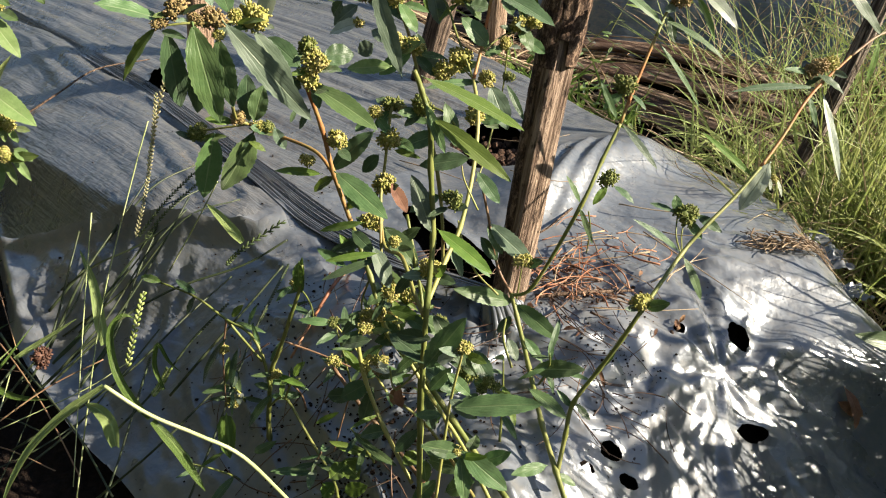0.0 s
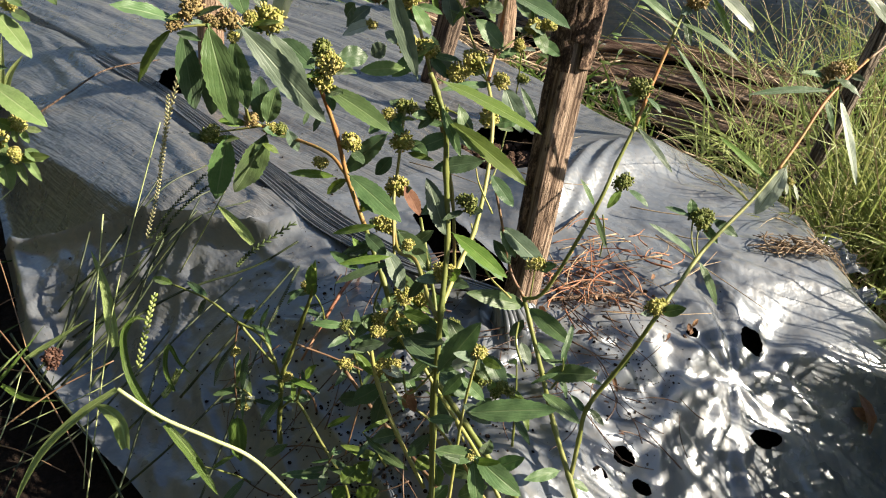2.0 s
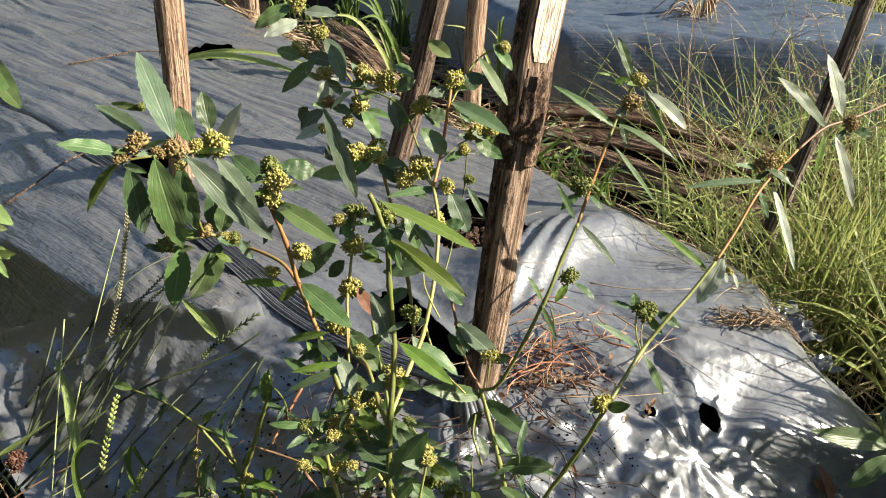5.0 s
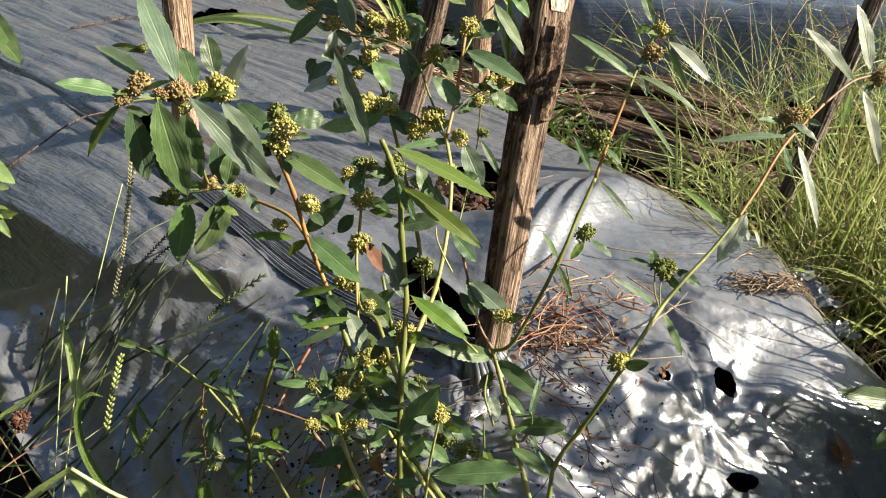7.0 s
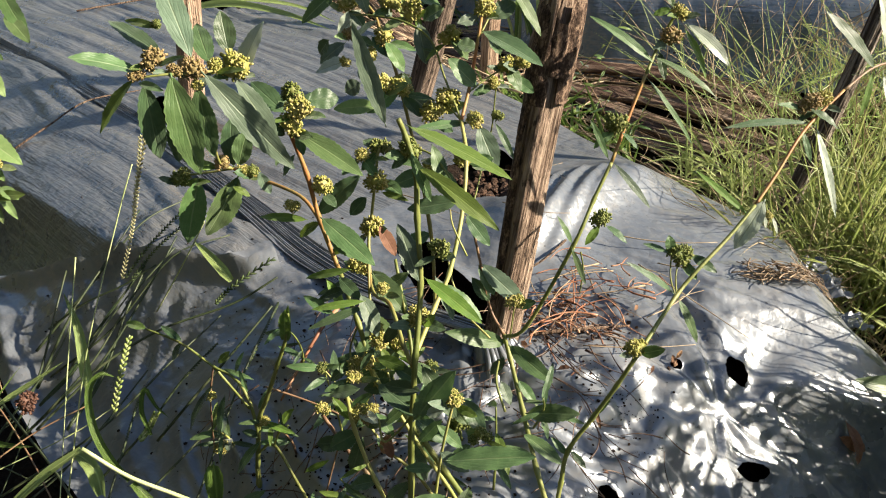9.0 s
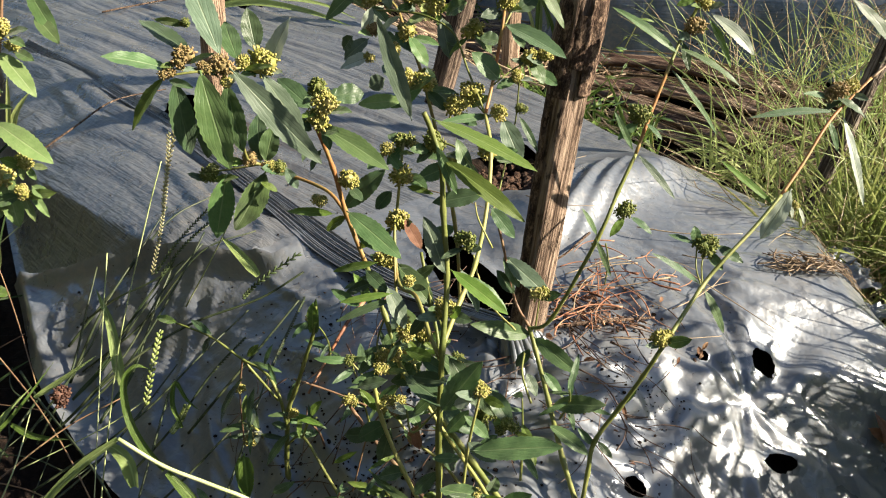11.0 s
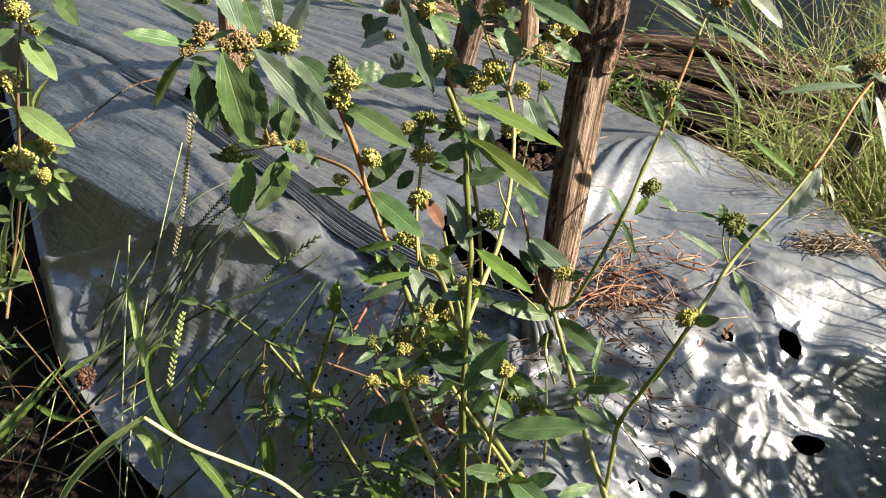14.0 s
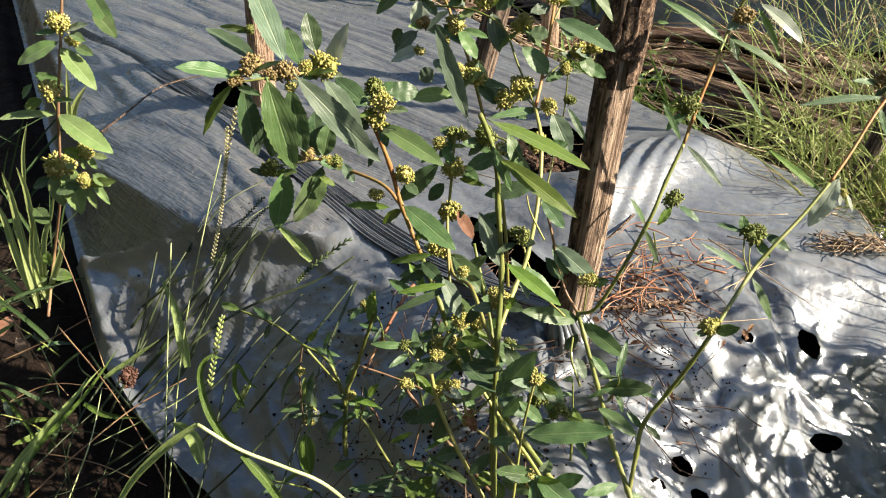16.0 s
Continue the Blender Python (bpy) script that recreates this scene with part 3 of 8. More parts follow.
def stalk_mat(name, a, b_, c):
    m, n, l, b = material(name, 0.5, 0, 0.4)
    v = coords(n, l)
    g = noise_tex(n, l, v, 26, 4, 0.6)
    col = ramp(n, l, g, (0.32, a), (0.5, b_), (0.68, c))
    fine = noise_tex(n, l, v, 400, 3, 0.6)
    col = mix(n, l, calc(n, l, "MULTIPLY", fine, 0.35), col, tuple(x * 0.5 for x in b_))
    l.new(col, b.inputs["Base Color"])
    bump(n, l, b, fine, 0.5, 0.0006)
    return m


STALKS = (
    stalk_mat("stem_green", (0.115, 0.145, 0.032), (0.18, 0.20, 0.05), (0.26, 0.26, 0.085)),
    stalk_mat("stem_blush", (0.32, 0.155, 0.055), (0.23, 0.22, 0.062), (0.24, 0.25, 0.075)),
    stalk_mat("stem_yellow", (0.26, 0.28, 0.07), (0.36, 0.35, 0.11), (0.40, 0.34, 0.14)),
    stalk_mat("stem_russet", (0.13, 0.08, 0.05), (0.24, 0.14, 0.08), (0.30, 0.22, 0.11)),
    stalk_mat("grass_stalk_pale", (0.30, 0.36, 0.14), (0.40, 0.45, 0.21), (0.46, 0.48, 0.28)),
    # stalk green darkened to carry the shade of the furrow side
    stalk_mat("grass_stalk_shaded", (0.022, 0.034, 0.016), (0.04, 0.055, 0.024), (0.07, 0.08, 0.04)),
    stalk_mat("stem_red", (0.42, 0.14, 0.055), (0.37, 0.17, 0.06), (0.27, 0.25, 0.075)),
)


def bead_mat(name, a, b_, c):
    m, n, l, b = material(name, 0.6, 0, 0.3)
    geo = n.new("ShaderNodeNewGeometry")
    col = ramp(n, l, geo.outputs["Random Per Island"], (0.1, a), (0.55, b_), (0.95, c))
    l.new(col, b.inputs["Base Color"])
    thin(m, n, l, b, col, 0.12)
    return m


HEADS = (
    bead_mat("flowers_yellow", (0.22, 0.23, 0.045), (0.37, 0.34, 0.10), (0.50, 0.42, 0.18)),
    bead_mat("flowers_dusky", (0.17, 0.13, 0.05), (0.29, 0.22, 0.09), (0.38, 0.26, 0.14)),
    bead_mat("flowers_green", (0.09, 0.12, 0.025), (0.17, 0.20, 0.05), (0.26, 0.26, 0.09)),
    bead_mat("flowers_rust", (0.045, 0.020, 0.014), (0.085, 0.040, 0.027), (0.15, 0.075, 0.05)),
)
SPIKES = (
    bead_mat("spike_straw", (0.34, 0.31, 0.16), (0.50, 0.45, 0.26), (0.60, 0.53, 0.34)),
    bead_mat("spike_green", (0.14, 0.19, 0.04), (0.25, 0.31, 0.08), (0.38, 0.42, 0.16)),
    # seed colour darkened to stand in for shade
    bead_mat("spike_shaded", (0.03, 0.05, 0.02), (0.06, 0.09, 0.03), (0.10, 0.13, 0.05)),
)


def local(parent, p):
    return Vector(p) - parent.location


def stem(parent, pts, r0, r1, kind=0):
    """A stem through the points, swollen at its nodes."""
    path = smooth_path([local(parent, p) for p in pts], 6)
    n = len(path)
    bm = bmesh.new()
    radii = []
    r0, r1 = (r0 * 1.1, r1 * 1.1) if kind == 5 else (r0 * 0.68, r1 * 0.70)
    for i in range(n):
        r = r0 + (r1 - r0) * i / (n - 1)
        radii.append(r * (1.28 if r > 0.0015 and i % 6 == 0 and 0 < i < n - 1 else 1.0))
    tube(bm, path, radii, 7)
    part("stem", bm, STALKS[kind], parent)


def leaf(parent, base, tip, width, kind=0, bow=0.1, face=(0.1, -0.6, 0.8)):
    """A toothed lance-shaped leaf from base to tip, folded at the midrib and bowed."""
    a, b = local(parent, base), local(parent, tip)
    axis = b - a
    length = axis.length
    d = axis.normalized()
    face = Vector(face)
    up = (face - d * face.dot(d)).normalized()
    side = d.cross(up)
    rng = random.Random(int(abs(base[0] * 7919 + tip[2] * 104729) * 1000))
    roll = rng.uniform(-0.35, 0.35)
    up, side = up * math.cos(roll) + side * math.sin(roll), side * math.cos(roll) - up * math.sin(roll)
    fold, twist, sag = rng.uniform(0.10, 0.30), rng.uniform(-0.35, 0.35), rng.uniform(0.6, 1.4) * bow
    bm = bmesh.new()
    uvs = bm.loops.layers.uv.new("uv")
    rows, cols = 24, 6
    grid = []
    if 0.018 < width < 0.028:
        width *= 0.86
    for i in range(rows + 1):
        t = i / rows
        half = width * 0.5 * min(1.0, 2.62 * max(t, 0.015) ** 0.70 * (1 - t) ** 0.82) if 0 < t < 1 else width * (0.06 if t == 0 else 0.012)
        half *= 1 + (0.045 if i % 2 else -0.04)
        c = a + d * (length * t) + up * (length * sag * 4 * t * (1 - t) * 0.5)
        w = twist * (t - 0.3)
        sd, un = side * math.cos(w) + up * math.sin(w), up * math.cos(w) - side * math.sin(w)
        row = []
        for j in range(cols + 1):
            v = 2 * j / cols - 1
            ripple = 0.06 * width * math.sin(t * 19 + v * 2 + roll * 20) * abs(v)
            row.append((bm.verts.new(c + sd * (half * v) + un * (fold * half * abs(v) + ripple * 0.5)), t, (v + 1) / 2))
        grid.append(row)
    for i in range(rows):
        for j in range(cols):
            q = (grid[i][j], grid[i][j + 1], grid[i + 1][j + 1], grid[i + 1][j])
            f = bm.faces.new([k[0] for k in q])
            for loop, k in zip(f.loops, q):
                loop[uvs].uv = (k[1], k[2])
    tube(bm, [a - d * length * 0.05, a, a + d * length * 0.5, b], [width * 0.035, width * 0.03, width * 0.018, width * 0.004], 5)
    part("leaf", bm, LEAVES[kind], parent)


BALL = bmesh.new()
bmesh.ops.create_icosphere(BALL, subdivisions=1, radius=1.0)
BALL_V = [v.co.copy() for v in BALL.verts]
BALL_F = [[v.index for v in f.verts] for f in BALL.faces]
BALL.free()


def bead_mesh(name, beads, mat, parent):
    """Many small bud shapes in one mesh: (place, radii, turn) each."""
    verts, faces = [], []
    for place, size, turn in beads:
        k = len(verts)
        verts += [place + turn @ Vector((v.x * size[0], v.y * size[1], v.z * size[2])) for v in BALL_V]
        faces += [[i + k for i in f] for f in BALL_F]
    me = bpy.data.meshes.new(name)
    me.from_pydata(verts, [], faces)
    me.polygons.foreach_set("use_smooth", [True] * len(me.polygons))
    me.materials.append(mat)
    ob = new(name, me)
    ob.parent = parent
    return ob


def flower_head(parent, centre, radius, kind=0, tall=1.0):
    """A dense round cyme of tiny buds of uneven size."""
    c = local(parent, centre)
    rng = random.Random(int(abs(centre[0] * 9173 + centre[2] * 1299) * 1000))
    beads = []
    lobes = [Vector((rng.uniform(-0.42, 0.42), rng.uniform(-0.3, 0.3), rng.uniform(-0.3, 0.3))) * radius for _ in range(4)]
    still = Matrix.Identity(3)
    for lobe in lobes:
        beads.append((c + lobe, (radius * 0.5,) * 3, still))
    for i in range(250):
        d = Vector((rng.gauss(0, 1), rng.gauss(0, 1), rng.gauss(0.2, 1))).normalized()
        at = lobes[i % 4] + d * radius * rng.uniform(0.46, 0.64)
        r = radius * rng.uniform(0.055, 0.105)
        turn = Vector((0, 0, 1)).rotation_difference(d).to_matrix()
        beads.append((c + at, (r, r, r * rng.uniform(1.0, 1.8)), turn))
    bead_mesh("flower_head", beads, HEADS[kind], parent)


def blade_mat(name, low, high, share):
    """A grass blade with fine veins along it."""
    m, n, l, b = material(name, 0.45, 0, 0.4)
    uv = coords(n, l, (2, 26, 1), "UV")
    g = noise_tex(n, l, uv, 1.0, 3, 0.5)
    geo = n.new("ShaderNodeNewGeometry")
    col = ramp(n, l, calc(n, l, "ADD", calc(n, l, "MULTIPLY", g, 0.5), calc(n, l, "MULTIPLY", geo.outputs["Random Per Island"], 0.5)), (0.2, low), (0.8, high))
    sep = n.new("ShaderNodeSeparateXYZ")
    l.new(n.new("ShaderNodeTexCoord").outputs["UV"], sep.inputs[0])
    off = calc(n, l, "ABSOLUTE", calc(n, l, "SUBTRACT", sep.outputs[1], 0.5))
    col = mix(n, l, ramp(n, l, off, (0.03, (0.6,) * 3), (0.09, (0, 0, 0))), col, tuple(c * 1.5 for c in high))
    l.new(col, b.inputs["Base Color"])
    bump(n, l, b, g, 0.8, 0.0012)
    thin(m, n, l, b, col, share)
    return m


BLADES = (
    blade_mat("blade_green", (0.07, 0.135, 0.022), (0.18, 0.26, 0.06), 0.35),
    blade_mat("blade_pale", (0.26, 0.36, 0.10), (0.44, 0.54, 0.22), 0.45),
    blade_mat("blade_mixed", (0.13, 0.195, 0.036), (0.44, 0.455, 0.175), 0.45),
    blade_mat("blade_straw", (0.24, 0.17, 0.09), (0.50, 0.40, 0.24), 0.15),
    blade_mat("blade_bright", (0.27, 0.34, 0.10), (0.50, 0.55, 0.23), 0.42),
    # blade green with shade worked into the colour
    blade_mat("blade_shade_dark", (0.028, 0.060, 0.020), (0.070, 0.115, 0.040), 0.25),
)


def ribbon(bm, uvs, path, width, face, fold=0.65):
    """Adds a tapering, folded blade along a path."""
    n = len(path)
    prev = None
    for i, p in enumerate(path):
        t = i / (n - 1)
        d = (path[min(i + 1, n - 1)] - path[max(i - 1, 0)]).normalized()
        side = d.cross(face)
        side = side.normalized() if side.length > 1e-4 else d.orthogonal().normalized()
        up = side.cross(d)
        h = width * 0.5 * (min(1.0, 0.55 + 2.2 * t) * (1 - t ** 3) + 0.02)
        row = [bm.verts.new(p + side * (h * v) + up * (h * fold * abs(v))) for v in (-1, 0, 1)]
        if prev:
            for j in (0, 1):
                f = bm.faces.new((prev[0][j], prev[0][j + 1], row[j + 1], row[j]))
                for loop, k in zip(f.loops, ((prev[1], j / 2), (prev[1], (j + 1) / 2), (t, (j + 1) / 2), (t, j / 2))):
                    loop[uvs].uv = k
        prev = (row, t)


def blade(parent, pts, width, kind=0, face=(0.1, -0.7, 0.7)):
    bm = bmesh.new()
    uvs = bm.loops.layers.uv.new("uv")
    ribbon(bm, uvs, smooth_path([local(parent, p) for p in pts], 6), width, Vector(face))
    part("blade", bm, BLADES[kind], parent)


def seed_spike(parent, pts, width, kind=0):
    """A grass seed spike: a thin stalk with two rows of overlapping seeds."""
    span = sum((Vector(b) - Vector(a)).length for a, b in zip(pts, pts[1:])) / (len(pts) - 1)
    path = smooth_path([local(parent, p) for p in pts], max(14, round(span / (width * 0.55))))
    bm = bmesh.new()
    tube(bm, path, [width * 0.12], 5)
    spike = part("spike_stalk", bm, STALKS[4 if kind < 2 else 5], parent)
    beads = []
    for i in range(1, len(path) - 1):
        d = (path[i + 1] - path[i - 1]).normalized()
        side = d.cross(Vector((0, -1, 0.2))).normalized() * (1 if i % 2 else -1)
        lean = (d * 0.85 + side * 0.5).normalized()
        step = (path[i + 1] - path[i]).length
        beads.append((path[i] + side * width * 0.24, (width * 0.24, width * 0.24, max(step * 1.1, width * 0.4)), Vector((0, 0, 1)).rotation_difference(lean).to_matrix()))
    bead_mesh("seed_head", beads, SPIKES[kind], spike)



spurge = thing("weed_plant", "tall green weed with opposite leaves and yellow-green flower heads", "weed", "hairy spurge weeds", (0.057, 0.375, 0.167))
stem(spurge, [(0.057, 0.375, 0.167), (0.041, 0.396, 0.178), (0.016, 0.407, 0.218), (-0.006, 0.420, 0.249), (-0.031, 0.450, 0.261), (-0.044, 0.475, 0.294), (-0.057, 0.495, 0.325)], 0.0034, 0.0026, 0)
stem(spurge, [(-0.057, 0.495, 0.325), (-0.069, 0.505, 0.363), (-0.075, 0.508, 0.398), (-0.083, 0.507, 0.431)], 0.0026, 0.0022, 6)
stem(spurge, [(-0.008, 0.382, 0.154), (-0.006, 0.395, 0.219), (-0.003, 0.400, 0.278), (-0.000, 0.410, 0.317), (0.004, 0.430, 0.356), (0.003, 0.440, 0.400), (0.003, 0.445, 0.428), (-0.002, 0.450, 0.448), (-0.006, 0.450, 0.460)], 0.003, 0.0023, 0)
stem(spurge, [(-0.002, 0.412, 0.311), (0.012, 0.450, 0.326), (0.022, 0.470, 0.340), (0.031, 0.500, 0.367), (0.035, 0.530, 0.397), (0.032, 0.560, 0.413)], 0.0024, 0.0020, 2)
stem(spurge, [(0.032, 0.560, 0.413), (0.039, 0.580, 0.434), (0.046, 0.590, 0.470), (0.048, 0.600, 0.478)], 0.0020, 0.0016, 6)
stem(spurge, [(-0.002, 0.410, 0.308), (-0.009, 0.430, 0.311), (-0.019, 0.460, 0.321), (-0.035, 0.500, 0.305), (-0.039, 0.530, 0.327), (-0.037, 0.545, 0.343), (-0.034, 0.550, 0.363), (-0.031, 0.560, 0.385), (-0.029, 0.570, 0.392)], 0.0024, 0.0014, 1)
stem(spurge, [(-0.069, 0.505, 0.363), (-0.084, 0.520, 0.374), (-0.118, 0.545, 0.376), (-0.138, 0.550, 0.382)], 0.0020, 0.0018, 6)
stem(spurge, [(-0.138, 0.550, 0.382), (-0.144, 0.540, 0.392), (-0.133, 0.500, 0.442), (-0.124, 0.465, 0.482)], 0.0019, 0.0016, 1)
stem(spurge, [(-0.138, 0.550, 0.382), (-0.159, 0.552, 0.378), (-0.180, 0.555, 0.374)], 0.0014, 0.001, 0)
stem(spurge, [(-0.122, 0.465, 0.484), (-0.137, 0.455, 0.487), (-0.152, 0.450, 0.487)], 0.0013, 0.001, 0)
stem(spurge, [(-0.122, 0.465, 0.484), (-0.115, 0.475, 0.482), (-0.107, 0.490, 0.477)], 0.0013, 0.001, 0)
stem(spurge, [(0.032, 0.560, 0.413), (0.026, 0.570, 0.416), (0.020, 0.580, 0.417)], 0.001, 0.0008, 0)
stem(spurge, [(0.032, 0.560, 0.413), (0.020, 0.590, 0.436), (0.010, 0.610, 0.458), (-0.010, 0.620, 0.469), (-0.032, 0.630, 0.471), (-0.051, 0.640, 0.470)], 0.0013, 0.0011, 0)
stem(spurge, [(0.039, 0.575, 0.430), (0.053, 0.585, 0.437), (0.064, 0.590, 0.441), (0.074, 0.590, 0.445)], 0.001, 0.0008, 0)
stem(spurge, [(-0.006, 0.550, 0.398), (0.013, 0.540, 0.393), (0.031, 0.510, 0.376)], 0.0012, 0.001, 0)
stem(spurge, [(0.054, 0.600, 0.378), (0.057, 0.600, 0.393), (0.059, 0.600, 0.419), (0.060, 0.600, 0.424)], 0.001, 0.0008, 0)
stem(spurge, [(0.054, 0.600, 0.378), (0.042, 0.570, 0.342), (0.035, 0.550, 0.333)], 0.0011, 0.001, 0)
stem(spurge, [(0.046, 0.590, 0.466), (0.060, 0.610, 0.485), (0.074, 0.620, 0.497), (0.091, 0.620, 0.503)], 0.0012, 0.001, 0)
stem(spurge, [(-0.001, 0.400, 0.278), (-0.022, 0.400, 0.252), (-0.026, 0.405, 0.268)], 0.0012, 0.001, 0)
leaf(spurge, (-0.126, 0.470, 0.493), (-0.146, 0.495, 0.540), 0.0168, 1, 0.05)
leaf(spurge, (-0.152, 0.455, 0.489), (-0.180, 0.435, 0.504), 0.0128, 0, 0.1)
leaf(spurge, (-0.147, 0.480, 0.491), (-0.182, 0.500, 0.506), 0.0125, 3, 0.05)
leaf(spurge, (-0.155, 0.450, 0.485), (-0.178, 0.445, 0.456), 0.0106, 2, 0.1)
leaf(spurge, (-0.148, 0.450, 0.483), (-0.151, 0.455, 0.435), 0.0156, 3, 0.12)
leaf(spurge, (-0.134, 0.455, 0.485), (-0.125, 0.445, 0.429), 0.0237, 6, 0.12)
leaf(spurge, (-0.127, 0.475, 0.471), (-0.123, 0.470, 0.429), 0.0163, 0, 0.1)
leaf(spurge, (-0.116, 0.460, 0.484), (-0.073, 0.465, 0.422), 0.0201, 1, 0.1)
leaf(spurge, (-0.108, 0.490, 0.471), (-0.090, 0.500, 0.424), 0.0155, 1, 0.1)
leaf(spurge, (-0.107, 0.490, 0.471), (-0.088, 0.500, 0.504), 0.0149, 4, 0.05)
leaf(spurge, (-0.118, 0.520, 0.479), (-0.122, 0.530, 0.503), 0.0149, 3, 0.05)
leaf(spurge, (-0.119, 0.480, 0.486), (-0.129, 0.500, 0.503), 0.0133, 0, 0.05)
leaf(spurge, (-0.152, 0.500, 0.501), (-0.176, 0.510, 0.503), 0.0057, 2, 0.1)
leaf(spurge, (-0.137, 0.470, 0.466), (-0.150, 0.480, 0.421), 0.0158, 3, 0.1)
leaf(spurge, (-0.145, 0.455, 0.492), (-0.154, 0.447, 0.493), 0.0047, 2, 0.1)
leaf(spurge, (-0.140, 0.455, 0.492), (-0.121, 0.447, 0.500), 0.0041, 0, 0.1)
flower_head(spurge, (-0.141, 0.455, 0.496), 0.0078, 1)
leaf(spurge, (-0.151, 0.450, 0.484), (-0.135, 0.442, 0.482), 0.0053, 0, 0.1)
flower_head(spurge, (-0.151, 0.450, 0.488), 0.0055, 1)
leaf(spurge, (-0.128, 0.465, 0.482), (-0.137, 0.457, 0.486), 0.0047, 0, 0.1)
flower_head(spurge, (-0.125, 0.465, 0.487), 0.0087, 1)
leaf(spurge, (-0.118, 0.475, 0.481), (-0.123, 0.467, 0.473), 0.0069, 1, 0.1)
leaf(spurge, (-0.114, 0.475, 0.481), (-0.094, 0.467, 0.485), 0.0042, 2, 0.1)
flower_head(spurge, (-0.115, 0.475, 0.485), 0.0062, 0)
leaf(spurge, (-0.110, 0.488, 0.474), (-0.119, 0.480, 0.476), 0.0059, 6, 0.1)
leaf(spurge, (-0.103, 0.488, 0.474), (-0.093, 0.480, 0.476), 0.0075, 6, 0.1)
flower_head(spurge, (-0.105, 0.488, 0.481), 0.0109, 0)
flower_head(spurge, (-0.122, 0.462, 0.478), 0.0040, 0)
flower_head(spurge, (-0.154, 0.500, 0.503), 0.0042, 2)
leaf(spurge, (-0.135, 0.460, 0.485), (-0.148, 0.452, 0.490), 0.0065, 1, 0.1)
flower_head(spurge, (-0.133, 0.460, 0.488), 0.0053, 1)
leaf(spurge, (-0.166, 0.550, 0.372), (-0.180, 0.540, 0.324), 0.0246, 6, 0.08, (0.45, -0.8, 0.35))
leaf(spurge, (-0.136, 0.550, 0.374), (-0.164, 0.540, 0.331), 0.0271, 6, 0.08, (0.5, -0.75, 0.35))
leaf(spurge, (-0.133, 0.550, 0.385), (-0.125, 0.560, 0.409), 0.0162, 0, 0.1)
leaf(spurge, (-0.137, 0.550, 0.385), (-0.139, 0.570, 0.414), 0.0171, 3, 0.1)
leaf(spurge, (-0.108, 0.560, 0.379), (-0.105, 0.570, 0.386), 0.0044, 0, 0.1)
leaf(spurge, (-0.123, 0.530, 0.369), (-0.134, 0.530, 0.377), 0.0059, 2, 0.1)
leaf(spurge, (-0.079, 0.505, 0.363), (-0.113, 0.510, 0.363), 0.0074, 2, 0.1)
leaf(spurge, (-0.069, 0.505, 0.360), (-0.086, 0.510, 0.346), 0.0091, 2, 0.1)
leaf(spurge, (-0.116, 0.540, 0.383), (-0.110, 0.540, 0.366), 0.0094, 1, 0.1)
leaf(spurge, (-0.148, 0.545, 0.386), (-0.166, 0.537, 0.392), 0.0081, 2, 0.1)
flower_head(spurge, (-0.145, 0.545, 0.390), 0.0072, 1)
leaf(spurge, (-0.184, 0.555, 0.367), (-0.194, 0.547, 0.377), 0.0072, 3, 0.1)
leaf(spurge, (-0.179, 0.555, 0.367), (-0.155, 0.547, 0.373), 0.0072, 2, 0.1)
flower_head(spurge, (-0.180, 0.555, 0.373), 0.0091, 2)
leaf(spurge, (-0.135, 0.550, 0.375), (-0.148, 0.542, 0.360), 0.0053, 3, 0.1)
leaf(spurge, (-0.130, 0.550, 0.375), (-0.116, 0.542, 0.376), 0.0057, 2, 0.1)
flower_head(spurge, (-0.132, 0.550, 0.379), 0.0069, 0)
leaf(spurge, (-0.125, 0.550, 0.375), (-0.135, 0.542, 0.383), 0.0100, 3, 0.1)
flower_head(spurge, (-0.122, 0.550, 0.379), 0.0064, 2)
flower_head(spurge, (-0.087, 0.510, 0.373), 0.0069, 0)
leaf(spurge, (-0.077, 0.507, 0.428), (-0.034, 0.490, 0.404), 0.0184, 6, 0.12)
leaf(spurge, (-0.042, 0.530, 0.384), (-0.075, 0.530, 0.353), 0.0185, 3, 0.1)
leaf(spurge, (-0.066, 0.500, 0.366), (-0.029, 0.475, 0.343), 0.0200, 0, 0.12)
leaf(spurge, (-0.033, 0.495, 0.322), (-0.009, 0.475, 0.301), 0.0207, 0, 0.12)
leaf(spurge, (-0.078, 0.510, 0.425), (-0.074, 0.500, 0.415), 0.0077, 3, 0.1)
leaf(spurge, (-0.090, 0.530, 0.434), (-0.112, 0.540, 0.452), 0.0159, 3, 0.1)
leaf(spurge, (-0.072, 0.530, 0.442), (-0.053, 0.540, 0.439), 0.0167, 3, 0.1)
leaf(spurge, (-0.080, 0.500, 0.415), (-0.089, 0.500, 0.400), 0.0062, 3, 0.1)
leaf(spurge, (-0.068, 0.500, 0.314), (-0.056, 0.490, 0.292), 0.0085, 2, 0.1)
leaf(spurge, (-0.037, 0.460, 0.319), (-0.075, 0.450, 0.308), 0.0067, 3, 0.1)
leaf(spurge, (-0.037, 0.460, 0.324), (-0.072, 0.455, 0.321), 0.0059, 2, 0.1)
leaf(spurge, (-0.039, 0.465, 0.325), (-0.028, 0.450, 0.301), 0.0143, 1, 0.1)
leaf(spurge, (-0.026, 0.420, 0.284), (0.004, 0.395, 0.277), 0.0182, 3, 0.1)
leaf(spurge, (-0.043, 0.440, 0.263), (-0.064, 0.440, 0.257), 0.0098, 3, 0.08)
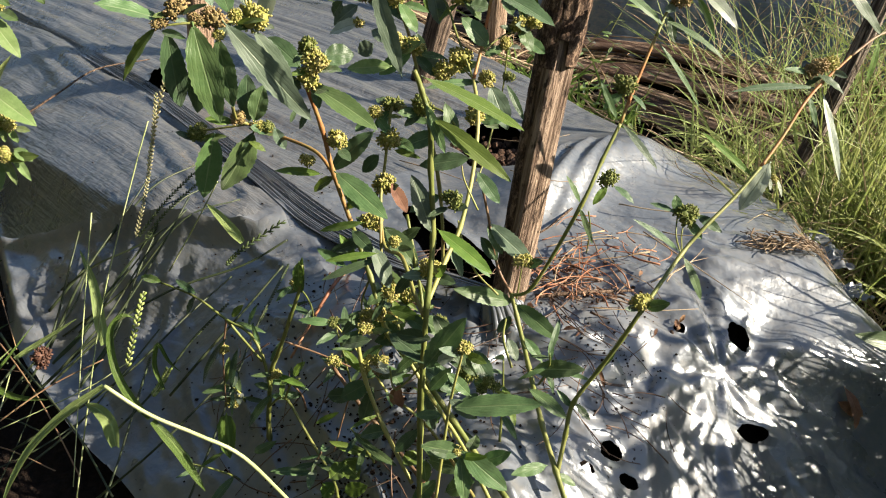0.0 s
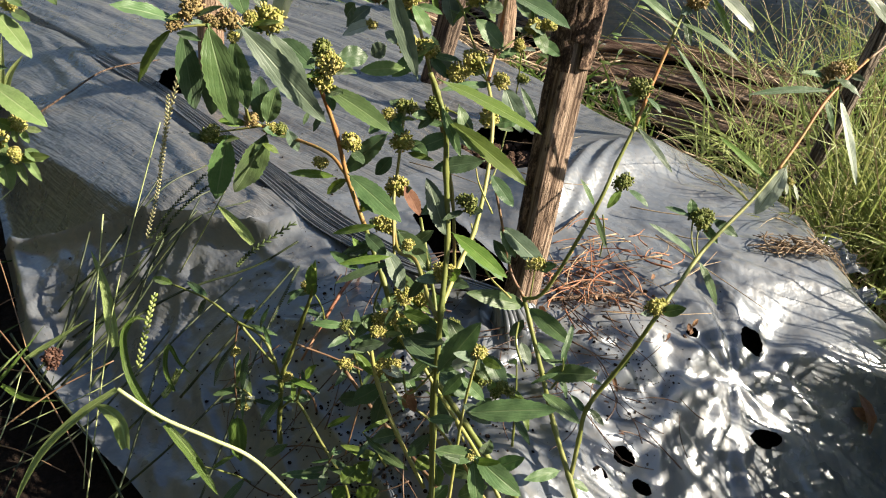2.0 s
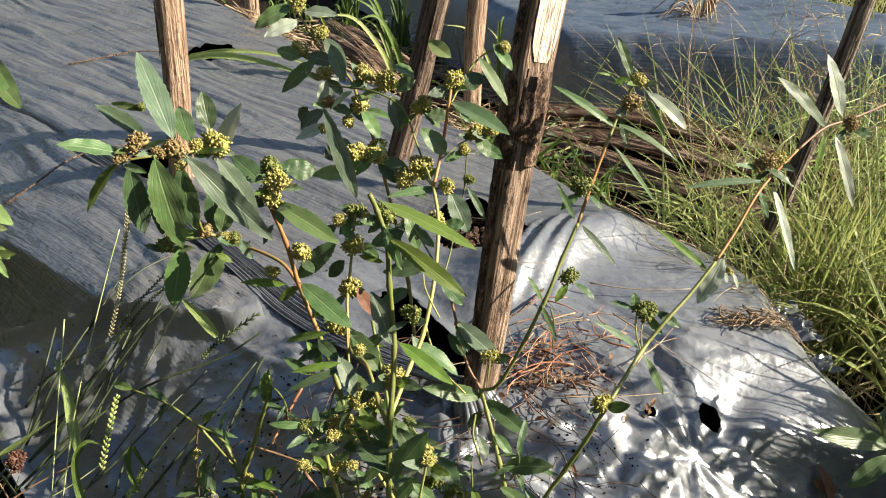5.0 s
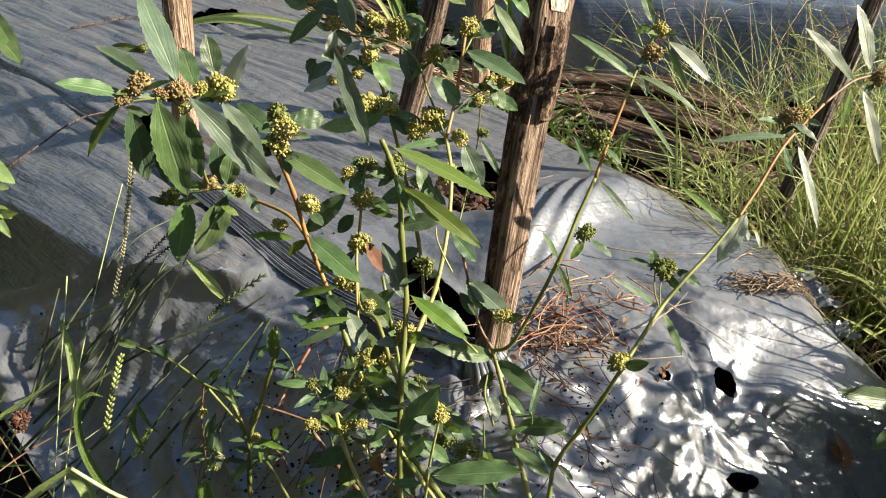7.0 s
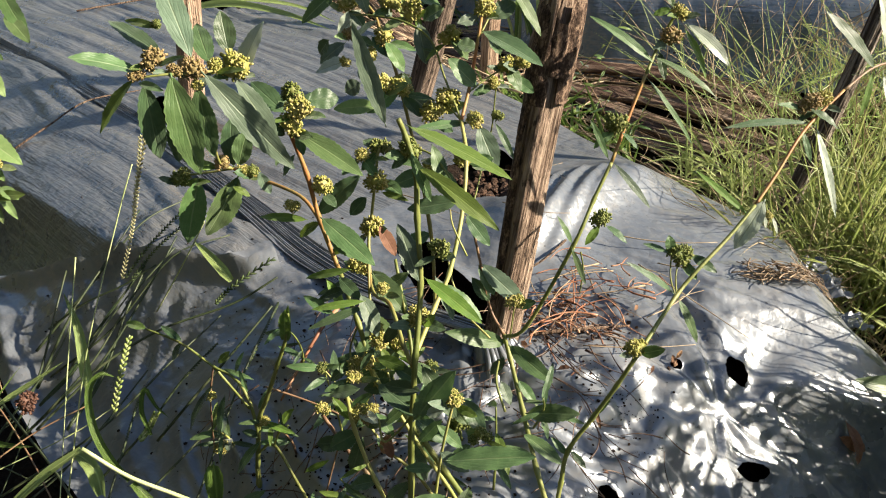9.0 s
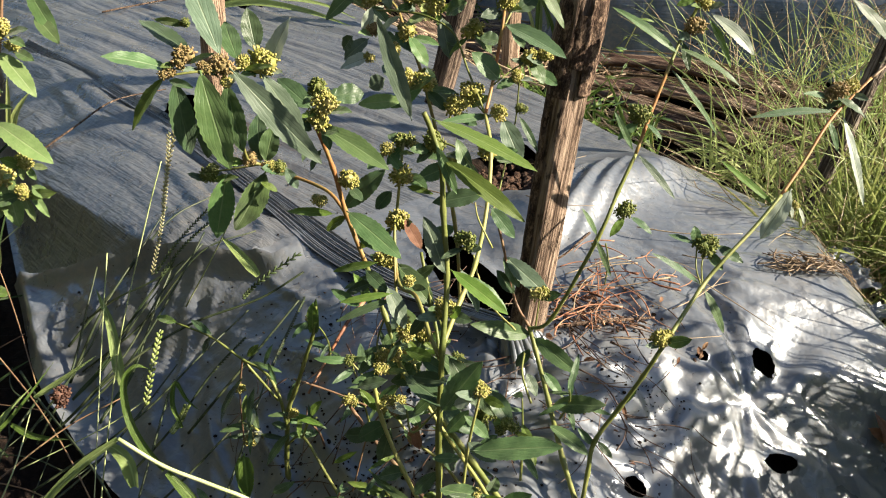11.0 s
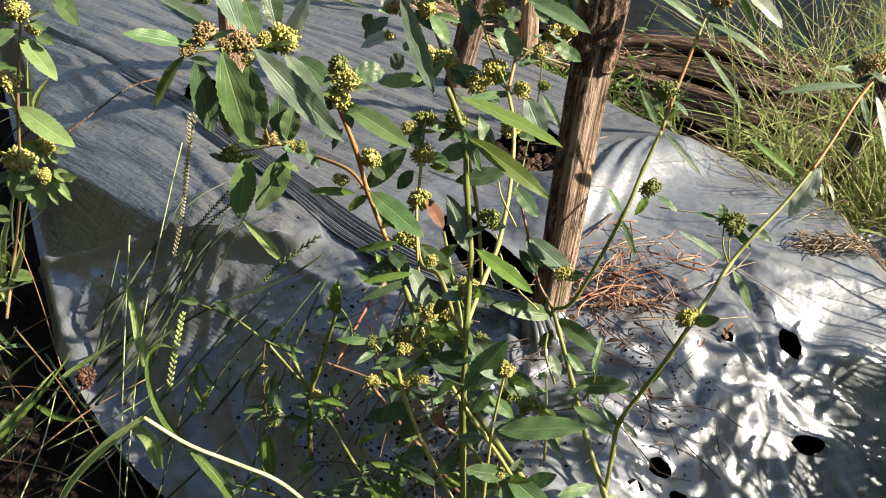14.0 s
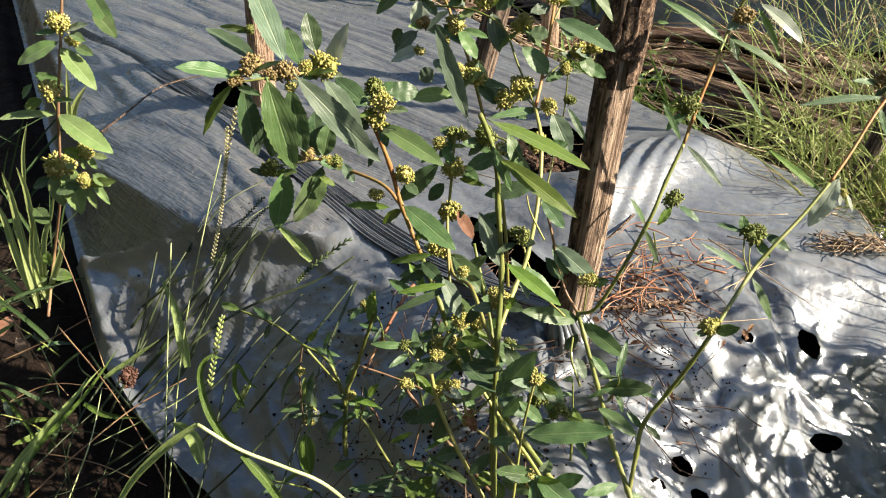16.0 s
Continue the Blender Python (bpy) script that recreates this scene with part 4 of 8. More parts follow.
leaf(spurge, (-0.026, 0.430, 0.299), (-0.005, 0.420, 0.298), 0.0092, 2, 0.08)
leaf(spurge, (-0.047, 0.475, 0.340), (-0.079, 0.480, 0.330), 0.0064, 2, 0.1)
leaf(spurge, (-0.079, 0.507, 0.439), (-0.092, 0.499, 0.439), 0.0047, 2, 0.1)
leaf(spurge, (-0.073, 0.507, 0.439), (-0.056, 0.499, 0.442), 0.0083, 6, 0.1)
flower_head(spurge, (-0.075, 0.507, 0.445), 0.0098, 0)
leaf(spurge, (-0.086, 0.507, 0.427), (-0.096, 0.499, 0.439), 0.0086, 3, 0.1)
leaf(spurge, (-0.080, 0.507, 0.427), (-0.066, 0.499, 0.428), 0.0087, 0, 0.1)
flower_head(spurge, (-0.082, 0.507, 0.433), 0.0099, 0)
leaf(spurge, (-0.083, 0.520, 0.447), (-0.091, 0.512, 0.443), 0.0056, 0, 0.1)
flower_head(spurge, (-0.080, 0.520, 0.451), 0.0084, 2)
leaf(spurge, (-0.064, 0.505, 0.383), (-0.055, 0.497, 0.377), 0.0082, 3, 0.1)
flower_head(spurge, (-0.066, 0.505, 0.389), 0.0095, 0)
leaf(spurge, (-0.014, 0.450, 0.458), (-0.029, 0.455, 0.515), 0.0111, 1, 0.04)
leaf(spurge, (0.001, 0.445, 0.457), (0.059, 0.425, 0.432), 0.0120, 2, 0.06)
leaf(spurge, (0.006, 0.443, 0.432), (0.052, 0.425, 0.399), 0.0116, 2, 0.08)
leaf(spurge, (0.003, 0.430, 0.361), (-0.009, 0.440, 0.396), 0.0143, 1, 0.06)
leaf(spurge, (0.028, 0.520, 0.368), (-0.008, 0.520, 0.362), 0.0141, 3, 0.05)
leaf(spurge, (0.001, 0.445, 0.440), (0.012, 0.440, 0.411), 0.0076, 0, 0.1)
leaf(spurge, (0.008, 0.432, 0.360), (0.042, 0.415, 0.338), 0.0108, 2, 0.08)
leaf(spurge, (-0.001, 0.390, 0.282), (0.025, 0.385, 0.326), 0.0179, 0, 0.05)
leaf(spurge, (0.007, 0.385, 0.291), (0.018, 0.380, 0.299), 0.0079, 4, 0.05)
leaf(spurge, (0.019, 0.380, 0.255), (0.075, 0.375, 0.263), 0.0192, 0, 0.06)
leaf(spurge, (0.015, 0.385, 0.257), (0.033, 0.378, 0.247), 0.0105, 1, 0.06)
leaf(spurge, (0.009, 0.385, 0.243), (-0.009, 0.385, 0.243), 0.0076, 0, 0.05)
leaf(spurge, (0.023, 0.378, 0.215), (-0.005, 0.375, 0.225), 0.0138, 0, 0.06)
leaf(spurge, (0.024, 0.378, 0.215), (0.054, 0.365, 0.192), 0.0170, 0, 0.06)
leaf(spurge, (0.022, 0.378, 0.211), (0.025, 0.360, 0.185), 0.0124, 0, 0.06)
leaf(spurge, (0.028, 0.378, 0.218), (0.033, 0.380, 0.230), 0.0100, 0, 0.05)
leaf(spurge, (0.002, 0.400, 0.297), (-0.021, 0.410, 0.293), 0.0112, 3, 0.05)
leaf(spurge, (-0.005, 0.400, 0.247), (0.004, 0.400, 0.214), 0.0118, 3, 0.05)
leaf(spurge, (0.000, 0.430, 0.326), (-0.017, 0.422, 0.331), 0.0083, 1, 0.1)
leaf(spurge, (0.005, 0.430, 0.326), (0.013, 0.422, 0.340), 0.0079, 2, 0.1)
flower_head(spurge, (0.003, 0.430, 0.332), 0.0082, 0)
leaf(spurge, (0.022, 0.385, 0.297), (0.008, 0.377, 0.308), 0.0067, 1, 0.1)
leaf(spurge, (0.026, 0.385, 0.297), (0.038, 0.377, 0.296), 0.0066, 2, 0.1)
flower_head(spurge, (0.024, 0.385, 0.302), 0.0071, 0)
leaf(spurge, (-0.032, 0.455, 0.287), (-0.042, 0.447, 0.273), 0.0051, 3, 0.1)
leaf(spurge, (-0.027, 0.455, 0.287), (-0.018, 0.447, 0.273), 0.0065, 2, 0.1)
flower_head(spurge, (-0.029, 0.455, 0.293), 0.0089, 0)
leaf(spurge, (-0.048, 0.450, 0.262), (-0.068, 0.442, 0.259), 0.0072, 0, 0.1)
leaf(spurge, (-0.044, 0.450, 0.262), (-0.028, 0.442, 0.270), 0.0054, 3, 0.1)
flower_head(spurge, (-0.046, 0.450, 0.267), 0.0074, 0)
leaf(spurge, (-0.032, 0.470, 0.285), (-0.046, 0.462, 0.278), 0.0095, 0, 0.1)
leaf(spurge, (-0.028, 0.470, 0.285), (-0.009, 0.462, 0.272), 0.0055, 2, 0.1)
flower_head(spurge, (-0.029, 0.470, 0.290), 0.0066, 0)
leaf(spurge, (0.018, 0.378, 0.211), (0.001, 0.370, 0.226), 0.0060, 3, 0.1)
leaf(spurge, (0.022, 0.378, 0.211), (0.040, 0.370, 0.219), 0.0060, 2, 0.1)
flower_head(spurge, (0.020, 0.378, 0.215), 0.0054, 0)
leaf(spurge, (0.014, 0.432, 0.377), (0.001, 0.424, 0.375), 0.0049, 3, 0.1)
leaf(spurge, (0.018, 0.432, 0.377), (0.026, 0.424, 0.381), 0.0071, 1, 0.1)
flower_head(spurge, (0.016, 0.432, 0.382), 0.0078, 2)
leaf(spurge, (-0.045, 0.555, 0.385), (-0.057, 0.547, 0.377), 0.0094, 0, 0.1)
leaf(spurge, (-0.041, 0.555, 0.385), (-0.030, 0.547, 0.372), 0.0083, 6, 0.1)
flower_head(spurge, (-0.042, 0.555, 0.389), 0.0069, 0)
leaf(spurge, (-0.028, 0.550, 0.360), (-0.008, 0.542, 0.357), 0.0058, 2, 0.1)
flower_head(spurge, (-0.031, 0.550, 0.367), 0.0117, 0)
leaf(spurge, (-0.042, 0.545, 0.327), (-0.053, 0.537, 0.318), 0.0064, 1, 0.1)
leaf(spurge, (-0.034, 0.545, 0.327), (-0.025, 0.537, 0.336), 0.0092, 3, 0.1)
flower_head(spurge, (-0.037, 0.545, 0.335), 0.0124, 0)
leaf(spurge, (-0.043, 0.520, 0.306), (-0.022, 0.512, 0.307), 0.0069, 0, 0.1)
flower_head(spurge, (-0.045, 0.520, 0.313), 0.0104, 0)
leaf(spurge, (-0.032, 0.570, 0.384), (-0.044, 0.562, 0.373), 0.0096, 0, 0.1)
flower_head(spurge, (-0.029, 0.570, 0.389), 0.0088, 2)
leaf(spurge, (-0.009, 0.550, 0.391), (-0.024, 0.542, 0.394), 0.0095, 0, 0.1)
flower_head(spurge, (-0.005, 0.550, 0.397), 0.0101, 2)
leaf(spurge, (-0.023, 0.560, 0.383), (-0.033, 0.552, 0.386), 0.0064, 2, 0.1)
leaf(spurge, (-0.019, 0.560, 0.383), (0.001, 0.552, 0.381), 0.0070, 0, 0.1)
flower_head(spurge, (-0.021, 0.560, 0.387), 0.0061, 0)
leaf(spurge, (0.045, 0.600, 0.476), (0.030, 0.592, 0.475), 0.0098, 1, 0.1)
leaf(spurge, (0.051, 0.600, 0.476), (0.060, 0.592, 0.479), 0.0084, 2, 0.1)
flower_head(spurge, (0.048, 0.600, 0.482), 0.0101, 0)
leaf(spurge, (0.021, 0.610, 0.455), (0.006, 0.602, 0.444), 0.0057, 2, 0.1)
leaf(spurge, (0.027, 0.610, 0.455), (0.044, 0.602, 0.456), 0.0078, 1, 0.1)
flower_head(spurge, (0.024, 0.610, 0.460), 0.0096, 0)
leaf(spurge, (-0.009, 0.630, 0.469), (-0.027, 0.622, 0.462), 0.0096, 7, 0.1)
leaf(spurge, (-0.002, 0.630, 0.469), (0.017, 0.622, 0.478), 0.0068, 2, 0.1)
flower_head(spurge, (-0.005, 0.630, 0.475), 0.0106, 0)
leaf(spurge, (-0.023, 0.640, 0.473), (-0.035, 0.632, 0.470), 0.0077, 6, 0.1)
flower_head(spurge, (-0.020, 0.640, 0.479), 0.0099, 0)
leaf(spurge, (-0.024, 0.585, 0.425), (-0.006, 0.577, 0.436), 0.0088, 0, 0.1)
flower_head(spurge, (-0.026, 0.585, 0.432), 0.0112, 0)
leaf(spurge, (-0.009, 0.585, 0.424), (0.012, 0.577, 0.423), 0.0068, 0, 0.1)
flower_head(spurge, (-0.011, 0.585, 0.429), 0.0095, 0)
flower_head(spurge, (0.013, 0.580, 0.414), 0.0113, 0)
flower_head(spurge, (0.023, 0.580, 0.423), 0.0104, 0)
leaf(spurge, (0.040, 0.540, 0.386), (0.050, 0.532, 0.386), 0.0094, 6, 0.1)
flower_head(spurge, (0.037, 0.540, 0.392), 0.0109, 0)
leaf(spurge, (0.064, 0.590, 0.439), (0.051, 0.582, 0.446), 0.0057, 3, 0.1)
flower_head(spurge, (0.066, 0.590, 0.444), 0.0086, 0)
leaf(spurge, (0.075, 0.590, 0.441), (0.063, 0.582, 0.447), 0.0094, 1, 0.1)
flower_head(spurge, (0.077, 0.590, 0.445), 0.0077, 0)
leaf(spurge, (0.056, 0.600, 0.424), (0.041, 0.592, 0.420), 0.0081, 0, 0.1)
leaf(spurge, (0.060, 0.600, 0.424), (0.069, 0.592, 0.425), 0.0078, 1, 0.1)
flower_head(spurge, (0.058, 0.600, 0.427), 0.0062, 0)
flower_head(spurge, (0.043, 0.560, 0.414), 0.0084, 0)
flower_head(spurge, (0.061, 0.600, 0.400), 0.0054, 2)
leaf(spurge, (-0.085, 0.720, 0.475), (-0.062, 0.712, 0.469), 0.0088, 2, 0.1)
flower_head(spurge, (-0.087, 0.720, 0.480), 0.0090, 0)
leaf(spurge, (-0.067, 0.700, 0.457), (-0.079, 0.692, 0.467), 0.0071, 7, 0.1)
leaf(spurge, (-0.061, 0.700, 0.457), (-0.048, 0.692, 0.444), 0.0116, 0, 0.1)
flower_head(spurge, (-0.064, 0.700, 0.462), 0.0089, 0)
leaf(spurge, (-0.061, 0.680, 0.439), (-0.072, 0.672, 0.443), 0.0087, 7, 0.1)
leaf(spurge, (-0.056, 0.680, 0.439), (-0.039, 0.672, 0.434), 0.0113, 0, 0.1)
flower_head(spurge, (-0.058, 0.680, 0.443), 0.0078, 1)
leaf(spurge, (-0.025, 0.660, 0.441), (-0.003, 0.652, 0.436), 0.0091, 6, 0.1)
flower_head(spurge, (-0.027, 0.660, 0.446), 0.0095, 0)
flower_head(spurge, (-0.062, 0.660, 0.425), 0.0058, 0)
flower_head(spurge, (-0.043, 0.660, 0.432), 0.0077, 0)
flower_head(spurge, (0.089, 0.620, 0.501), 0.0077, 0)
leaf(spurge, (0.049, 0.590, 0.469), (0.091, 0.570, 0.449), 0.0159, 3, 0.06)
leaf(spurge, (0.043, 0.580, 0.432), (0.023, 0.580, 0.453), 0.0161, 0, 0.08)
leaf(spurge, (0.005, 0.620, 0.470), (0.020, 0.620, 0.479), 0.0184, 6, 0.05)
leaf(spurge, (0.001, 0.620, 0.467), (0.006, 0.610, 0.439), 0.0150, 1, 0.06)
leaf(spurge, (-0.070, 0.700, 0.475), (-0.101, 0.690, 0.450), 0.0186, 6, 0.08)
leaf(spurge, (-0.055, 0.700, 0.488), (-0.045, 0.690, 0.457), 0.0146, 1, 0.06)
leaf(spurge, (-0.060, 0.670, 0.423), (-0.090, 0.670, 0.413), 0.0167, 4, 0.08)
leaf(spurge, (-0.052, 0.660, 0.407), (-0.065, 0.660, 0.399), 0.0186, 1, 0.05)
leaf(spurge, (-0.106, 0.640, 0.397), (-0.071, 0.640, 0.399), 0.0221, 0, 0.05)
leaf(spurge, (-0.035, 0.620, 0.402), (-0.070, 0.620, 0.400), 0.0140, 7, 0.06)
leaf(spurge, (0.070, 0.610, 0.498), (0.092, 0.600, 0.462), 0.0111, 6, 0.06)
leaf(spurge, (0.037, 0.565, 0.409), (-0.004, 0.550, 0.410), 0.0085, 0, 0.05)
leaf(spurge, (0.045, 0.560, 0.408), (0.058, 0.550, 0.377), 0.0171, 1, 0.08)
leaf(spurge, (-0.027, 0.650, 0.444), (-0.013, 0.640, 0.423), 0.0141, 6, 0.06)
leaf(spurge, (-0.080, 0.690, 0.435), (-0.089, 0.690, 0.423), 0.0150, 0, 0.05)
leaf(spurge, (-0.035, 0.650, 0.461), (-0.056, 0.660, 0.442), 0.0122, 1, 0.05)
leaf(spurge, (0.056, 0.600, 0.476), (0.073, 0.610, 0.485), 0.0153, 3, 0.05)
leaf(spurge, (0.068, 0.590, 0.443), (0.076, 0.580, 0.427), 0.0129, 0, 0.06)
leaf(spurge, (-0.030, 0.570, 0.387), (-0.043, 0.575, 0.392), 0.0114, 3, 0.05)
leaf(spurge, (0.030, 0.600, 0.457), (0.045, 0.600, 0.454), 0.0130, 3, 0.05)
leaf(spurge, (0.011, 0.540, 0.402), (0.019, 0.530, 0.372), 0.0125, 0, 0.08)
leaf(spurge, (0.060, 0.600, 0.393), (0.074, 0.590, 0.367), 0.0064, 3, 0.06)
leaf(spurge, (-0.011, 0.600, 0.435), (-0.007, 0.590, 0.413), 0.0115, 3, 0.06)
leaf(spurge, (0.011, 0.575, 0.407), (0.026, 0.570, 0.400), 0.0096, 3, 0.05)

spurge_far = thing("weed_plant", "pale green weed with broad leaves leaning over the far film", "weed", "hairy spurge weeds", (0.007, 0.640, 0.168))
stem(spurge_far, [(0.007, 0.640, 0.168), (0.004, 0.640, 0.280), (-0.019, 0.670, 0.401), (-0.034, 0.700, 0.432), (-0.043, 0.720, 0.451), (-0.067, 0.740, 0.469), (-0.081, 0.750, 0.488), (-0.096, 0.765, 0.514)], 0.0026, 0.0014, 1)
for base, tip, width, kind in (((-0.085, 0.760, 0.505), (-0.053, 0.750, 0.502), 0.017, 1), ((-0.096, 0.760, 0.510), (-0.131, 0.750, 0.493), 0.020, 6), ((-0.091, 0.755, 0.497), (-0.121, 0.740, 0.487), 0.018, 4),
                               ((-0.066, 0.745, 0.483), (-0.047, 0.730, 0.456), 0.016, 1), ((-0.056, 0.730, 0.449), (-0.075, 0.720, 0.430), 0.018, 4), ((-0.068, 0.700, 0.429), (-0.089, 0.690, 0.414), 0.020, 1),
                               ((-0.002, 0.700, 0.468), (0.017, 0.690, 0.459), 0.017, 6), ((-0.043, 0.700, 0.434), (-0.022, 0.690, 0.417), 0.014, 3), ((-0.012, 0.665, 0.395), (0.012, 0.650, 0.380), 0.016, 1),
                               ((-0.020, 0.668, 0.398), (-0.048, 0.660, 0.380), 0.017, 6), ((0.002, 0.645, 0.330), (-0.028, 0.635, 0.322), 0.017, 0), ((0.004, 0.645, 0.335), (0.030, 0.630, 0.320), 0.016, 6), ((0.004, 0.640, 0.270), (-0.024, 0.630, 0.258), 0.016, 0)):
    leaf(spurge_far, base, tip, width, kind, 0.1)
for at, radius in (((-0.091, 0.760, 0.511), 0.0095), ((-0.070, 0.745, 0.488), 0.0095), ((-0.061, 0.730, 0.460), 0.0085), ((-0.034, 0.698, 0.436), 0.0085), ((-0.018, 0.668, 0.404), 0.0095), ((0.006, 0.643, 0.338), 0.0085)):
    flower_head(spurge_far, at, radius, 0)

spurge_b = thing("weed_plant", "long-stemmed green weed with red-tinged stems and small flower heads", "weed", "hairy spurge weeds", (0.100, 0.385, 0.154))
stem(spurge_b, [(0.100, 0.385, 0.154), (0.094, 0.405, 0.165), (0.086, 0.441, 0.178), (0.079, 0.490, 0.193), (0.071, 0.530, 0.214), (0.066, 0.540, 0.231)], 0.0032, 0.0026, 0)
stem(spurge_b, [(0.066, 0.540, 0.231), (0.055, 0.555, 0.248), (0.045, 0.560, 0.300), (0.038, 0.565, 0.332)], 0.0022, 0.0014, 3)
stem(spurge_b, [(0.066, 0.540, 0.228), (0.084, 0.535, 0.243), (0.116, 0.532, 0.321), (0.132, 0.550, 0.351), (0.146, 0.565, 0.375)], 0.0024, 0.0021, 0)
stem(spurge_b, [(0.146, 0.565, 0.375), (0.160, 0.585, 0.404), (0.173, 0.600, 0.432)], 0.0021, 0.0020, 6)
stem(spurge_b, [(0.173, 0.600, 0.432), (0.184, 0.615, 0.450), (0.195, 0.620, 0.472)], 0.0020, 0.0018, 0)
stem(spurge_b, [(0.095, 0.405, 0.163), (0.101, 0.420, 0.188), (0.105, 0.425, 0.215), (0.122, 0.430, 0.244), (0.135, 0.430, 0.272), (0.148, 0.435, 0.296), (0.184, 0.484, 0.308), (0.203, 0.500, 0.321), (0.228, 0.520, 0.335), (0.251, 0.540, 0.350)], 0.0026, 0.0020, 0)
stem(spurge_b, [(0.251, 0.540, 0.350), (0.271, 0.560, 0.366), (0.290, 0.580, 0.384), (0.309, 0.600, 0.393), (0.337, 0.620, 0.409)], 0.0020, 0.0017, 6)
stem(spurge_b, [(0.337, 0.620, 0.409), (0.366, 0.640, 0.420), (0.399, 0.660, 0.420), (0.442, 0.680, 0.427)], 0.0017, 0.0014, 3)
stem(spurge_b, [(0.064, 0.480, 0.201), (0.058, 0.500, 0.214), (0.061, 0.520, 0.219)], 0.0016, 0.0012, 0)
stem(spurge_b, [(0.071, 0.540, 0.225), (0.074, 0.545, 0.251), (0.075, 0.545, 0.261)], 0.001, 0.0008, 0)
stem(spurge_b, [(0.184, 0.484, 0.309), (0.187, 0.500, 0.314), (0.191, 0.512, 0.321)], 0.001, 0.0008, 0)
stem(spurge_b, [(0.183, 0.484, 0.309), (0.183, 0.500, 0.314), (0.185, 0.512, 0.327)], 0.001, 0.0008, 0)
stem(spurge_b, [(0.160, 0.585, 0.404), (0.154, 0.580, 0.403), (0.150, 0.575, 0.402)], 0.001, 0.0008, 0)
stem(spurge_b, [(0.122, 0.530, 0.317), (0.127, 0.540, 0.294), (0.128, 0.550, 0.265)], 0.001, 0.0008, 0)
leaf(spurge_b, (0.192, 0.620, 0.477), (0.181, 0.630, 0.505), 0.0087, 0, 0.06)
leaf(spurge_b, (0.191, 0.620, 0.475), (0.178, 0.620, 0.471), 0.0070, 2, 0.05)
leaf(spurge_b, (0.205, 0.615, 0.464), (0.235, 0.600, 0.437), 0.0114, 4, 0.22)
leaf(spurge_b, (0.202, 0.612, 0.461), (0.219, 0.600, 0.428), 0.0079, 2, 0.08)
leaf(spurge_b, (0.178, 0.605, 0.440), (0.128, 0.610, 0.474), 0.0078, 0, 0.08)
leaf(spurge_b, (0.180, 0.600, 0.444), (0.227, 0.590, 0.415), 0.0079, 0, 0.1)
leaf(spurge_b, (0.143, 0.565, 0.379), (0.128, 0.570, 0.409), 0.0052, 0, 0.05)
leaf(spurge_b, (0.148, 0.562, 0.375), (0.176, 0.550, 0.343), 0.0062, 1, 0.1)
leaf(spurge_b, (0.115, 0.532, 0.324), (0.103, 0.535, 0.346), 0.0052, 0, 0.05)
leaf(spurge_b, (0.182, 0.484, 0.310), (0.144, 0.480, 0.340), 0.0057, 3, 0.06)
leaf(spurge_b, (0.185, 0.480, 0.307), (0.200, 0.470, 0.276), 0.0074, 0, 0.08)
leaf(spurge_b, (0.184, 0.512, 0.329), (0.182, 0.515, 0.340), 0.0084, 0, 0.2)
leaf(spurge_b, (0.182, 0.510, 0.328), (0.164, 0.515, 0.333), 0.0059, 3, 0.06)
leaf(spurge_b, (0.257, 0.540, 0.353), (0.238, 0.530, 0.318), 0.0165, 4, 0.06)
leaf(spurge_b, (0.246, 0.540, 0.343), (0.209, 0.560, 0.370), 0.0061, 2, 0.05)
leaf(spurge_b, (0.260, 0.540, 0.340), (0.263, 0.540, 0.330), 0.0044, 4, 0.05)
leaf(spurge_b, (0.268, 0.545, 0.337), (0.273, 0.540, 0.324), 0.0040, 4, 0.05)
leaf(spurge_b, (0.367, 0.640, 0.420), (0.317, 0.640, 0.466), 0.0129, 3, 0.05)
leaf(spurge_b, (0.305, 0.600, 0.390), (0.236, 0.590, 0.391), 0.0081, 3, 0.08)
leaf(spurge_b, (0.377, 0.640, 0.412), (0.396, 0.620, 0.353), 0.0114, 4, 0.06)
leaf(spurge_b, (0.384, 0.650, 0.427), (0.365, 0.660, 0.478), 0.0149, 4, 0.05)
leaf(spurge_b, (0.313, 0.600, 0.385), (0.331, 0.570, 0.321), 0.0083, 4, 0.05)
leaf(spurge_b, (0.175, 0.600, 0.428), (0.217, 0.600, 0.373), 0.0054, 0, 0.05)
leaf(spurge_b, (0.184, 0.610, 0.445), (0.188, 0.600, 0.427), 0.0071, 3, 0.05)
leaf(spurge_b, (0.297, 0.590, 0.388), (0.305, 0.580, 0.365), 0.0054, 0, 0.06)
leaf(spurge_b, (0.367, 0.640, 0.415), (0.361, 0.630, 0.381), 0.0066, 2, 0.06)
leaf(spurge_b, (0.115, 0.530, 0.320), (0.128, 0.530, 0.287), 0.0053, 0, 0.06)
leaf(spurge_b, (0.198, 0.622, 0.468), (0.187, 0.614, 0.472), 0.0054, 2, 0.1)
leaf(spurge_b, (0.203, 0.622, 0.468), (0.212, 0.614, 0.472), 0.0075, 1, 0.1)
flower_head(spurge_b, (0.200, 0.622, 0.472), 0.0079, 0)
leaf(spurge_b, (0.188, 0.612, 0.451), (0.178, 0.604, 0.450), 0.0087, 1, 0.1)
leaf(spurge_b, (0.195, 0.612, 0.451), (0.199, 0.604, 0.457), 0.0063, 2, 0.1)
flower_head(spurge_b, (0.191, 0.612, 0.457), 0.0101, 1)
leaf(spurge_b, (0.147, 0.575, 0.396), (0.132, 0.567, 0.386), 0.0093, 6, 0.1)
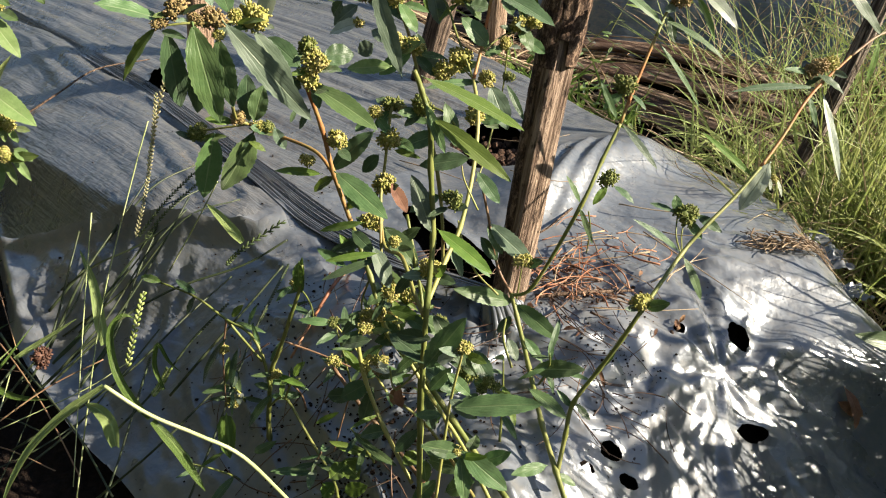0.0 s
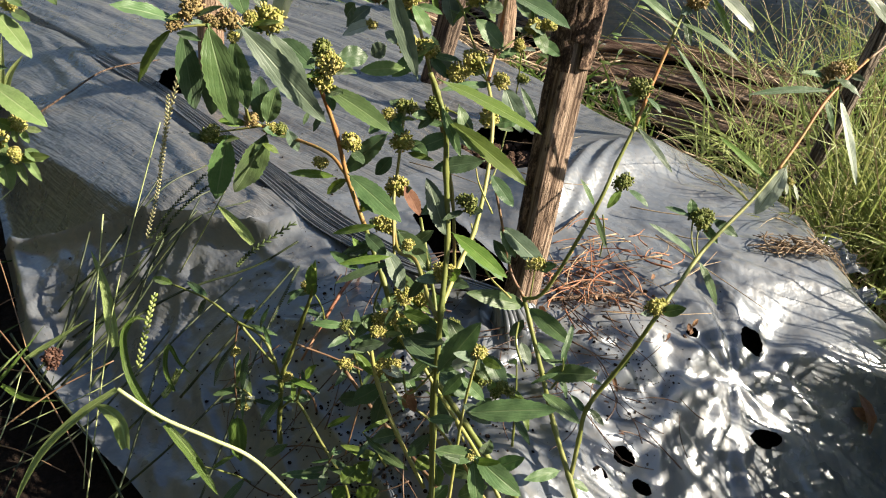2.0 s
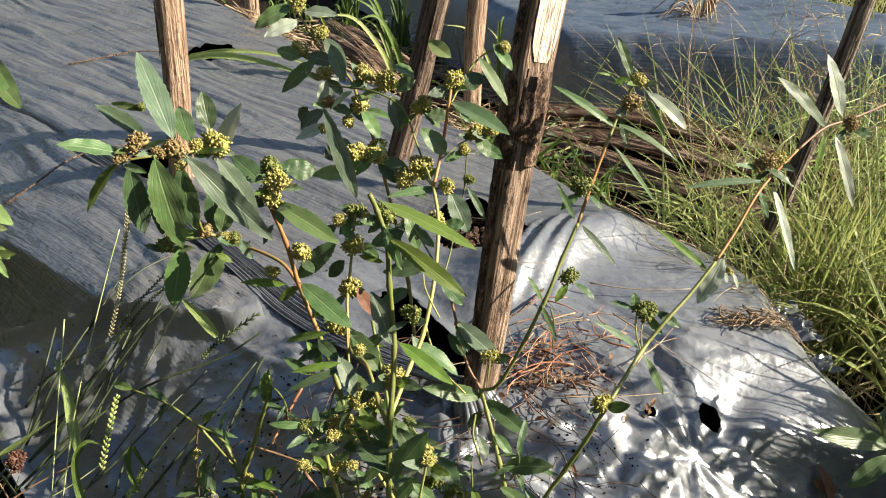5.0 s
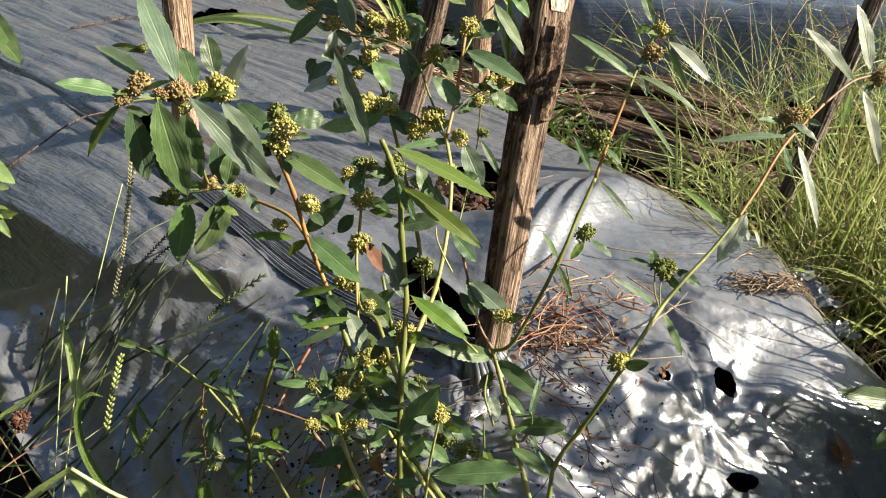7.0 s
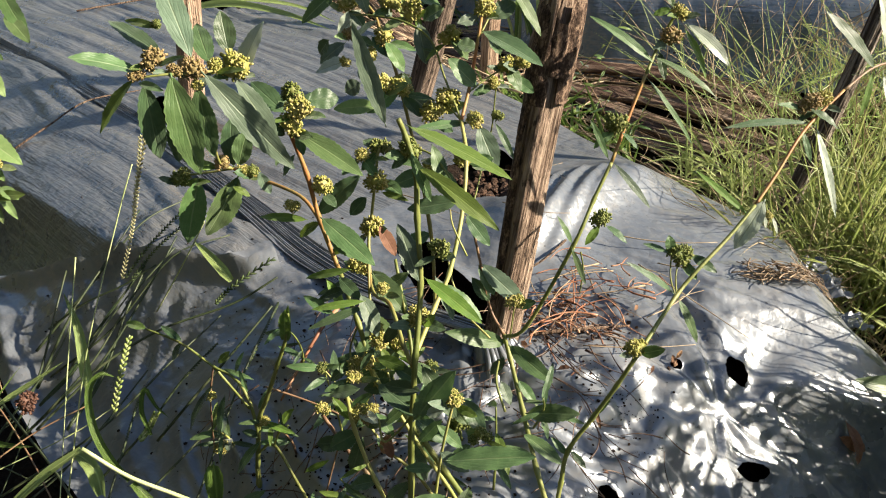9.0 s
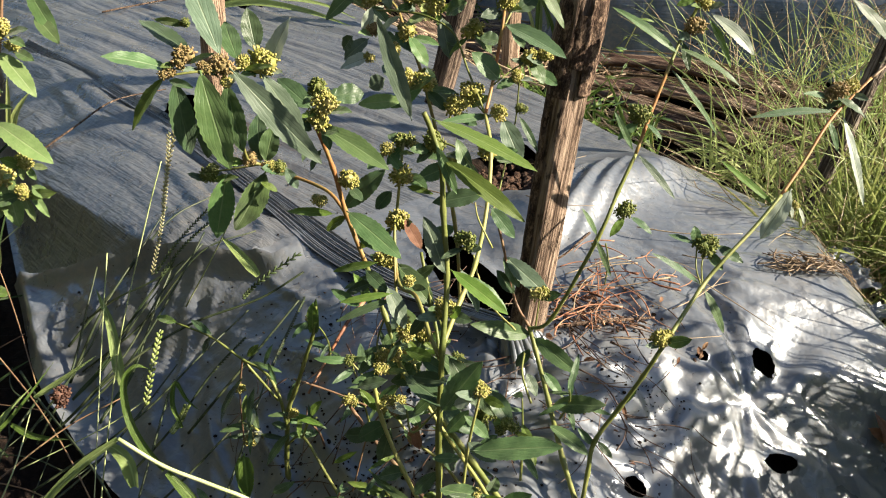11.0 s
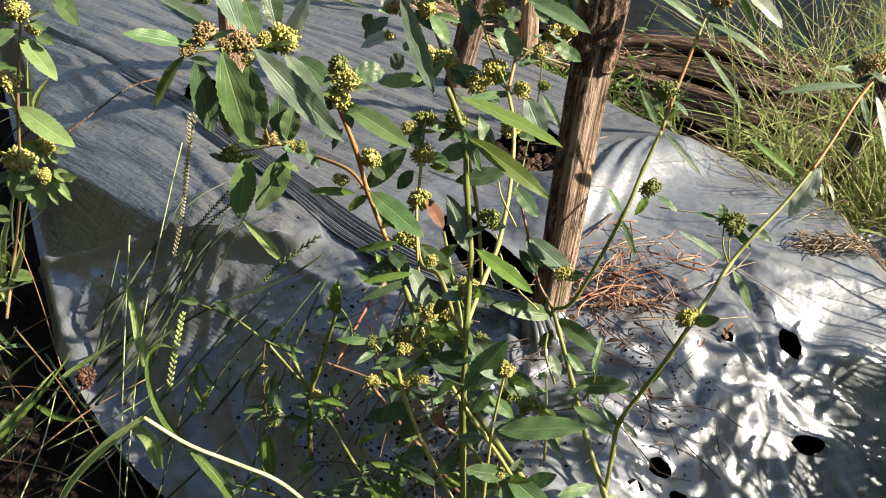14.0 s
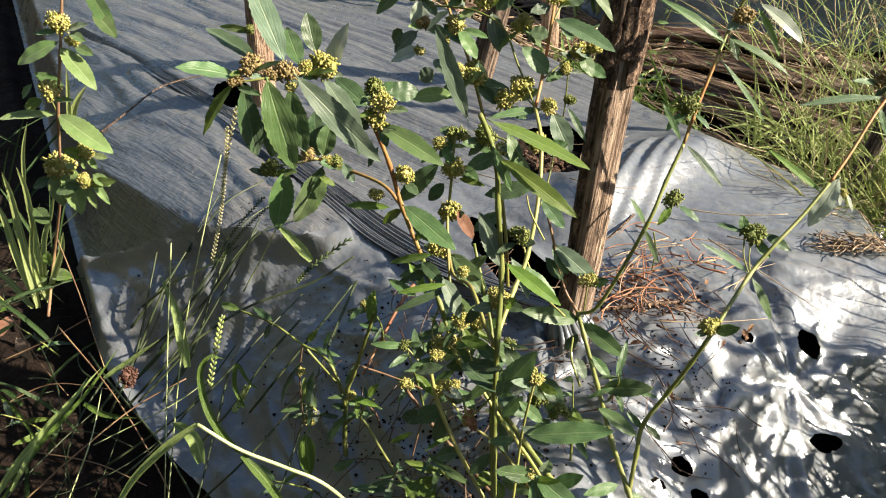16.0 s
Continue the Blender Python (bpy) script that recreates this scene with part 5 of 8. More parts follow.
leaf(spurge_b, (0.154, 0.575, 0.395), (0.165, 0.567, 0.385), 0.0057, 3, 0.1)
flower_head(spurge_b, (0.150, 0.575, 0.402), 0.0109, 2)
leaf(spurge_b, (0.137, 0.545, 0.331), (0.126, 0.537, 0.319), 0.0071, 2, 0.1)
leaf(spurge_b, (0.143, 0.545, 0.331), (0.158, 0.537, 0.320), 0.0074, 3, 0.1)
flower_head(spurge_b, (0.139, 0.545, 0.337), 0.0097, 2)
leaf(spurge_b, (0.194, 0.512, 0.319), (0.204, 0.504, 0.308), 0.0081, 6, 0.1)
flower_head(spurge_b, (0.190, 0.512, 0.325), 0.0102, 2)
flower_head(spurge_b, (0.266, 0.545, 0.339), 0.0044, 0)
leaf(spurge_b, (0.302, 0.605, 0.399), (0.276, 0.597, 0.407), 0.0065, 0, 0.1)
leaf(spurge_b, (0.308, 0.605, 0.399), (0.328, 0.597, 0.386), 0.0091, 3, 0.1)
flower_head(spurge_b, (0.304, 0.605, 0.405), 0.0100, 1)
leaf(spurge_b, (0.314, 0.610, 0.400), (0.298, 0.602, 0.390), 0.0067, 3, 0.1)
leaf(spurge_b, (0.320, 0.610, 0.400), (0.330, 0.602, 0.398), 0.0061, 1, 0.1)
flower_head(spurge_b, (0.316, 0.610, 0.406), 0.0091, 0)
leaf(spurge_b, (0.393, 0.655, 0.412), (0.380, 0.647, 0.401), 0.0066, 3, 0.1)
leaf(spurge_b, (0.399, 0.655, 0.412), (0.413, 0.647, 0.408), 0.0099, 0, 0.1)
flower_head(spurge_b, (0.395, 0.655, 0.418), 0.0096, 1)
leaf(spurge_b, (0.200, 0.512, 0.324), (0.218, 0.504, 0.314), 0.0087, 3, 0.1)
flower_head(spurge_b, (0.197, 0.512, 0.329), 0.0068, 2)
leaf(spurge_b, (0.145, 0.435, 0.296), (0.133, 0.427, 0.301), 0.0054, 1, 0.1)
leaf(spurge_b, (0.150, 0.435, 0.296), (0.163, 0.427, 0.306), 0.0092, 6, 0.1)
flower_head(spurge_b, (0.147, 0.435, 0.302), 0.0093, 0)
leaf(spurge_b, (0.078, 0.545, 0.256), (0.091, 0.537, 0.266), 0.0094, 3, 0.1)
flower_head(spurge_b, (0.075, 0.545, 0.262), 0.0094, 0)
leaf(spurge_b, (0.048, 0.560, 0.287), (0.084, 0.545, 0.256), 0.0198, 1, 0.08)
leaf(spurge_b, (0.046, 0.560, 0.286), (0.058, 0.550, 0.264), 0.0132, 0, 0.08)
leaf(spurge_b, (0.067, 0.540, 0.222), (0.017, 0.520, 0.250), 0.0160, 0, 0.12)
leaf(spurge_b, (0.071, 0.530, 0.226), (0.103, 0.500, 0.213), 0.0159, 0, 0.12)
leaf(spurge_b, (0.082, 0.480, 0.199), (0.120, 0.465, 0.212), 0.0161, 0, 0.1)
leaf(spurge_b, (0.078, 0.465, 0.191), (0.107, 0.450, 0.174), 0.0125, 0, 0.1)
leaf(spurge_b, (0.086, 0.406, 0.170), (0.059, 0.393, 0.175), 0.0100, 0, 0.1)
leaf(spurge_b, (0.107, 0.425, 0.215), (0.118, 0.420, 0.203), 0.0058, 3, 0.05)
leaf(spurge_b, (0.062, 0.500, 0.214), (0.069, 0.490, 0.199), 0.0102, 1, 0.05)
leaf(spurge_b, (0.124, 0.430, 0.246), (0.132, 0.430, 0.260), 0.0032, 0, 0.05)

spurge_c = thing("weed_plant", "pale green leafy weed with yellow flower heads beside the bed", "weed", "hairy spurge weeds", (-0.625, 0.809, 0.023))
stem(spurge_c, [(-0.625, 0.809, 0.023), (-0.635, 0.880, 0.069), (-0.564, 0.850, 0.195), (-0.521, 0.840, 0.307), (-0.493, 0.840, 0.376), (-0.479, 0.850, 0.423), (-0.462, 0.860, 0.480)], 0.0032, 0.0022, 3)
stem(spurge_c, [(-0.522, 0.840, 0.304), (-0.520, 0.835, 0.328), (-0.519, 0.830, 0.337)], 0.0014, 0.001, 0)
stem(spurge_c, [(-0.564, 0.850, 0.195), (-0.526, 0.840, 0.239), (-0.499, 0.835, 0.258)], 0.0014, 0.001, 0)
leaf(spurge_c, (-0.521, 0.840, 0.304), (-0.459, 0.820, 0.261), 0.0283, 7, 0.1)
leaf(spurge_c, (-0.525, 0.840, 0.305), (-0.585, 0.820, 0.311), 0.0147, 7, 0.1)
leaf(spurge_c, (-0.489, 0.840, 0.385), (-0.453, 0.820, 0.341), 0.0269, 7, 0.1)
leaf(spurge_c, (-0.491, 0.840, 0.392), (-0.540, 0.830, 0.372), 0.0230, 6, 0.1)
leaf(spurge_c, (-0.472, 0.840, 0.401), (-0.452, 0.830, 0.394), 0.0113, 6, 0.1)
leaf(spurge_c, (-0.537, 0.845, 0.237), (-0.534, 0.830, 0.172), 0.0286, 7, 0.1)
leaf(spurge_c, (-0.554, 0.850, 0.227), (-0.554, 0.830, 0.185), 0.0315, 7, 0.1)
leaf(spurge_c, (-0.517, 0.835, 0.218), (-0.508, 0.825, 0.182), 0.0114, 7, 0.05)
leaf(spurge_c, (-0.508, 0.835, 0.221), (-0.489, 0.825, 0.188), 0.0113, 7, 0.05)
leaf(spurge_c, (-0.503, 0.835, 0.225), (-0.480, 0.825, 0.214), 0.0154, 7, 0.05)
leaf(spurge_c, (-0.501, 0.835, 0.253), (-0.492, 0.830, 0.235), 0.0097, 7, 0.05)
leaf(spurge_c, (-0.494, 0.835, 0.252), (-0.474, 0.830, 0.250), 0.0096, 7, 0.05)
leaf(spurge_c, (-0.526, 0.840, 0.239), (-0.531, 0.830, 0.237), 0.0140, 7, 0.05)
leaf(spurge_c, (-0.508, 0.835, 0.253), (-0.508, 0.830, 0.236), 0.0083, 7, 0.05)
leaf(spurge_c, (-0.651, 0.880, 0.049), (-0.676, 0.870, 0.027), 0.0228, 7, 0.1)
leaf(spurge_c, (-0.642, 0.880, 0.049), (-0.610, 0.870, 0.043), 0.0194, 7, 0.1)
leaf(spurge_c, (-0.641, 0.880, 0.064), (-0.640, 0.880, 0.079), 0.0240, 6, 0.1)
leaf(spurge_c, (-0.624, 0.870, 0.159), (-0.602, 0.860, 0.142), 0.0258, 6, 0.1)
leaf(spurge_c, (-0.448, 0.860, 0.418), (-0.420, 0.840, 0.393), 0.0215, 6, 0.06)
leaf(spurge_c, (-0.453, 0.870, 0.447), (-0.425, 0.850, 0.395), 0.0240, 6, 0.05)
leaf(spurge_c, (-0.554, 0.860, 0.336), (-0.564, 0.850, 0.323), 0.0135, 6, 0.1)
leaf(spurge_c, (-0.509, 0.850, 0.338), (-0.538, 0.850, 0.354), 0.0146, 6, 0.05)
leaf(spurge_c, (-0.490, 0.845, 0.402), (-0.513, 0.837, 0.403), 0.0092, 6, 0.1)
leaf(spurge_c, (-0.480, 0.845, 0.402), (-0.447, 0.837, 0.411), 0.0122, 0, 0.1)
flower_head(spurge_c, (-0.482, 0.845, 0.411), 0.0164, 0)
leaf(spurge_c, (-0.528, 0.830, 0.328), (-0.547, 0.822, 0.323), 0.0153, 2, 0.1)
leaf(spurge_c, (-0.518, 0.830, 0.327), (-0.484, 0.822, 0.329), 0.0085, 6, 0.1)
flower_head(spurge_c, (-0.519, 0.830, 0.337), 0.0157, 0)
leaf(spurge_c, (-0.504, 0.833, 0.252), (-0.523, 0.825, 0.267), 0.0152, 2, 0.1)
flower_head(spurge_c, (-0.498, 0.833, 0.259), 0.0124, 0)
leaf(spurge_c, (-0.563, 0.845, 0.216), (-0.589, 0.837, 0.209), 0.0167, 3, 0.1)
leaf(spurge_c, (-0.548, 0.845, 0.215), (-0.523, 0.837, 0.209), 0.0096, 6, 0.1)
flower_head(spurge_c, (-0.550, 0.845, 0.230), 0.0227, 0)
leaf(spurge_c, (-0.521, 0.833, 0.214), (-0.554, 0.825, 0.206), 0.0164, 0, 0.1)
leaf(spurge_c, (-0.514, 0.833, 0.213), (-0.470, 0.825, 0.221), 0.0142, 2, 0.1)
flower_head(spurge_c, (-0.515, 0.833, 0.220), 0.0113, 0)
leaf(spurge_c, (-0.471, 0.840, 0.386), (-0.449, 0.832, 0.378), 0.0130, 6, 0.1)
flower_head(spurge_c, (-0.472, 0.840, 0.391), 0.0089, 0)

broadleaf_weed = thing("weed_plant", "bright green broad-leaved weed among grass", "weed", "", (0.367, 0.400, 0.228))
stem(broadleaf_weed, [(0.367, 0.400, 0.228), (0.350, 0.410, 0.252), (0.345, 0.420, 0.264), (0.340, 0.430, 0.286)], 0.002, 0.0015, 0)
leaf(broadleaf_weed, (0.345, 0.420, 0.269), (0.282, 0.410, 0.293), 0.0186, 0, 0.1)
leaf(broadleaf_weed, (0.342, 0.410, 0.268), (0.312, 0.400, 0.249), 0.0133, 0, 0.1)
leaf(broadleaf_weed, (0.345, 0.430, 0.275), (0.353, 0.430, 0.296), 0.0174, 1, 0.1)
leaf(broadleaf_weed, (0.347, 0.420, 0.263), (0.349, 0.400, 0.251), 0.0118, 0, 0.1)

creeping_weed = thing("weed_plant", "slender green creeping weed with dry brown tips lying on the film", "weed", "", (-0.147, 0.500, 0.120))
stem(creeping_weed, [(-0.147, 0.500, 0.120), (-0.134, 0.490, 0.186), (-0.123, 0.485, 0.214), (-0.107, 0.475, 0.257), (-0.096, 0.470, 0.287), (-0.091, 0.465, 0.311)], 0.0034, 0.0016, 0)
stem(creeping_weed, [(-0.137, 0.490, 0.167), (-0.139, 0.490, 0.204), (-0.150, 0.500, 0.220), (-0.170, 0.510, 0.226), (-0.196, 0.520, 0.242), (-0.226, 0.530, 0.249)], 0.0022, 0.0012, 0)
stem(creeping_weed, [(-0.143, 0.495, 0.142), (-0.126, 0.490, 0.157), (-0.106, 0.470, 0.134), (-0.080, 0.432, 0.122), (-0.074, 0.413, 0.118)], 0.0016, 0.0022, 0)
stem(creeping_weed, [(-0.126, 0.490, 0.157), (-0.119, 0.490, 0.173), (-0.110, 0.485, 0.184)], 0.0016, 0.0012, 0)
stem(creeping_weed, [(-0.170, 0.510, 0.226), (-0.158, 0.505, 0.210), (-0.140, 0.490, 0.198)], 0.0018, 0.0014, 0)
stem(creeping_weed, [(-0.123, 0.485, 0.226), (-0.092, 0.480, 0.216), (-0.064, 0.470, 0.210)], 0.0014, 0.001, 3)
stem(creeping_weed, [(-0.078, 0.470, 0.210), (-0.055, 0.450, 0.187), (-0.028, 0.430, 0.164), (-0.000, 0.389, 0.161), (0.008, 0.378, 0.159)], 0.0022, 0.0026, 3)
stem(creeping_weed, [(-0.081, 0.450, 0.136), (-0.064, 0.455, 0.194), (-0.052, 0.460, 0.213)], 0.001, 0.001, 3)
stem(creeping_weed, [(-0.170, 0.510, 0.226), (-0.183, 0.520, 0.178), (-0.190, 0.520, 0.117)], 0.0012, 0.001, 3)
stem(creeping_weed, [(-0.147, 0.500, 0.122), (-0.149, 0.501, 0.100), (-0.150, 0.502, 0.075)], 0.0034, 0.0036, 0)
leaf(creeping_weed, (-0.093, 0.465, 0.313), (-0.096, 0.465, 0.291), 0.0090, 2, 0.03)
leaf(creeping_weed, (-0.171, 0.470, 0.157), (-0.173, 0.460, 0.117), 0.0161, 2, 0.02)
leaf(creeping_weed, (-0.195, 0.520, 0.245), (-0.213, 0.530, 0.252), 0.0065, 3, 0.1)
leaf(creeping_weed, (-0.196, 0.520, 0.242), (-0.206, 0.520, 0.224), 0.0066, 3, 0.1)
leaf(creeping_weed, (-0.226, 0.530, 0.249), (-0.246, 0.540, 0.248), 0.0076, 2, 0.1)
leaf(creeping_weed, (-0.137, 0.490, 0.167), (-0.150, 0.490, 0.173), 0.0076, 0, 0.1)
leaf(creeping_weed, (-0.138, 0.490, 0.160), (-0.162, 0.490, 0.123), 0.0088, 0, 0.1)
leaf(creeping_weed, (-0.160, 0.505, 0.227), (-0.136, 0.500, 0.220), 0.0046, 0, 0.1)
leaf(creeping_weed, (-0.174, 0.510, 0.205), (-0.206, 0.520, 0.145), 0.0068, 3, 0.1)
leaf(creeping_weed, (-0.166, 0.510, 0.193), (-0.178, 0.510, 0.148), 0.0078, 3, 0.1)
leaf(creeping_weed, (-0.114, 0.485, 0.187), (-0.102, 0.480, 0.207), 0.0074, 2, 0.1)
leaf(creeping_weed, (-0.061, 0.475, 0.257), (-0.053, 0.470, 0.247), 0.0052, 2, 0.1)
leaf(creeping_weed, (-0.075, 0.434, 0.127), (-0.055, 0.430, 0.151), 0.0163, 2, 0.05)
leaf(creeping_weed, (-0.069, 0.419, 0.125), (-0.050, 0.415, 0.136), 0.0134, 2, 0.05)
leaf(creeping_weed, (-0.080, 0.431, 0.120), (-0.089, 0.424, 0.111), 0.0137, 2, 0.05)
leaf(creeping_weed, (-0.150, 0.460, 0.124), (-0.128, 0.455, 0.143), 0.0085, 0, 0.1)
leaf(creeping_weed, (-0.165, 0.510, 0.229), (-0.154, 0.510, 0.241), 0.0065, 2, 0.1)
leaf(creeping_weed, (-0.149, 0.500, 0.228), (-0.139, 0.500, 0.249), 0.0045, 0, 0.1)
leaf(creeping_weed, (-0.141, 0.495, 0.212), (-0.146, 0.500, 0.231), 0.0041, 0, 0.1)
leaf(creeping_weed, (-0.133, 0.490, 0.198), (-0.120, 0.490, 0.222), 0.0046, 0, 0.1)
leaf(creeping_weed, (-0.062, 0.455, 0.194), (-0.083, 0.460, 0.189), 0.0134, 3, 0.05)
leaf(creeping_weed, (-0.096, 0.465, 0.153), (-0.075, 0.460, 0.171), 0.0055, 2, 0.1)
flower_head(creeping_weed, (-0.184, 0.520, 0.123), 0.0082, 0)
flower_head(creeping_weed, (-0.176, 0.510, 0.193), 0.0057, 0)
flower_head(creeping_weed, (-0.077, 0.470, 0.216), 0.0062, 0)
flower_head(creeping_weed, (-0.047, 0.455, 0.218), 0.0078, 0)

grass_plant = thing("grass_plant", "tall green grass plant with pale jointed stalk and shade-darkened seed spikes", "grass", "", (-0.093, 0.360, 0.181))
stem(grass_plant, [(-0.093, 0.360, 0.181), (-0.115, 0.345, 0.246), (-0.138, 0.340, 0.271), (-0.164, 0.340, 0.288), (-0.186, 0.341, 0.310)], 0.0019, 0.0017, 4)
blade(grass_plant, [(-0.186, 0.341, 0.310), (-0.209, 0.335, 0.295), (-0.234, 0.330, 0.272), (-0.252, 0.325, 0.247), (-0.263, 0.320, 0.227)], 0.0051, 1)
blade(grass_plant, [(-0.164, 0.340, 0.285), (-0.178, 0.350, 0.294), (-0.187, 0.360, 0.308), (-0.189, 0.370, 0.326), (-0.182, 0.375, 0.335), (-0.174, 0.375, 0.333)], 0.0051, 0)
blade(grass_plant, [(-0.163, 0.340, 0.283), (-0.151, 0.335, 0.267), (-0.141, 0.330, 0.247), (-0.135, 0.325, 0.238)], 0.0062, 0)
blade(grass_plant, [(-0.301, 0.550, 0.165), (-0.303, 0.560, 0.190), (-0.311, 0.580, 0.213), (-0.326, 0.600, 0.237)], 0.0103, 1)
blade(grass_plant, [(-0.291, 0.500, 0.087), (-0.289, 0.500, 0.116), (-0.302, 0.510, 0.123), (-0.319, 0.520, 0.120)], 0.0132, 1)
blade(grass_plant, [(-0.167, 0.460, 0.167), (-0.167, 0.455, 0.150), (-0.168, 0.450, 0.127)], 0.0148, 0)
blade(grass_plant, [(-0.207, 0.700, 0.180), (-0.220, 0.710, 0.191), (-0.235, 0.720, 0.203), (-0.249, 0.730, 0.211)], 0.0109, 1)
blade(grass_plant, [(-0.258, 0.550, 0.110), (-0.263, 0.555, 0.134), (-0.257, 0.560, 0.157), (-0.251, 0.560, 0.136), (-0.240, 0.555, 0.127)], 0.0047, 0)
blade(grass_plant, [(-0.097, 0.470, 0.284), (-0.094, 0.468, 0.299), (-0.090, 0.465, 0.318)], 0.0082, 0)
stem(grass_plant, [(-0.338, 0.482, 0.023), (-0.314, 0.530, 0.135), (-0.293, 0.560, 0.215), (-0.259, 0.600, 0.313), (-0.244, 0.620, 0.354)], 0.0011, 0.00077, 4)
stem(grass_plant, [(-0.275, 0.660, 0.171), (-0.243, 0.660, 0.219), (-0.217, 0.660, 0.260), (-0.208, 0.660, 0.275)], 0.0012, 0.0008399999999999999, 4)
# stems of kind 5 below have shade painted into their colour
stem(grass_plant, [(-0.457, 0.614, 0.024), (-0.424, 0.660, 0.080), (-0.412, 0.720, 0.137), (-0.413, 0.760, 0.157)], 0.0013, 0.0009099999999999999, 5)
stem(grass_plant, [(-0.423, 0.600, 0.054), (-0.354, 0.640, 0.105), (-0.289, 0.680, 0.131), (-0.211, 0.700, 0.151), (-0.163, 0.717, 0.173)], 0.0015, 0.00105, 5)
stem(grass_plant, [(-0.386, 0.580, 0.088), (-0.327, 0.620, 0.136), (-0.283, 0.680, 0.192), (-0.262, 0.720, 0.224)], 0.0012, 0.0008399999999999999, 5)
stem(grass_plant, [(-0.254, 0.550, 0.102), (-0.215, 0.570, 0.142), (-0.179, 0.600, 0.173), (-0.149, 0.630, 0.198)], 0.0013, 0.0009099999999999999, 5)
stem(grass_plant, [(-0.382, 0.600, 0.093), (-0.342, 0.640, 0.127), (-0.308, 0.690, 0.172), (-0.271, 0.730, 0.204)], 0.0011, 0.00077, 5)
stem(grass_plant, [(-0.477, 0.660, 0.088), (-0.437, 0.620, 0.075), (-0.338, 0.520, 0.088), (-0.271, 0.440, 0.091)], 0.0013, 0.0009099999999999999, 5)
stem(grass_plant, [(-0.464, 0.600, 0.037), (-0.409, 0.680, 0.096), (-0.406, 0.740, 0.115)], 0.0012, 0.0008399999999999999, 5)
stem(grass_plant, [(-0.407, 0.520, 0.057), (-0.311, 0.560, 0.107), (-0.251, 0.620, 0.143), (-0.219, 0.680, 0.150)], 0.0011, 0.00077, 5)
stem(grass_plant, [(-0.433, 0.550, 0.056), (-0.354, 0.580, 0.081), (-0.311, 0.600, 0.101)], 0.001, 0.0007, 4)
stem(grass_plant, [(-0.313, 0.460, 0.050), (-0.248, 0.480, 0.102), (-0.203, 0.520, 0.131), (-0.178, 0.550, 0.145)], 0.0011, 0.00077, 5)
seed_spike(grass_plant, [(-0.291, 0.640, 0.224), (-0.275, 0.645, 0.265), (-0.264, 0.650, 0.299), (-0.251, 0.650, 0.338), (-0.231, 0.650, 0.387)], 0.0039, 0)
seed_spike(grass_plant, [(-0.263, 0.640, 0.298), (-0.252, 0.645, 0.335), (-0.244, 0.650, 0.368)], 0.0035, 0)
seed_spike(grass_plant, [(-0.287, 0.550, 0.138), (-0.274, 0.560, 0.177), (-0.267, 0.580, 0.204)], 0.0062, 1)
seed_spike(grass_plant, [(-0.276, 0.560, 0.093), (-0.270, 0.570, 0.098), (-0.262, 0.580, 0.111)], 0.0067, 1)
seed_spike(grass_plant, [(-0.298, 0.660, 0.212), (-0.273, 0.680, 0.239), (-0.243, 0.700, 0.264)], 0.0034, 2)
seed_spike(grass_plant, [(-0.293, 0.660, 0.209), (-0.269, 0.680, 0.233), (-0.242, 0.700, 0.251)], 0.0034, 2)
seed_spike(grass_plant, [(-0.230, 0.700, 0.151), (-0.211, 0.710, 0.166), (-0.166, 0.730, 0.190)], 0.0055, 2)
stem(spurge, [(0.004, 0.379, 0.161), (0.012, 0.390, 0.225), (0.016, 0.387, 0.259), (0.023, 0.385, 0.298)], 0.0018, 0.0012, 2)
stem(spurge, [(0.044, 0.373, 0.169), (0.024, 0.395, 0.202), (0.001, 0.400, 0.247), (-0.013, 0.410, 0.269)], 0.0022, 0.0018, 2)
stem(spurge, [(-0.044, 0.475, 0.294), (-0.053, 0.480, 0.264), (-0.046, 0.455, 0.262)], 0.0012, 0.001, 0)
stem(spurge, [(-0.031, 0.450, 0.261), (-0.041, 0.452, 0.237), (-0.047, 0.455, 0.221)], 0.0012, 0.001, 0)
stem(spurge, [(-0.029, 0.420, 0.228), (-0.000, 0.410, 0.204), (0.032, 0.376, 0.171)], 0.0016, 0.0018, 1)
stem(spurge, [(0.034, 0.470, 0.353), (0.025, 0.480, 0.370), (0.023, 0.500, 0.372)], 0.001, 0.0008, 2)
leaf(spurge, (-0.061, 0.470, 0.307), (-0.082, 0.480, 0.315), 0.0082, 0, 0.1)
leaf(spurge, (-0.055, 0.480, 0.330), (-0.040, 0.470, 0.319), 0.0105, 3, 0.1)
leaf(spurge, (-0.061, 0.500, 0.356), (-0.040, 0.485, 0.343), 0.0178, 0, 0.1)
leaf(spurge, (-0.015, 0.425, 0.296), (0.003, 0.410, 0.294), 0.0099, 3, 0.08)
leaf(spurge, (-0.023, 0.440, 0.304), (-0.009, 0.440, 0.323), 0.0085, 3, 0.06)
leaf(spurge, (-0.051, 0.465, 0.265), (-0.068, 0.470, 0.244), 0.0085, 3, 0.06)
leaf(spurge, (0.005, 0.400, 0.316), (0.025, 0.390, 0.282), 0.0146, 3, 0.06)
leaf(spurge, (0.030, 0.420, 0.270), (0.044, 0.410, 0.248), 0.0141, 3, 0.06)
leaf(spurge, (-0.008, 0.395, 0.219), (-0.025, 0.400, 0.191), 0.0105, 3, 0.06)
leaf(spurge, (0.012, 0.385, 0.166), (0.032, 0.380, 0.184), 0.0138, 0, 0.06)
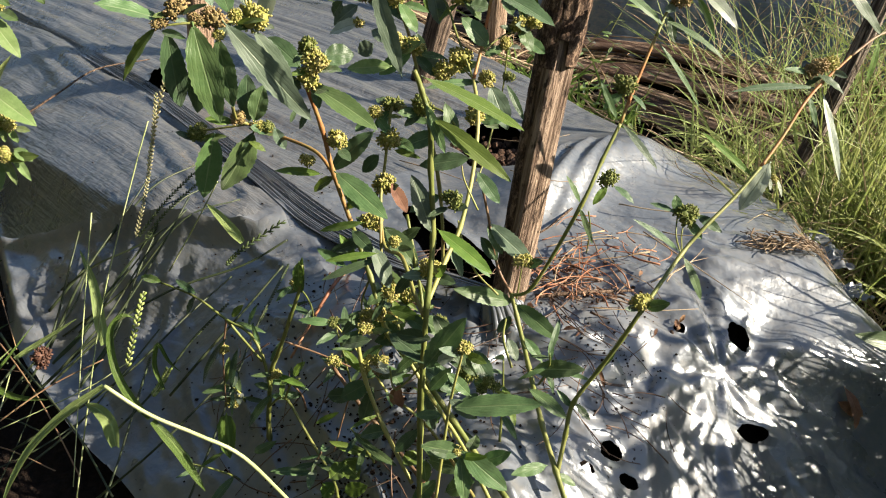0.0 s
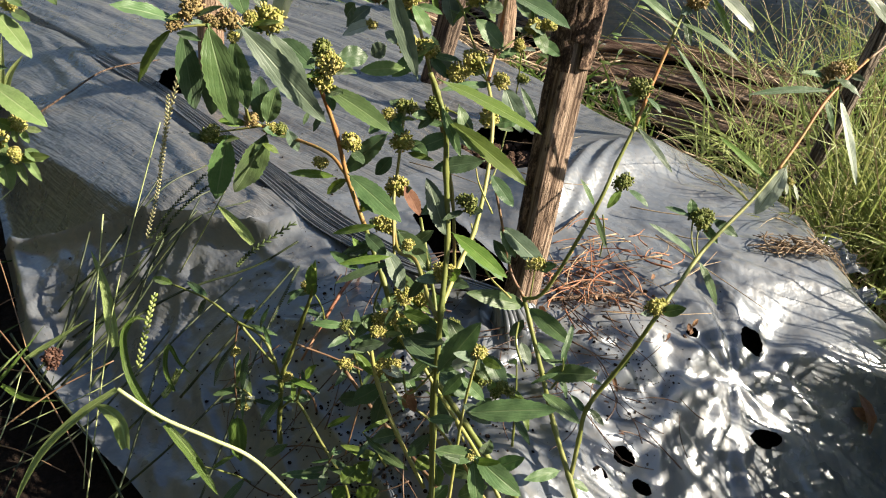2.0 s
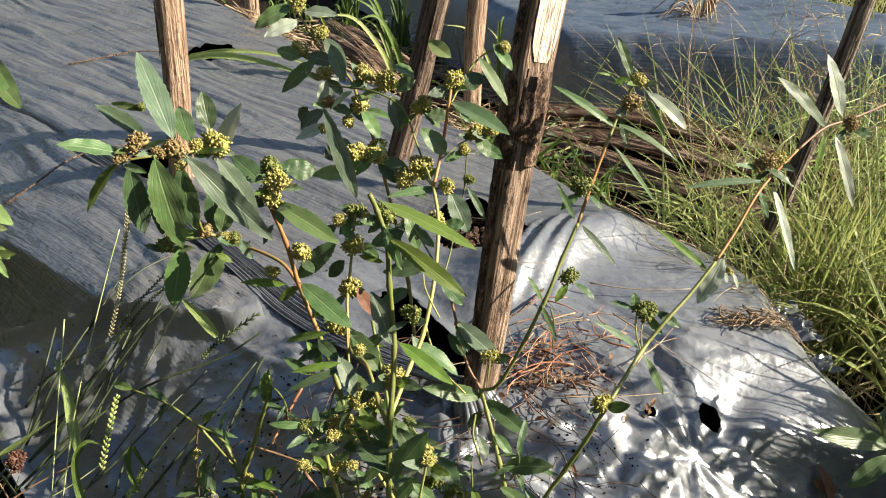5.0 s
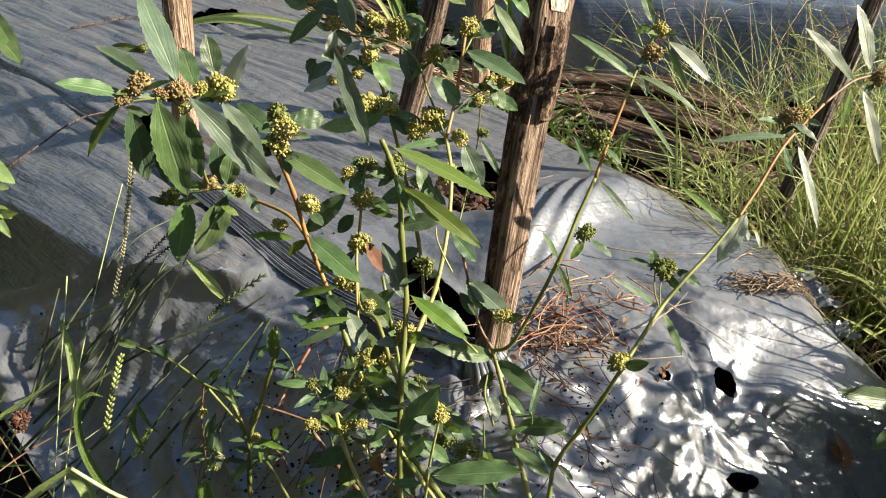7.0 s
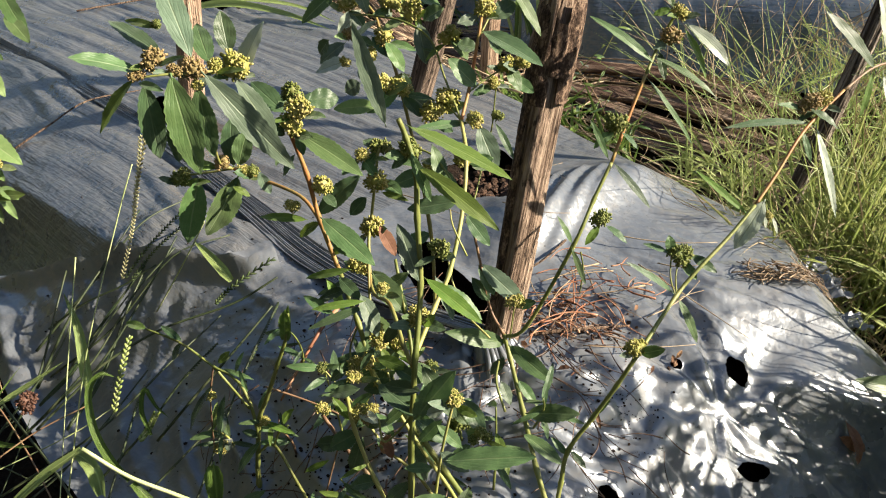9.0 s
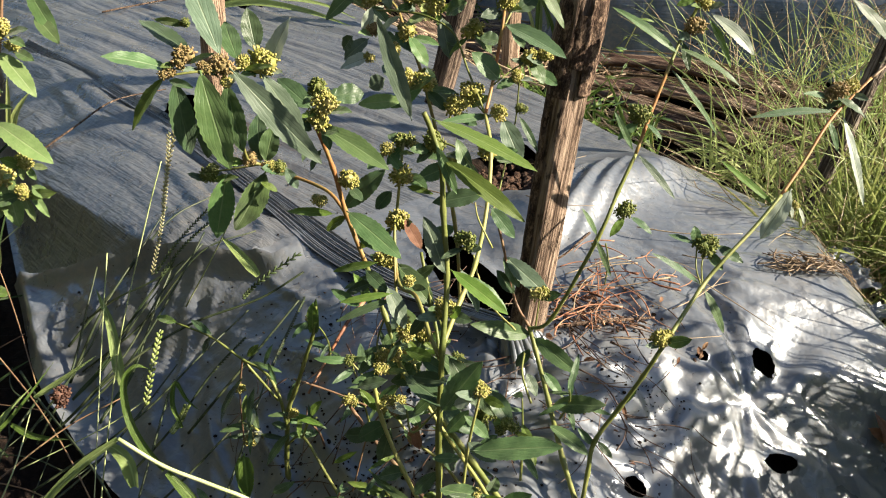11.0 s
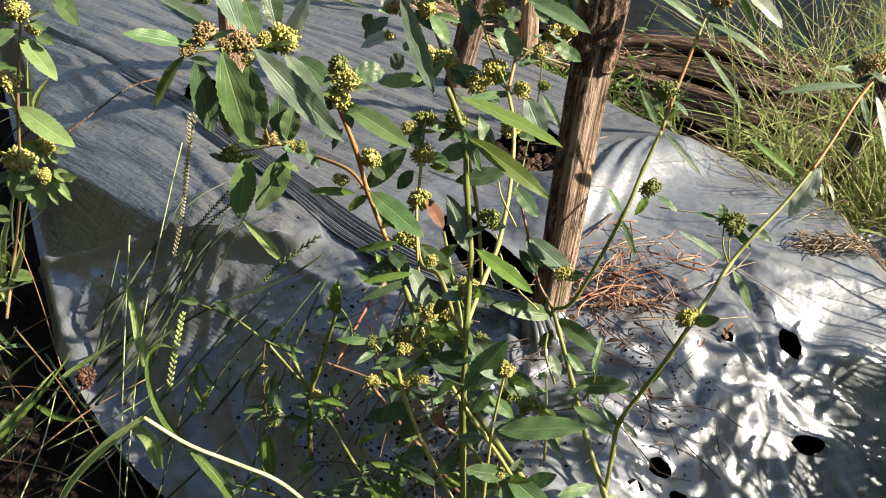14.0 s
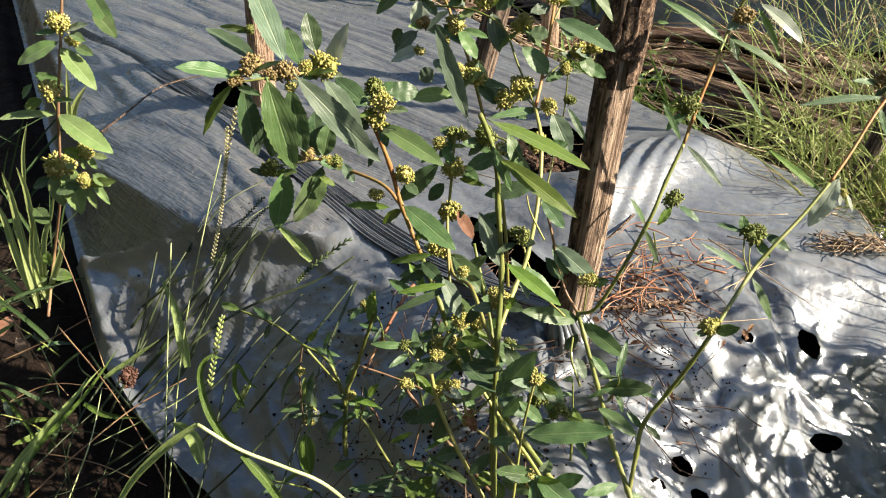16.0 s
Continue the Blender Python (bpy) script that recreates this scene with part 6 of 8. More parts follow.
leaf(spurge, (0.004, 0.390, 0.172), (-0.013, 0.385, 0.154), 0.0124, 0, 0.06)
leaf(spurge, (0.036, 0.385, 0.196), (0.057, 0.380, 0.213), 0.0118, 0, 0.06)
leaf(spurge, (0.001, 0.400, 0.252), (0.016, 0.395, 0.277), 0.0091, 0, 0.06)
leaf(spurge, (-0.044, 0.440, 0.214), (-0.054, 0.440, 0.178), 0.0130, 3, 0.06)
leaf(spurge, (-0.029, 0.430, 0.240), (-0.046, 0.440, 0.242), 0.0091, 4, 0.05)
leaf(spurge, (-0.053, 0.455, 0.229), (-0.034, 0.450, 0.250), 0.0085, 0, 0.06)
leaf(spurge, (-0.066, 0.460, 0.236), (-0.053, 0.455, 0.218), 0.0078, 2, 0.06)
leaf(spurge, (-0.024, 0.420, 0.233), (-0.020, 0.415, 0.220), 0.0081, 5, 0.1)
leaf(spurge, (-0.004, 0.405, 0.283), (-0.023, 0.410, 0.258), 0.0084, 0, 0.06)
leaf(spurge, (0.028, 0.390, 0.257), (0.013, 0.390, 0.277), 0.0090, 0, 0.06)
leaf(spurge, (-0.036, 0.455, 0.271), (-0.023, 0.447, 0.276), 0.0063, 0, 0.1)
flower_head(spurge, (-0.038, 0.455, 0.275), 0.0066, 0)
leaf(spurge, (-0.022, 0.470, 0.322), (-0.012, 0.462, 0.326), 0.0057, 3, 0.1)
flower_head(spurge, (-0.024, 0.470, 0.327), 0.0064, 0)
leaf(spurge, (-0.037, 0.450, 0.229), (-0.048, 0.442, 0.224), 0.0070, 3, 0.1)
leaf(spurge, (-0.033, 0.450, 0.229), (-0.021, 0.442, 0.214), 0.0096, 0, 0.1)
flower_head(spurge, (-0.035, 0.450, 0.234), 0.0059, 0)
leaf(spurge, (0.045, 0.400, 0.252), (0.063, 0.392, 0.246), 0.0047, 2, 0.1)
flower_head(spurge, (0.043, 0.400, 0.257), 0.0069, 2)
leaf(spurge, (0.034, 0.400, 0.248), (0.020, 0.392, 0.243), 0.0079, 0, 0.1)
flower_head(spurge, (0.036, 0.400, 0.252), 0.0054, 2)
leaf(spurge, (-0.047, 0.500, 0.351), (-0.061, 0.500, 0.337), 0.0099, 2, 0.08)
leaf(spurge, (-0.054, 0.490, 0.313), (-0.071, 0.490, 0.306), 0.0092, 3, 0.06)
leaf(spurge, (-0.025, 0.490, 0.312), (-0.007, 0.490, 0.327), 0.0099, 0, 0.06)
leaf(spurge, (-0.031, 0.540, 0.336), (-0.019, 0.530, 0.316), 0.0114, 5, 0.1)
leaf(spurge, (-0.041, 0.550, 0.356), (-0.054, 0.550, 0.341), 0.0115, 3, 0.06)
leaf(spurge, (-0.028, 0.560, 0.365), (-0.013, 0.550, 0.357), 0.0114, 0, 0.06)
leaf(spurge, (0.019, 0.540, 0.386), (0.002, 0.550, 0.386), 0.0093, 3, 0.06)
leaf(spurge, (0.038, 0.540, 0.388), (0.055, 0.540, 0.392), 0.0109, 0, 0.06)
leaf(spurge, (0.035, 0.520, 0.356), (0.052, 0.520, 0.330), 0.0119, 3, 0.06)
leaf(spurge, (0.025, 0.610, 0.460), (0.038, 0.600, 0.445), 0.0113, 6, 0.05)
leaf(spurge, (0.014, 0.610, 0.447), (0.001, 0.620, 0.453), 0.0106, 6, 0.05)
leaf(spurge, (-0.033, 0.600, 0.429), (-0.047, 0.610, 0.435), 0.0116, 1, 0.05)
leaf(spurge, (-0.022, 0.640, 0.466), (-0.033, 0.650, 0.486), 0.0118, 1, 0.05)
leaf(spurge, (-0.078, 0.710, 0.477), (-0.053, 0.700, 0.472), 0.0147, 1, 0.06)
leaf(spurge, (-0.086, 0.710, 0.475), (-0.105, 0.710, 0.483), 0.0148, 6, 0.06)
leaf(spurge, (0.020, 0.580, 0.412), (0.037, 0.575, 0.420), 0.0112, 0, 0.05)
leaf(spurge, (-0.011, 0.585, 0.422), (0.002, 0.580, 0.408), 0.0105, 3, 0.05)
leaf(spurge, (0.072, 0.590, 0.434), (0.087, 0.585, 0.424), 0.0104, 0, 0.06)
leaf(spurge, (0.062, 0.600, 0.449), (0.054, 0.610, 0.459), 0.0113, 0, 0.05)
leaf(spurge, (-0.045, 0.520, 0.307), (-0.059, 0.530, 0.312), 0.0097, 0, 0.05)
leaf(spurge, (-0.006, 0.550, 0.393), (-0.020, 0.550, 0.380), 0.0094, 3, 0.05)
leaf(spurge, (0.048, 0.620, 0.496), (0.031, 0.630, 0.507), 0.0129, 7, 0.06)
leaf(spurge, (0.082, 0.620, 0.505), (0.096, 0.610, 0.487), 0.0111, 6, 0.06)
leaf(spurge_b, (0.054, 0.555, 0.255), (0.040, 0.560, 0.275), 0.0115, 3, 0.08)
leaf(spurge_b, (0.077, 0.510, 0.206), (0.091, 0.500, 0.190), 0.0094, 0, 0.06)
leaf(spurge_b, (0.066, 0.530, 0.214), (0.055, 0.530, 0.196), 0.0097, 3, 0.06)
leaf(spurge_b, (0.104, 0.425, 0.212), (0.093, 0.430, 0.224), 0.0058, 0, 0.05)
leaf(spurge_b, (0.094, 0.402, 0.165), (0.109, 0.400, 0.155), 0.0076, 0, 0.05)

furrow_grass = thing("grass_plant", "broad yellow-green grass tuft in the dark furrow", "grass", "", (-0.649, 0.830, 0.022))
blade(furrow_grass, [(-0.649, 0.830, 0.022), (-0.661, 0.870, 0.096), (-0.655, 0.880, 0.172), (-0.654, 0.880, 0.211)], 0.0122, 4)
blade(furrow_grass, [(-0.651, 0.848, 0.023), (-0.641, 0.870, 0.105), (-0.631, 0.880, 0.180), (-0.631, 0.880, 0.218)], 0.0106, 4)
blade(furrow_grass, [(-0.653, 0.860, 0.024), (-0.625, 0.865, 0.108), (-0.603, 0.870, 0.149), (-0.582, 0.870, 0.192)], 0.0091, 4)
blade(furrow_grass, [(-0.653, 0.836, 0.023), (-0.677, 0.870, 0.087), (-0.679, 0.880, 0.146), (-0.692, 0.880, 0.182)], 0.0116, 4)
blade(furrow_grass, [(-0.645, 0.848, 0.023), (-0.605, 0.860, 0.091), (-0.593, 0.865, 0.125)], 0.0101, 4)
blade(furrow_grass, [(-0.657, 0.830, 0.022), (-0.706, 0.870, 0.038), (-0.735, 0.880, 0.062)], 0.0098, 4)
blade(furrow_grass, [(-0.634, 0.835, 0.023), (-0.652, 0.860, 0.074), (-0.637, 0.870, 0.128), (-0.613, 0.870, 0.167)], 0.0085, 4)
blade(furrow_grass, [(-0.645, 0.900, 0.178), (-0.634, 0.910, 0.224), (-0.619, 0.920, 0.263)], 0.0060, 4)
blade(furrow_grass, [(-0.538, 0.880, 0.259), (-0.527, 0.890, 0.293), (-0.508, 0.900, 0.318)], 0.0099, 4)
blade(furrow_grass, [(-0.539, 0.880, 0.267), (-0.531, 0.890, 0.308), (-0.527, 0.900, 0.341)], 0.0063, 4)
blade(furrow_grass, [(-0.526, 0.500, 0.031), (-0.499, 0.530, 0.060), (-0.467, 0.570, 0.085), (-0.432, 0.610, 0.111)], 0.0084, 1)
blade(furrow_grass, [(-0.517, 0.500, 0.031), (-0.484, 0.540, 0.066), (-0.441, 0.580, 0.099), (-0.407, 0.620, 0.134)], 0.0054, 0)
blade(furrow_grass, [(-0.502, 0.500, 0.044), (-0.477, 0.550, 0.081), (-0.449, 0.570, 0.101)], 0.0059, 1)
blade(furrow_grass, [(-0.438, 0.570, 0.097), (-0.411, 0.560, 0.090), (-0.372, 0.550, 0.096)], 0.0064, 0)
blade(furrow_grass, [(-0.427, 0.600, 0.104), (-0.398, 0.610, 0.119), (-0.361, 0.620, 0.141)], 0.0060, 1)
blade(furrow_grass, [(-0.574, 0.620, 0.061), (-0.543, 0.600, 0.045), (-0.512, 0.570, 0.032)], 0.0057, 0)
stem(furrow_grass, [(-0.476, 0.480, 0.053), (-0.427, 0.520, 0.080), (-0.377, 0.560, 0.102), (-0.325, 0.580, 0.121)], 0.0014, 0.00098, 3)
stem(furrow_grass, [(-0.499, 0.660, 0.126), (-0.430, 0.600, 0.104), (-0.372, 0.540, 0.090), (-0.321, 0.480, 0.069)], 0.0014, 0.00098, 3)
stem(furrow_grass, [(-0.305, 0.600, 0.275), (-0.311, 0.550, 0.201), (-0.316, 0.460, 0.079)], 0.001, 0.0007, 4)
stem(furrow_grass, [(-0.595, 0.850, 0.126), (-0.546, 0.780, 0.083), (-0.466, 0.660, 0.065)], 0.0012, 0.0008399999999999999, 3)
stem(furrow_grass, [(-0.609, 0.680, 0.058), (-0.547, 0.700, 0.076), (-0.500, 0.720, 0.093)], 0.0012, 0.0008399999999999999, 3)
stem(furrow_grass, [(-0.627, 0.750, 0.072), (-0.576, 0.700, 0.039), (-0.524, 0.657, 0.023)], 0.0012, 0.0008399999999999999, 3)
stem(furrow_grass, [(-0.582, 0.720, 0.068), (-0.534, 0.660, 0.039), (-0.505, 0.602, 0.024)], 0.001, 0.0007, 5)
stem(furrow_grass, [(-0.582, 0.620, 0.043), (-0.524, 0.640, 0.058), (-0.438, 0.620, 0.068)], 0.001, 0.0007, 3)
stem(furrow_grass, [(-0.420, 0.470, 0.066), (-0.409, 0.520, 0.096), (-0.420, 0.580, 0.107)], 0.0011, 0.00077, 4)
stem(furrow_grass, [(-0.503, 0.550, 0.046), (-0.415, 0.520, 0.063), (-0.349, 0.490, 0.065)], 0.0011, 0.00077, 3)
flower_head(furrow_grass, (-0.397, 0.600, 0.108), 0.0132, 3)
leaf(furrow_grass, (-0.635, 0.855, 0.057), (-0.662, 0.850, 0.047), 0.0190, 2, 0.1)
leaf(furrow_grass, (-0.630, 0.855, 0.057), (-0.596, 0.850, 0.058), 0.0173, 2, 0.1)
leaf(furrow_grass, (-0.626, 0.855, 0.077), (-0.623, 0.860, 0.097), 0.0203, 2, 0.1)
leaf(furrow_grass, (-0.670, 0.800, 0.032), (-0.673, 0.763, 0.024), 0.0228, 5, 0.1)
leaf(furrow_grass, (-0.645, 0.762, 0.024), (-0.599, 0.718, 0.023), 0.0147, 5, 0.1)


def tall_tuft(label, at, seed, count, high, lean, kind):
    """Broad arching blades from one root."""
    rng = random.Random(seed)
    ob = thing("grass_plant", label, "grass", "", at)
    for _ in range(count):
        h, d = rng.uniform(*high), Vector((lean[0] + rng.uniform(-0.45, 0.45), lean[1] + rng.uniform(-0.3, 0.3), 0))
        p = Vector(at) + Vector((rng.uniform(-0.03, 0.03), rng.uniform(-0.03, 0.03), -0.01))
        blade(ob, [p, p + d * h * 0.2 + Vector((0, 0, h * 0.45)), p + d * h * 0.55 + Vector((0, 0, h * 0.82)), p + d * h + Vector((0, 0, h * rng.uniform(0.75, 1.05)))], rng.uniform(0.007, 0.014), rng.choice(kind))


tall_tuft("broad bright green grass tuft beside the leaning stake", (-0.06, 2.05, 0.025), 61, 5, (0.20, 0.34), (-0.40, 0), (4, 0, 0))
tall_tuft("broad green grass tuft behind dry sheaths", (-0.24, 2.62, 0.040), 62, 13, (0.10, 0.24), (0.05, 0), (0, 5, 0, 5))
tall_tuft("broad green grass tuft behind dry sheaths", (-0.08, 2.45, 0.030), 63, 11, (0.10, 0.22), (0, 0), (0, 5, 0, 5))
tall_tuft("green grass tuft between two stakes in the furrow", (0.215, 1.95, 0.030), 64, 7, (0.14, 0.27), (-0.15, 0), (4, 0))
stem(spurge, [(-0.052, 0.440, 0.260), (-0.048, 0.435, 0.229), (-0.034, 0.420, 0.192), (-0.014, 0.400, 0.157)], 0.0022, 0.0024, 2)
stem(spurge, [(-0.017, 0.500, 0.332), (-0.010, 0.475, 0.303), (-0.005, 0.450, 0.280), (-0.008, 0.425, 0.224), (-0.009, 0.397, 0.161)], 0.0018, 0.002, 0)
stem(spurge, [(-0.039, 0.520, 0.325), (-0.036, 0.490, 0.292), (-0.025, 0.460, 0.266), (-0.021, 0.450, 0.258)], 0.0016, 0.0014, 1)
stem(spurge, [(0.052, 0.500, 0.259), (0.035, 0.520, 0.267), (0.025, 0.540, 0.281), (0.021, 0.550, 0.297)], 0.0013, 0.001, 2)
leaf(spurge, (-0.036, 0.490, 0.292), (-0.017, 0.470, 0.269), 0.0131, 6, 0.1)
leaf(spurge, (-0.017, 0.470, 0.275), (-0.032, 0.460, 0.243), 0.0148, 3, 0.08)
leaf(spurge, (-0.006, 0.450, 0.275), (0.009, 0.440, 0.267), 0.0167, 0, 0.08)
leaf(spurge, (-0.015, 0.450, 0.258), (-0.041, 0.450, 0.253), 0.0128, 3, 0.06)
leaf(spurge, (-0.046, 0.435, 0.226), (-0.067, 0.435, 0.211), 0.0157, 3, 0.06)
leaf(spurge, (-0.033, 0.420, 0.192), (-0.053, 0.420, 0.186), 0.0131, 0, 0.06)
leaf(spurge, (-0.008, 0.425, 0.224), (0.009, 0.420, 0.211), 0.0102, 0, 0.06)
leaf(spurge, (-0.007, 0.430, 0.248), (0.018, 0.420, 0.229), 0.0150, 3, 0.06)
leaf(spurge, (0.011, 0.530, 0.289), (0.047, 0.520, 0.261), 0.0148, 0, 0.1)
leaf(spurge, (0.011, 0.530, 0.295), (0.024, 0.520, 0.261), 0.0120, 1, 0.08)
leaf(spurge, (-0.003, 0.410, 0.181), (0.017, 0.405, 0.181), 0.0129, 6, 0.06)
leaf(spurge, (-0.001, 0.410, 0.171), (0.029, 0.394, 0.178), 0.0146, 6, 0.06)
leaf(spurge, (-0.005, 0.410, 0.171), (-0.003, 0.397, 0.161), 0.0122, 6, 0.06)
leaf(spurge, (-0.009, 0.410, 0.178), (-0.020, 0.400, 0.177), 0.0130, 2, 0.06)
leaf(spurge, (-0.022, 0.430, 0.228), (-0.028, 0.430, 0.209), 0.0103, 5, 0.12)
leaf(spurge, (-0.068, 0.430, 0.147), (-0.057, 0.420, 0.138), 0.0185, 2, 0.06)
leaf(spurge, (-0.068, 0.430, 0.143), (-0.080, 0.420, 0.138), 0.0157, 2, 0.06)
leaf(spurge, (-0.036, 0.520, 0.309), (-0.018, 0.500, 0.295), 0.0133, 3, 0.08)
leaf(spurge, (-0.052, 0.530, 0.291), (-0.086, 0.530, 0.272), 0.0084, 3, 0.06)
leaf(spurge, (-0.054, 0.530, 0.294), (-0.083, 0.530, 0.280), 0.0065, 3, 0.06)
leaf(spurge, (-0.049, 0.460, 0.264), (-0.059, 0.452, 0.272), 0.0102, 0, 0.1)
flower_head(spurge, (-0.047, 0.460, 0.270), 0.0077, 0)
leaf(spurge, (-0.041, 0.440, 0.232), (-0.030, 0.432, 0.233), 0.0066, 0, 0.1)
flower_head(spurge, (-0.043, 0.440, 0.239), 0.0086, 0)
leaf(spurge, (-0.016, 0.465, 0.279), (-0.037, 0.457, 0.268), 0.0073, 1, 0.1)
leaf(spurge, (-0.012, 0.465, 0.279), (0.003, 0.457, 0.291), 0.0084, 6, 0.1)
flower_head(spurge, (-0.014, 0.465, 0.284), 0.0076, 0)
leaf(spurge, (-0.003, 0.470, 0.298), (-0.012, 0.462, 0.309), 0.0082, 0, 0.1)
leaf(spurge, (0.002, 0.470, 0.298), (0.019, 0.462, 0.297), 0.0093, 3, 0.1)
flower_head(spurge, (-0.001, 0.470, 0.304), 0.0084, 0)
leaf(spurge, (-0.030, 0.460, 0.264), (-0.048, 0.452, 0.262), 0.0102, 6, 0.1)
leaf(spurge, (-0.026, 0.460, 0.264), (-0.016, 0.452, 0.270), 0.0090, 0, 0.1)
flower_head(spurge, (-0.027, 0.460, 0.269), 0.0069, 0)
leaf(spurge, (0.023, 0.430, 0.255), (0.033, 0.422, 0.245), 0.0091, 0, 0.1)
flower_head(spurge, (0.020, 0.430, 0.262), 0.0090, 0)
leaf(spurge, (-0.035, 0.435, 0.233), (-0.018, 0.427, 0.244), 0.0058, 1, 0.1)
flower_head(spurge, (-0.037, 0.435, 0.238), 0.0060, 1)
leaf(spurge, (0.026, 0.430, 0.231), (0.005, 0.422, 0.230), 0.0095, 2, 0.1)
leaf(spurge, (0.032, 0.430, 0.231), (0.047, 0.422, 0.238), 0.0097, 0, 0.1)
flower_head(spurge, (0.029, 0.430, 0.239), 0.0101, 2)


# ---- pleat of gathered film running down to the stake ----
def pleat():
    ob = thing("film_pleat", "gathered pleat of silver plastic film tied off beside the stake", "plastic pleat", at=bed_xy(0.40, -0.52))
    rng = random.Random(5)
    line = ((0.070, -2.0), (0.205, -1.36), (0.272, -0.93), (0.298, -0.74), (0.322, -0.60), (0.358, -0.485))
    for k in range(36):
        off = (k - 18) * 0.00095 - 0.006
        pts = []
        for i, (u, s) in enumerate(line):
            spread = (0.55, 0.7, 1.0, 1.25, 1.0, 0.62)[i]
            uu = u + off * spread + rng.uniform(-0.0008, 0.0008)
            pts.append(bed_xy(uu, s) + Vector((0, 0, film_top(uu, s) + 0.0018 + 0.0016 * math.cos(k * 1.3) + (0.010 if i > 3 else 0) + (0.012 if i == 5 else 0))) - ob.location)
        bm = bmesh.new()
        tube(bm, smooth_path(pts, 9), [0.0006, 0.0007, 0.0009, 0.0011], 5, 1.2)
        part("fold", bm, FILM_DARK if k % 6 == 2 or k > 33 else FILM, ob)
    for k in range(22):
        a = 2 * math.pi * k / 22
        top = bed_xy(0.360, -0.475) + Vector((0.013 * math.cos(a), 0.013 * math.sin(a), film_height(0.360, -0.475) + 0.030))
        mid = top + Vector((0.006 + 0.006 * math.cos(a), -0.010 + 0.008 * math.sin(a), -0.016 + rng.uniform(-0.004, 0.004)))
        low = mid + Vector((0.005 + 0.012 * math.cos(a), -0.010 + 0.012 * math.sin(a), -0.026))
        bm = bmesh.new()
        tube(bm, [p - ob.location for p in smooth_path([top, mid, low], 4)], [0.0022, 0.003, 0.0035], 5, 1.8)
        part("gathered_fold", bm, FILM, ob)


# near-black film for every sixth fold and the last two
FILM_DARK = plastic_film("film_dark_fold", (0.05, 0.05, 0.055), (0.09, 0.085, 0.08))
pleat()


# ---- dry litter ----
def scatter_twigs(name, label, count, area, mat, length, radius, seed, lift=0.006, curve=0.25, direction=None):
    """Loose stalks lying over the film in one heap; area gives a place for a random number source."""
    rng = random.Random(seed)
    bm = bmesh.new()
    for _ in range(count):
        u, s = area(rng)
        a = rng.uniform(0, 6.283) if direction is None else rng.gauss(*direction)
        n = rng.uniform(*length)
        d = Vector((math.cos(a), math.sin(a), 0))
        side = Vector((-d.y, d.x, 0))
        bend = rng.uniform(-curve, curve) * n
        h = rng.uniform(0.0, lift)
        pts = []
        for k in range(4):
            t = k / 3
            p = bed_xy(u, s) + d * (n * (t - 0.5)) + side * (bend * 4 * t * (1 - t))
            uu, sv = p.x * 0.853 + p.y * 0.522, p.x * 0.522 - p.y * 0.853
            p.z = max(film_top(uu, sv), 0) + 0.0015 + h + 0.35 * lift * math.sin(3.1 * t)
            pts.append(p)
        low = [p.z for p in pts]
        rise = max(low[k] - (low[0] + (low[3] - low[0]) * k / 3) for k in range(4))
        for k in range(4):
            pts[k].z = low[0] + (low[3] - low[0]) * k / 3 + rise * 0.8
        tube(bm, smooth_path(pts, 3), [rng.uniform(*radius), radius[0] * 0.7], 5)
    return tagged(part(name, bm, mat), label, "plant litter", kind="stuff")


NEEDLE = stalk_mat("needle_red", (0.13, 0.045, 0.024), (0.34, 0.145, 0.075), (0.52, 0.31, 0.19))
DARK_ROOT = stalk_mat("dark_root", (0.03, 0.018, 0.012), (0.09, 0.05, 0.032), (0.20, 0.13, 0.085))
DARK_STRAW = stalk_mat("dark_straw", (0.09, 0.055, 0.032), (0.22, 0.15, 0.09), (0.42, 0.32, 0.20))
STRAW = stalk_mat("straw", (0.18, 0.12, 0.07), (0.32, 0.23, 0.14), (0.48, 0.38, 0.25))
scatter_twigs("dry_needles", "reddish-brown dry stalks heaped on the film by the stake", 60, lambda r: (r.gauss(0.468, 0.045), r.gauss(-0.488, 0.035)), NEEDLE, (0.014, 0.065), (0.0005, 0.0013), 3, 0.012, 0.22)
scatter_twigs("dry_straw", "pale tan straws crossing over the heap by the stake", 16, lambda r: (r.gauss(0.475, 0.045), r.gauss(-0.485, 0.035)), STRAW, (0.03, 0.09), (0.0005, 0.0011), 44, 0.018, 0.12)
scatter_twigs("dry_needles", "dark brown dry stalks under the heap by the stake", 46, lambda r: (r.gauss(0.435, 0.035), r.gauss(-0.455, 0.035)), DARK_ROOT, (0.010, 0.055), (0.0005, 0.0016), 43, 0.006, 0.10)


def shoulder_line(r):
    t = 0.75 * r.random()
    return 0.69 + 0.085 * t + r.gauss(0, 0.006), -0.446 + 0.052 * t + r.gauss(0, 0.006)


scatter_twigs("dry_straw", "dry straw lying along the bed shoulder", 90, shoulder_line, DARK_STRAW, (0.012, 0.055), (0.0004, 0.0010), 4, 0.008, 0.3, (0.0, 0.7))
scatter_twigs("dry_straw", "thin dry stalks strewn over the film", 16, lambda r: (r.uniform(0.42, 0.85), r.uniform(-0.85, -0.40)), STRAW, (0.03, 0.14), (0.0005, 0.0010), 6, 0.010, 0.15, (-0.4, 0.6))
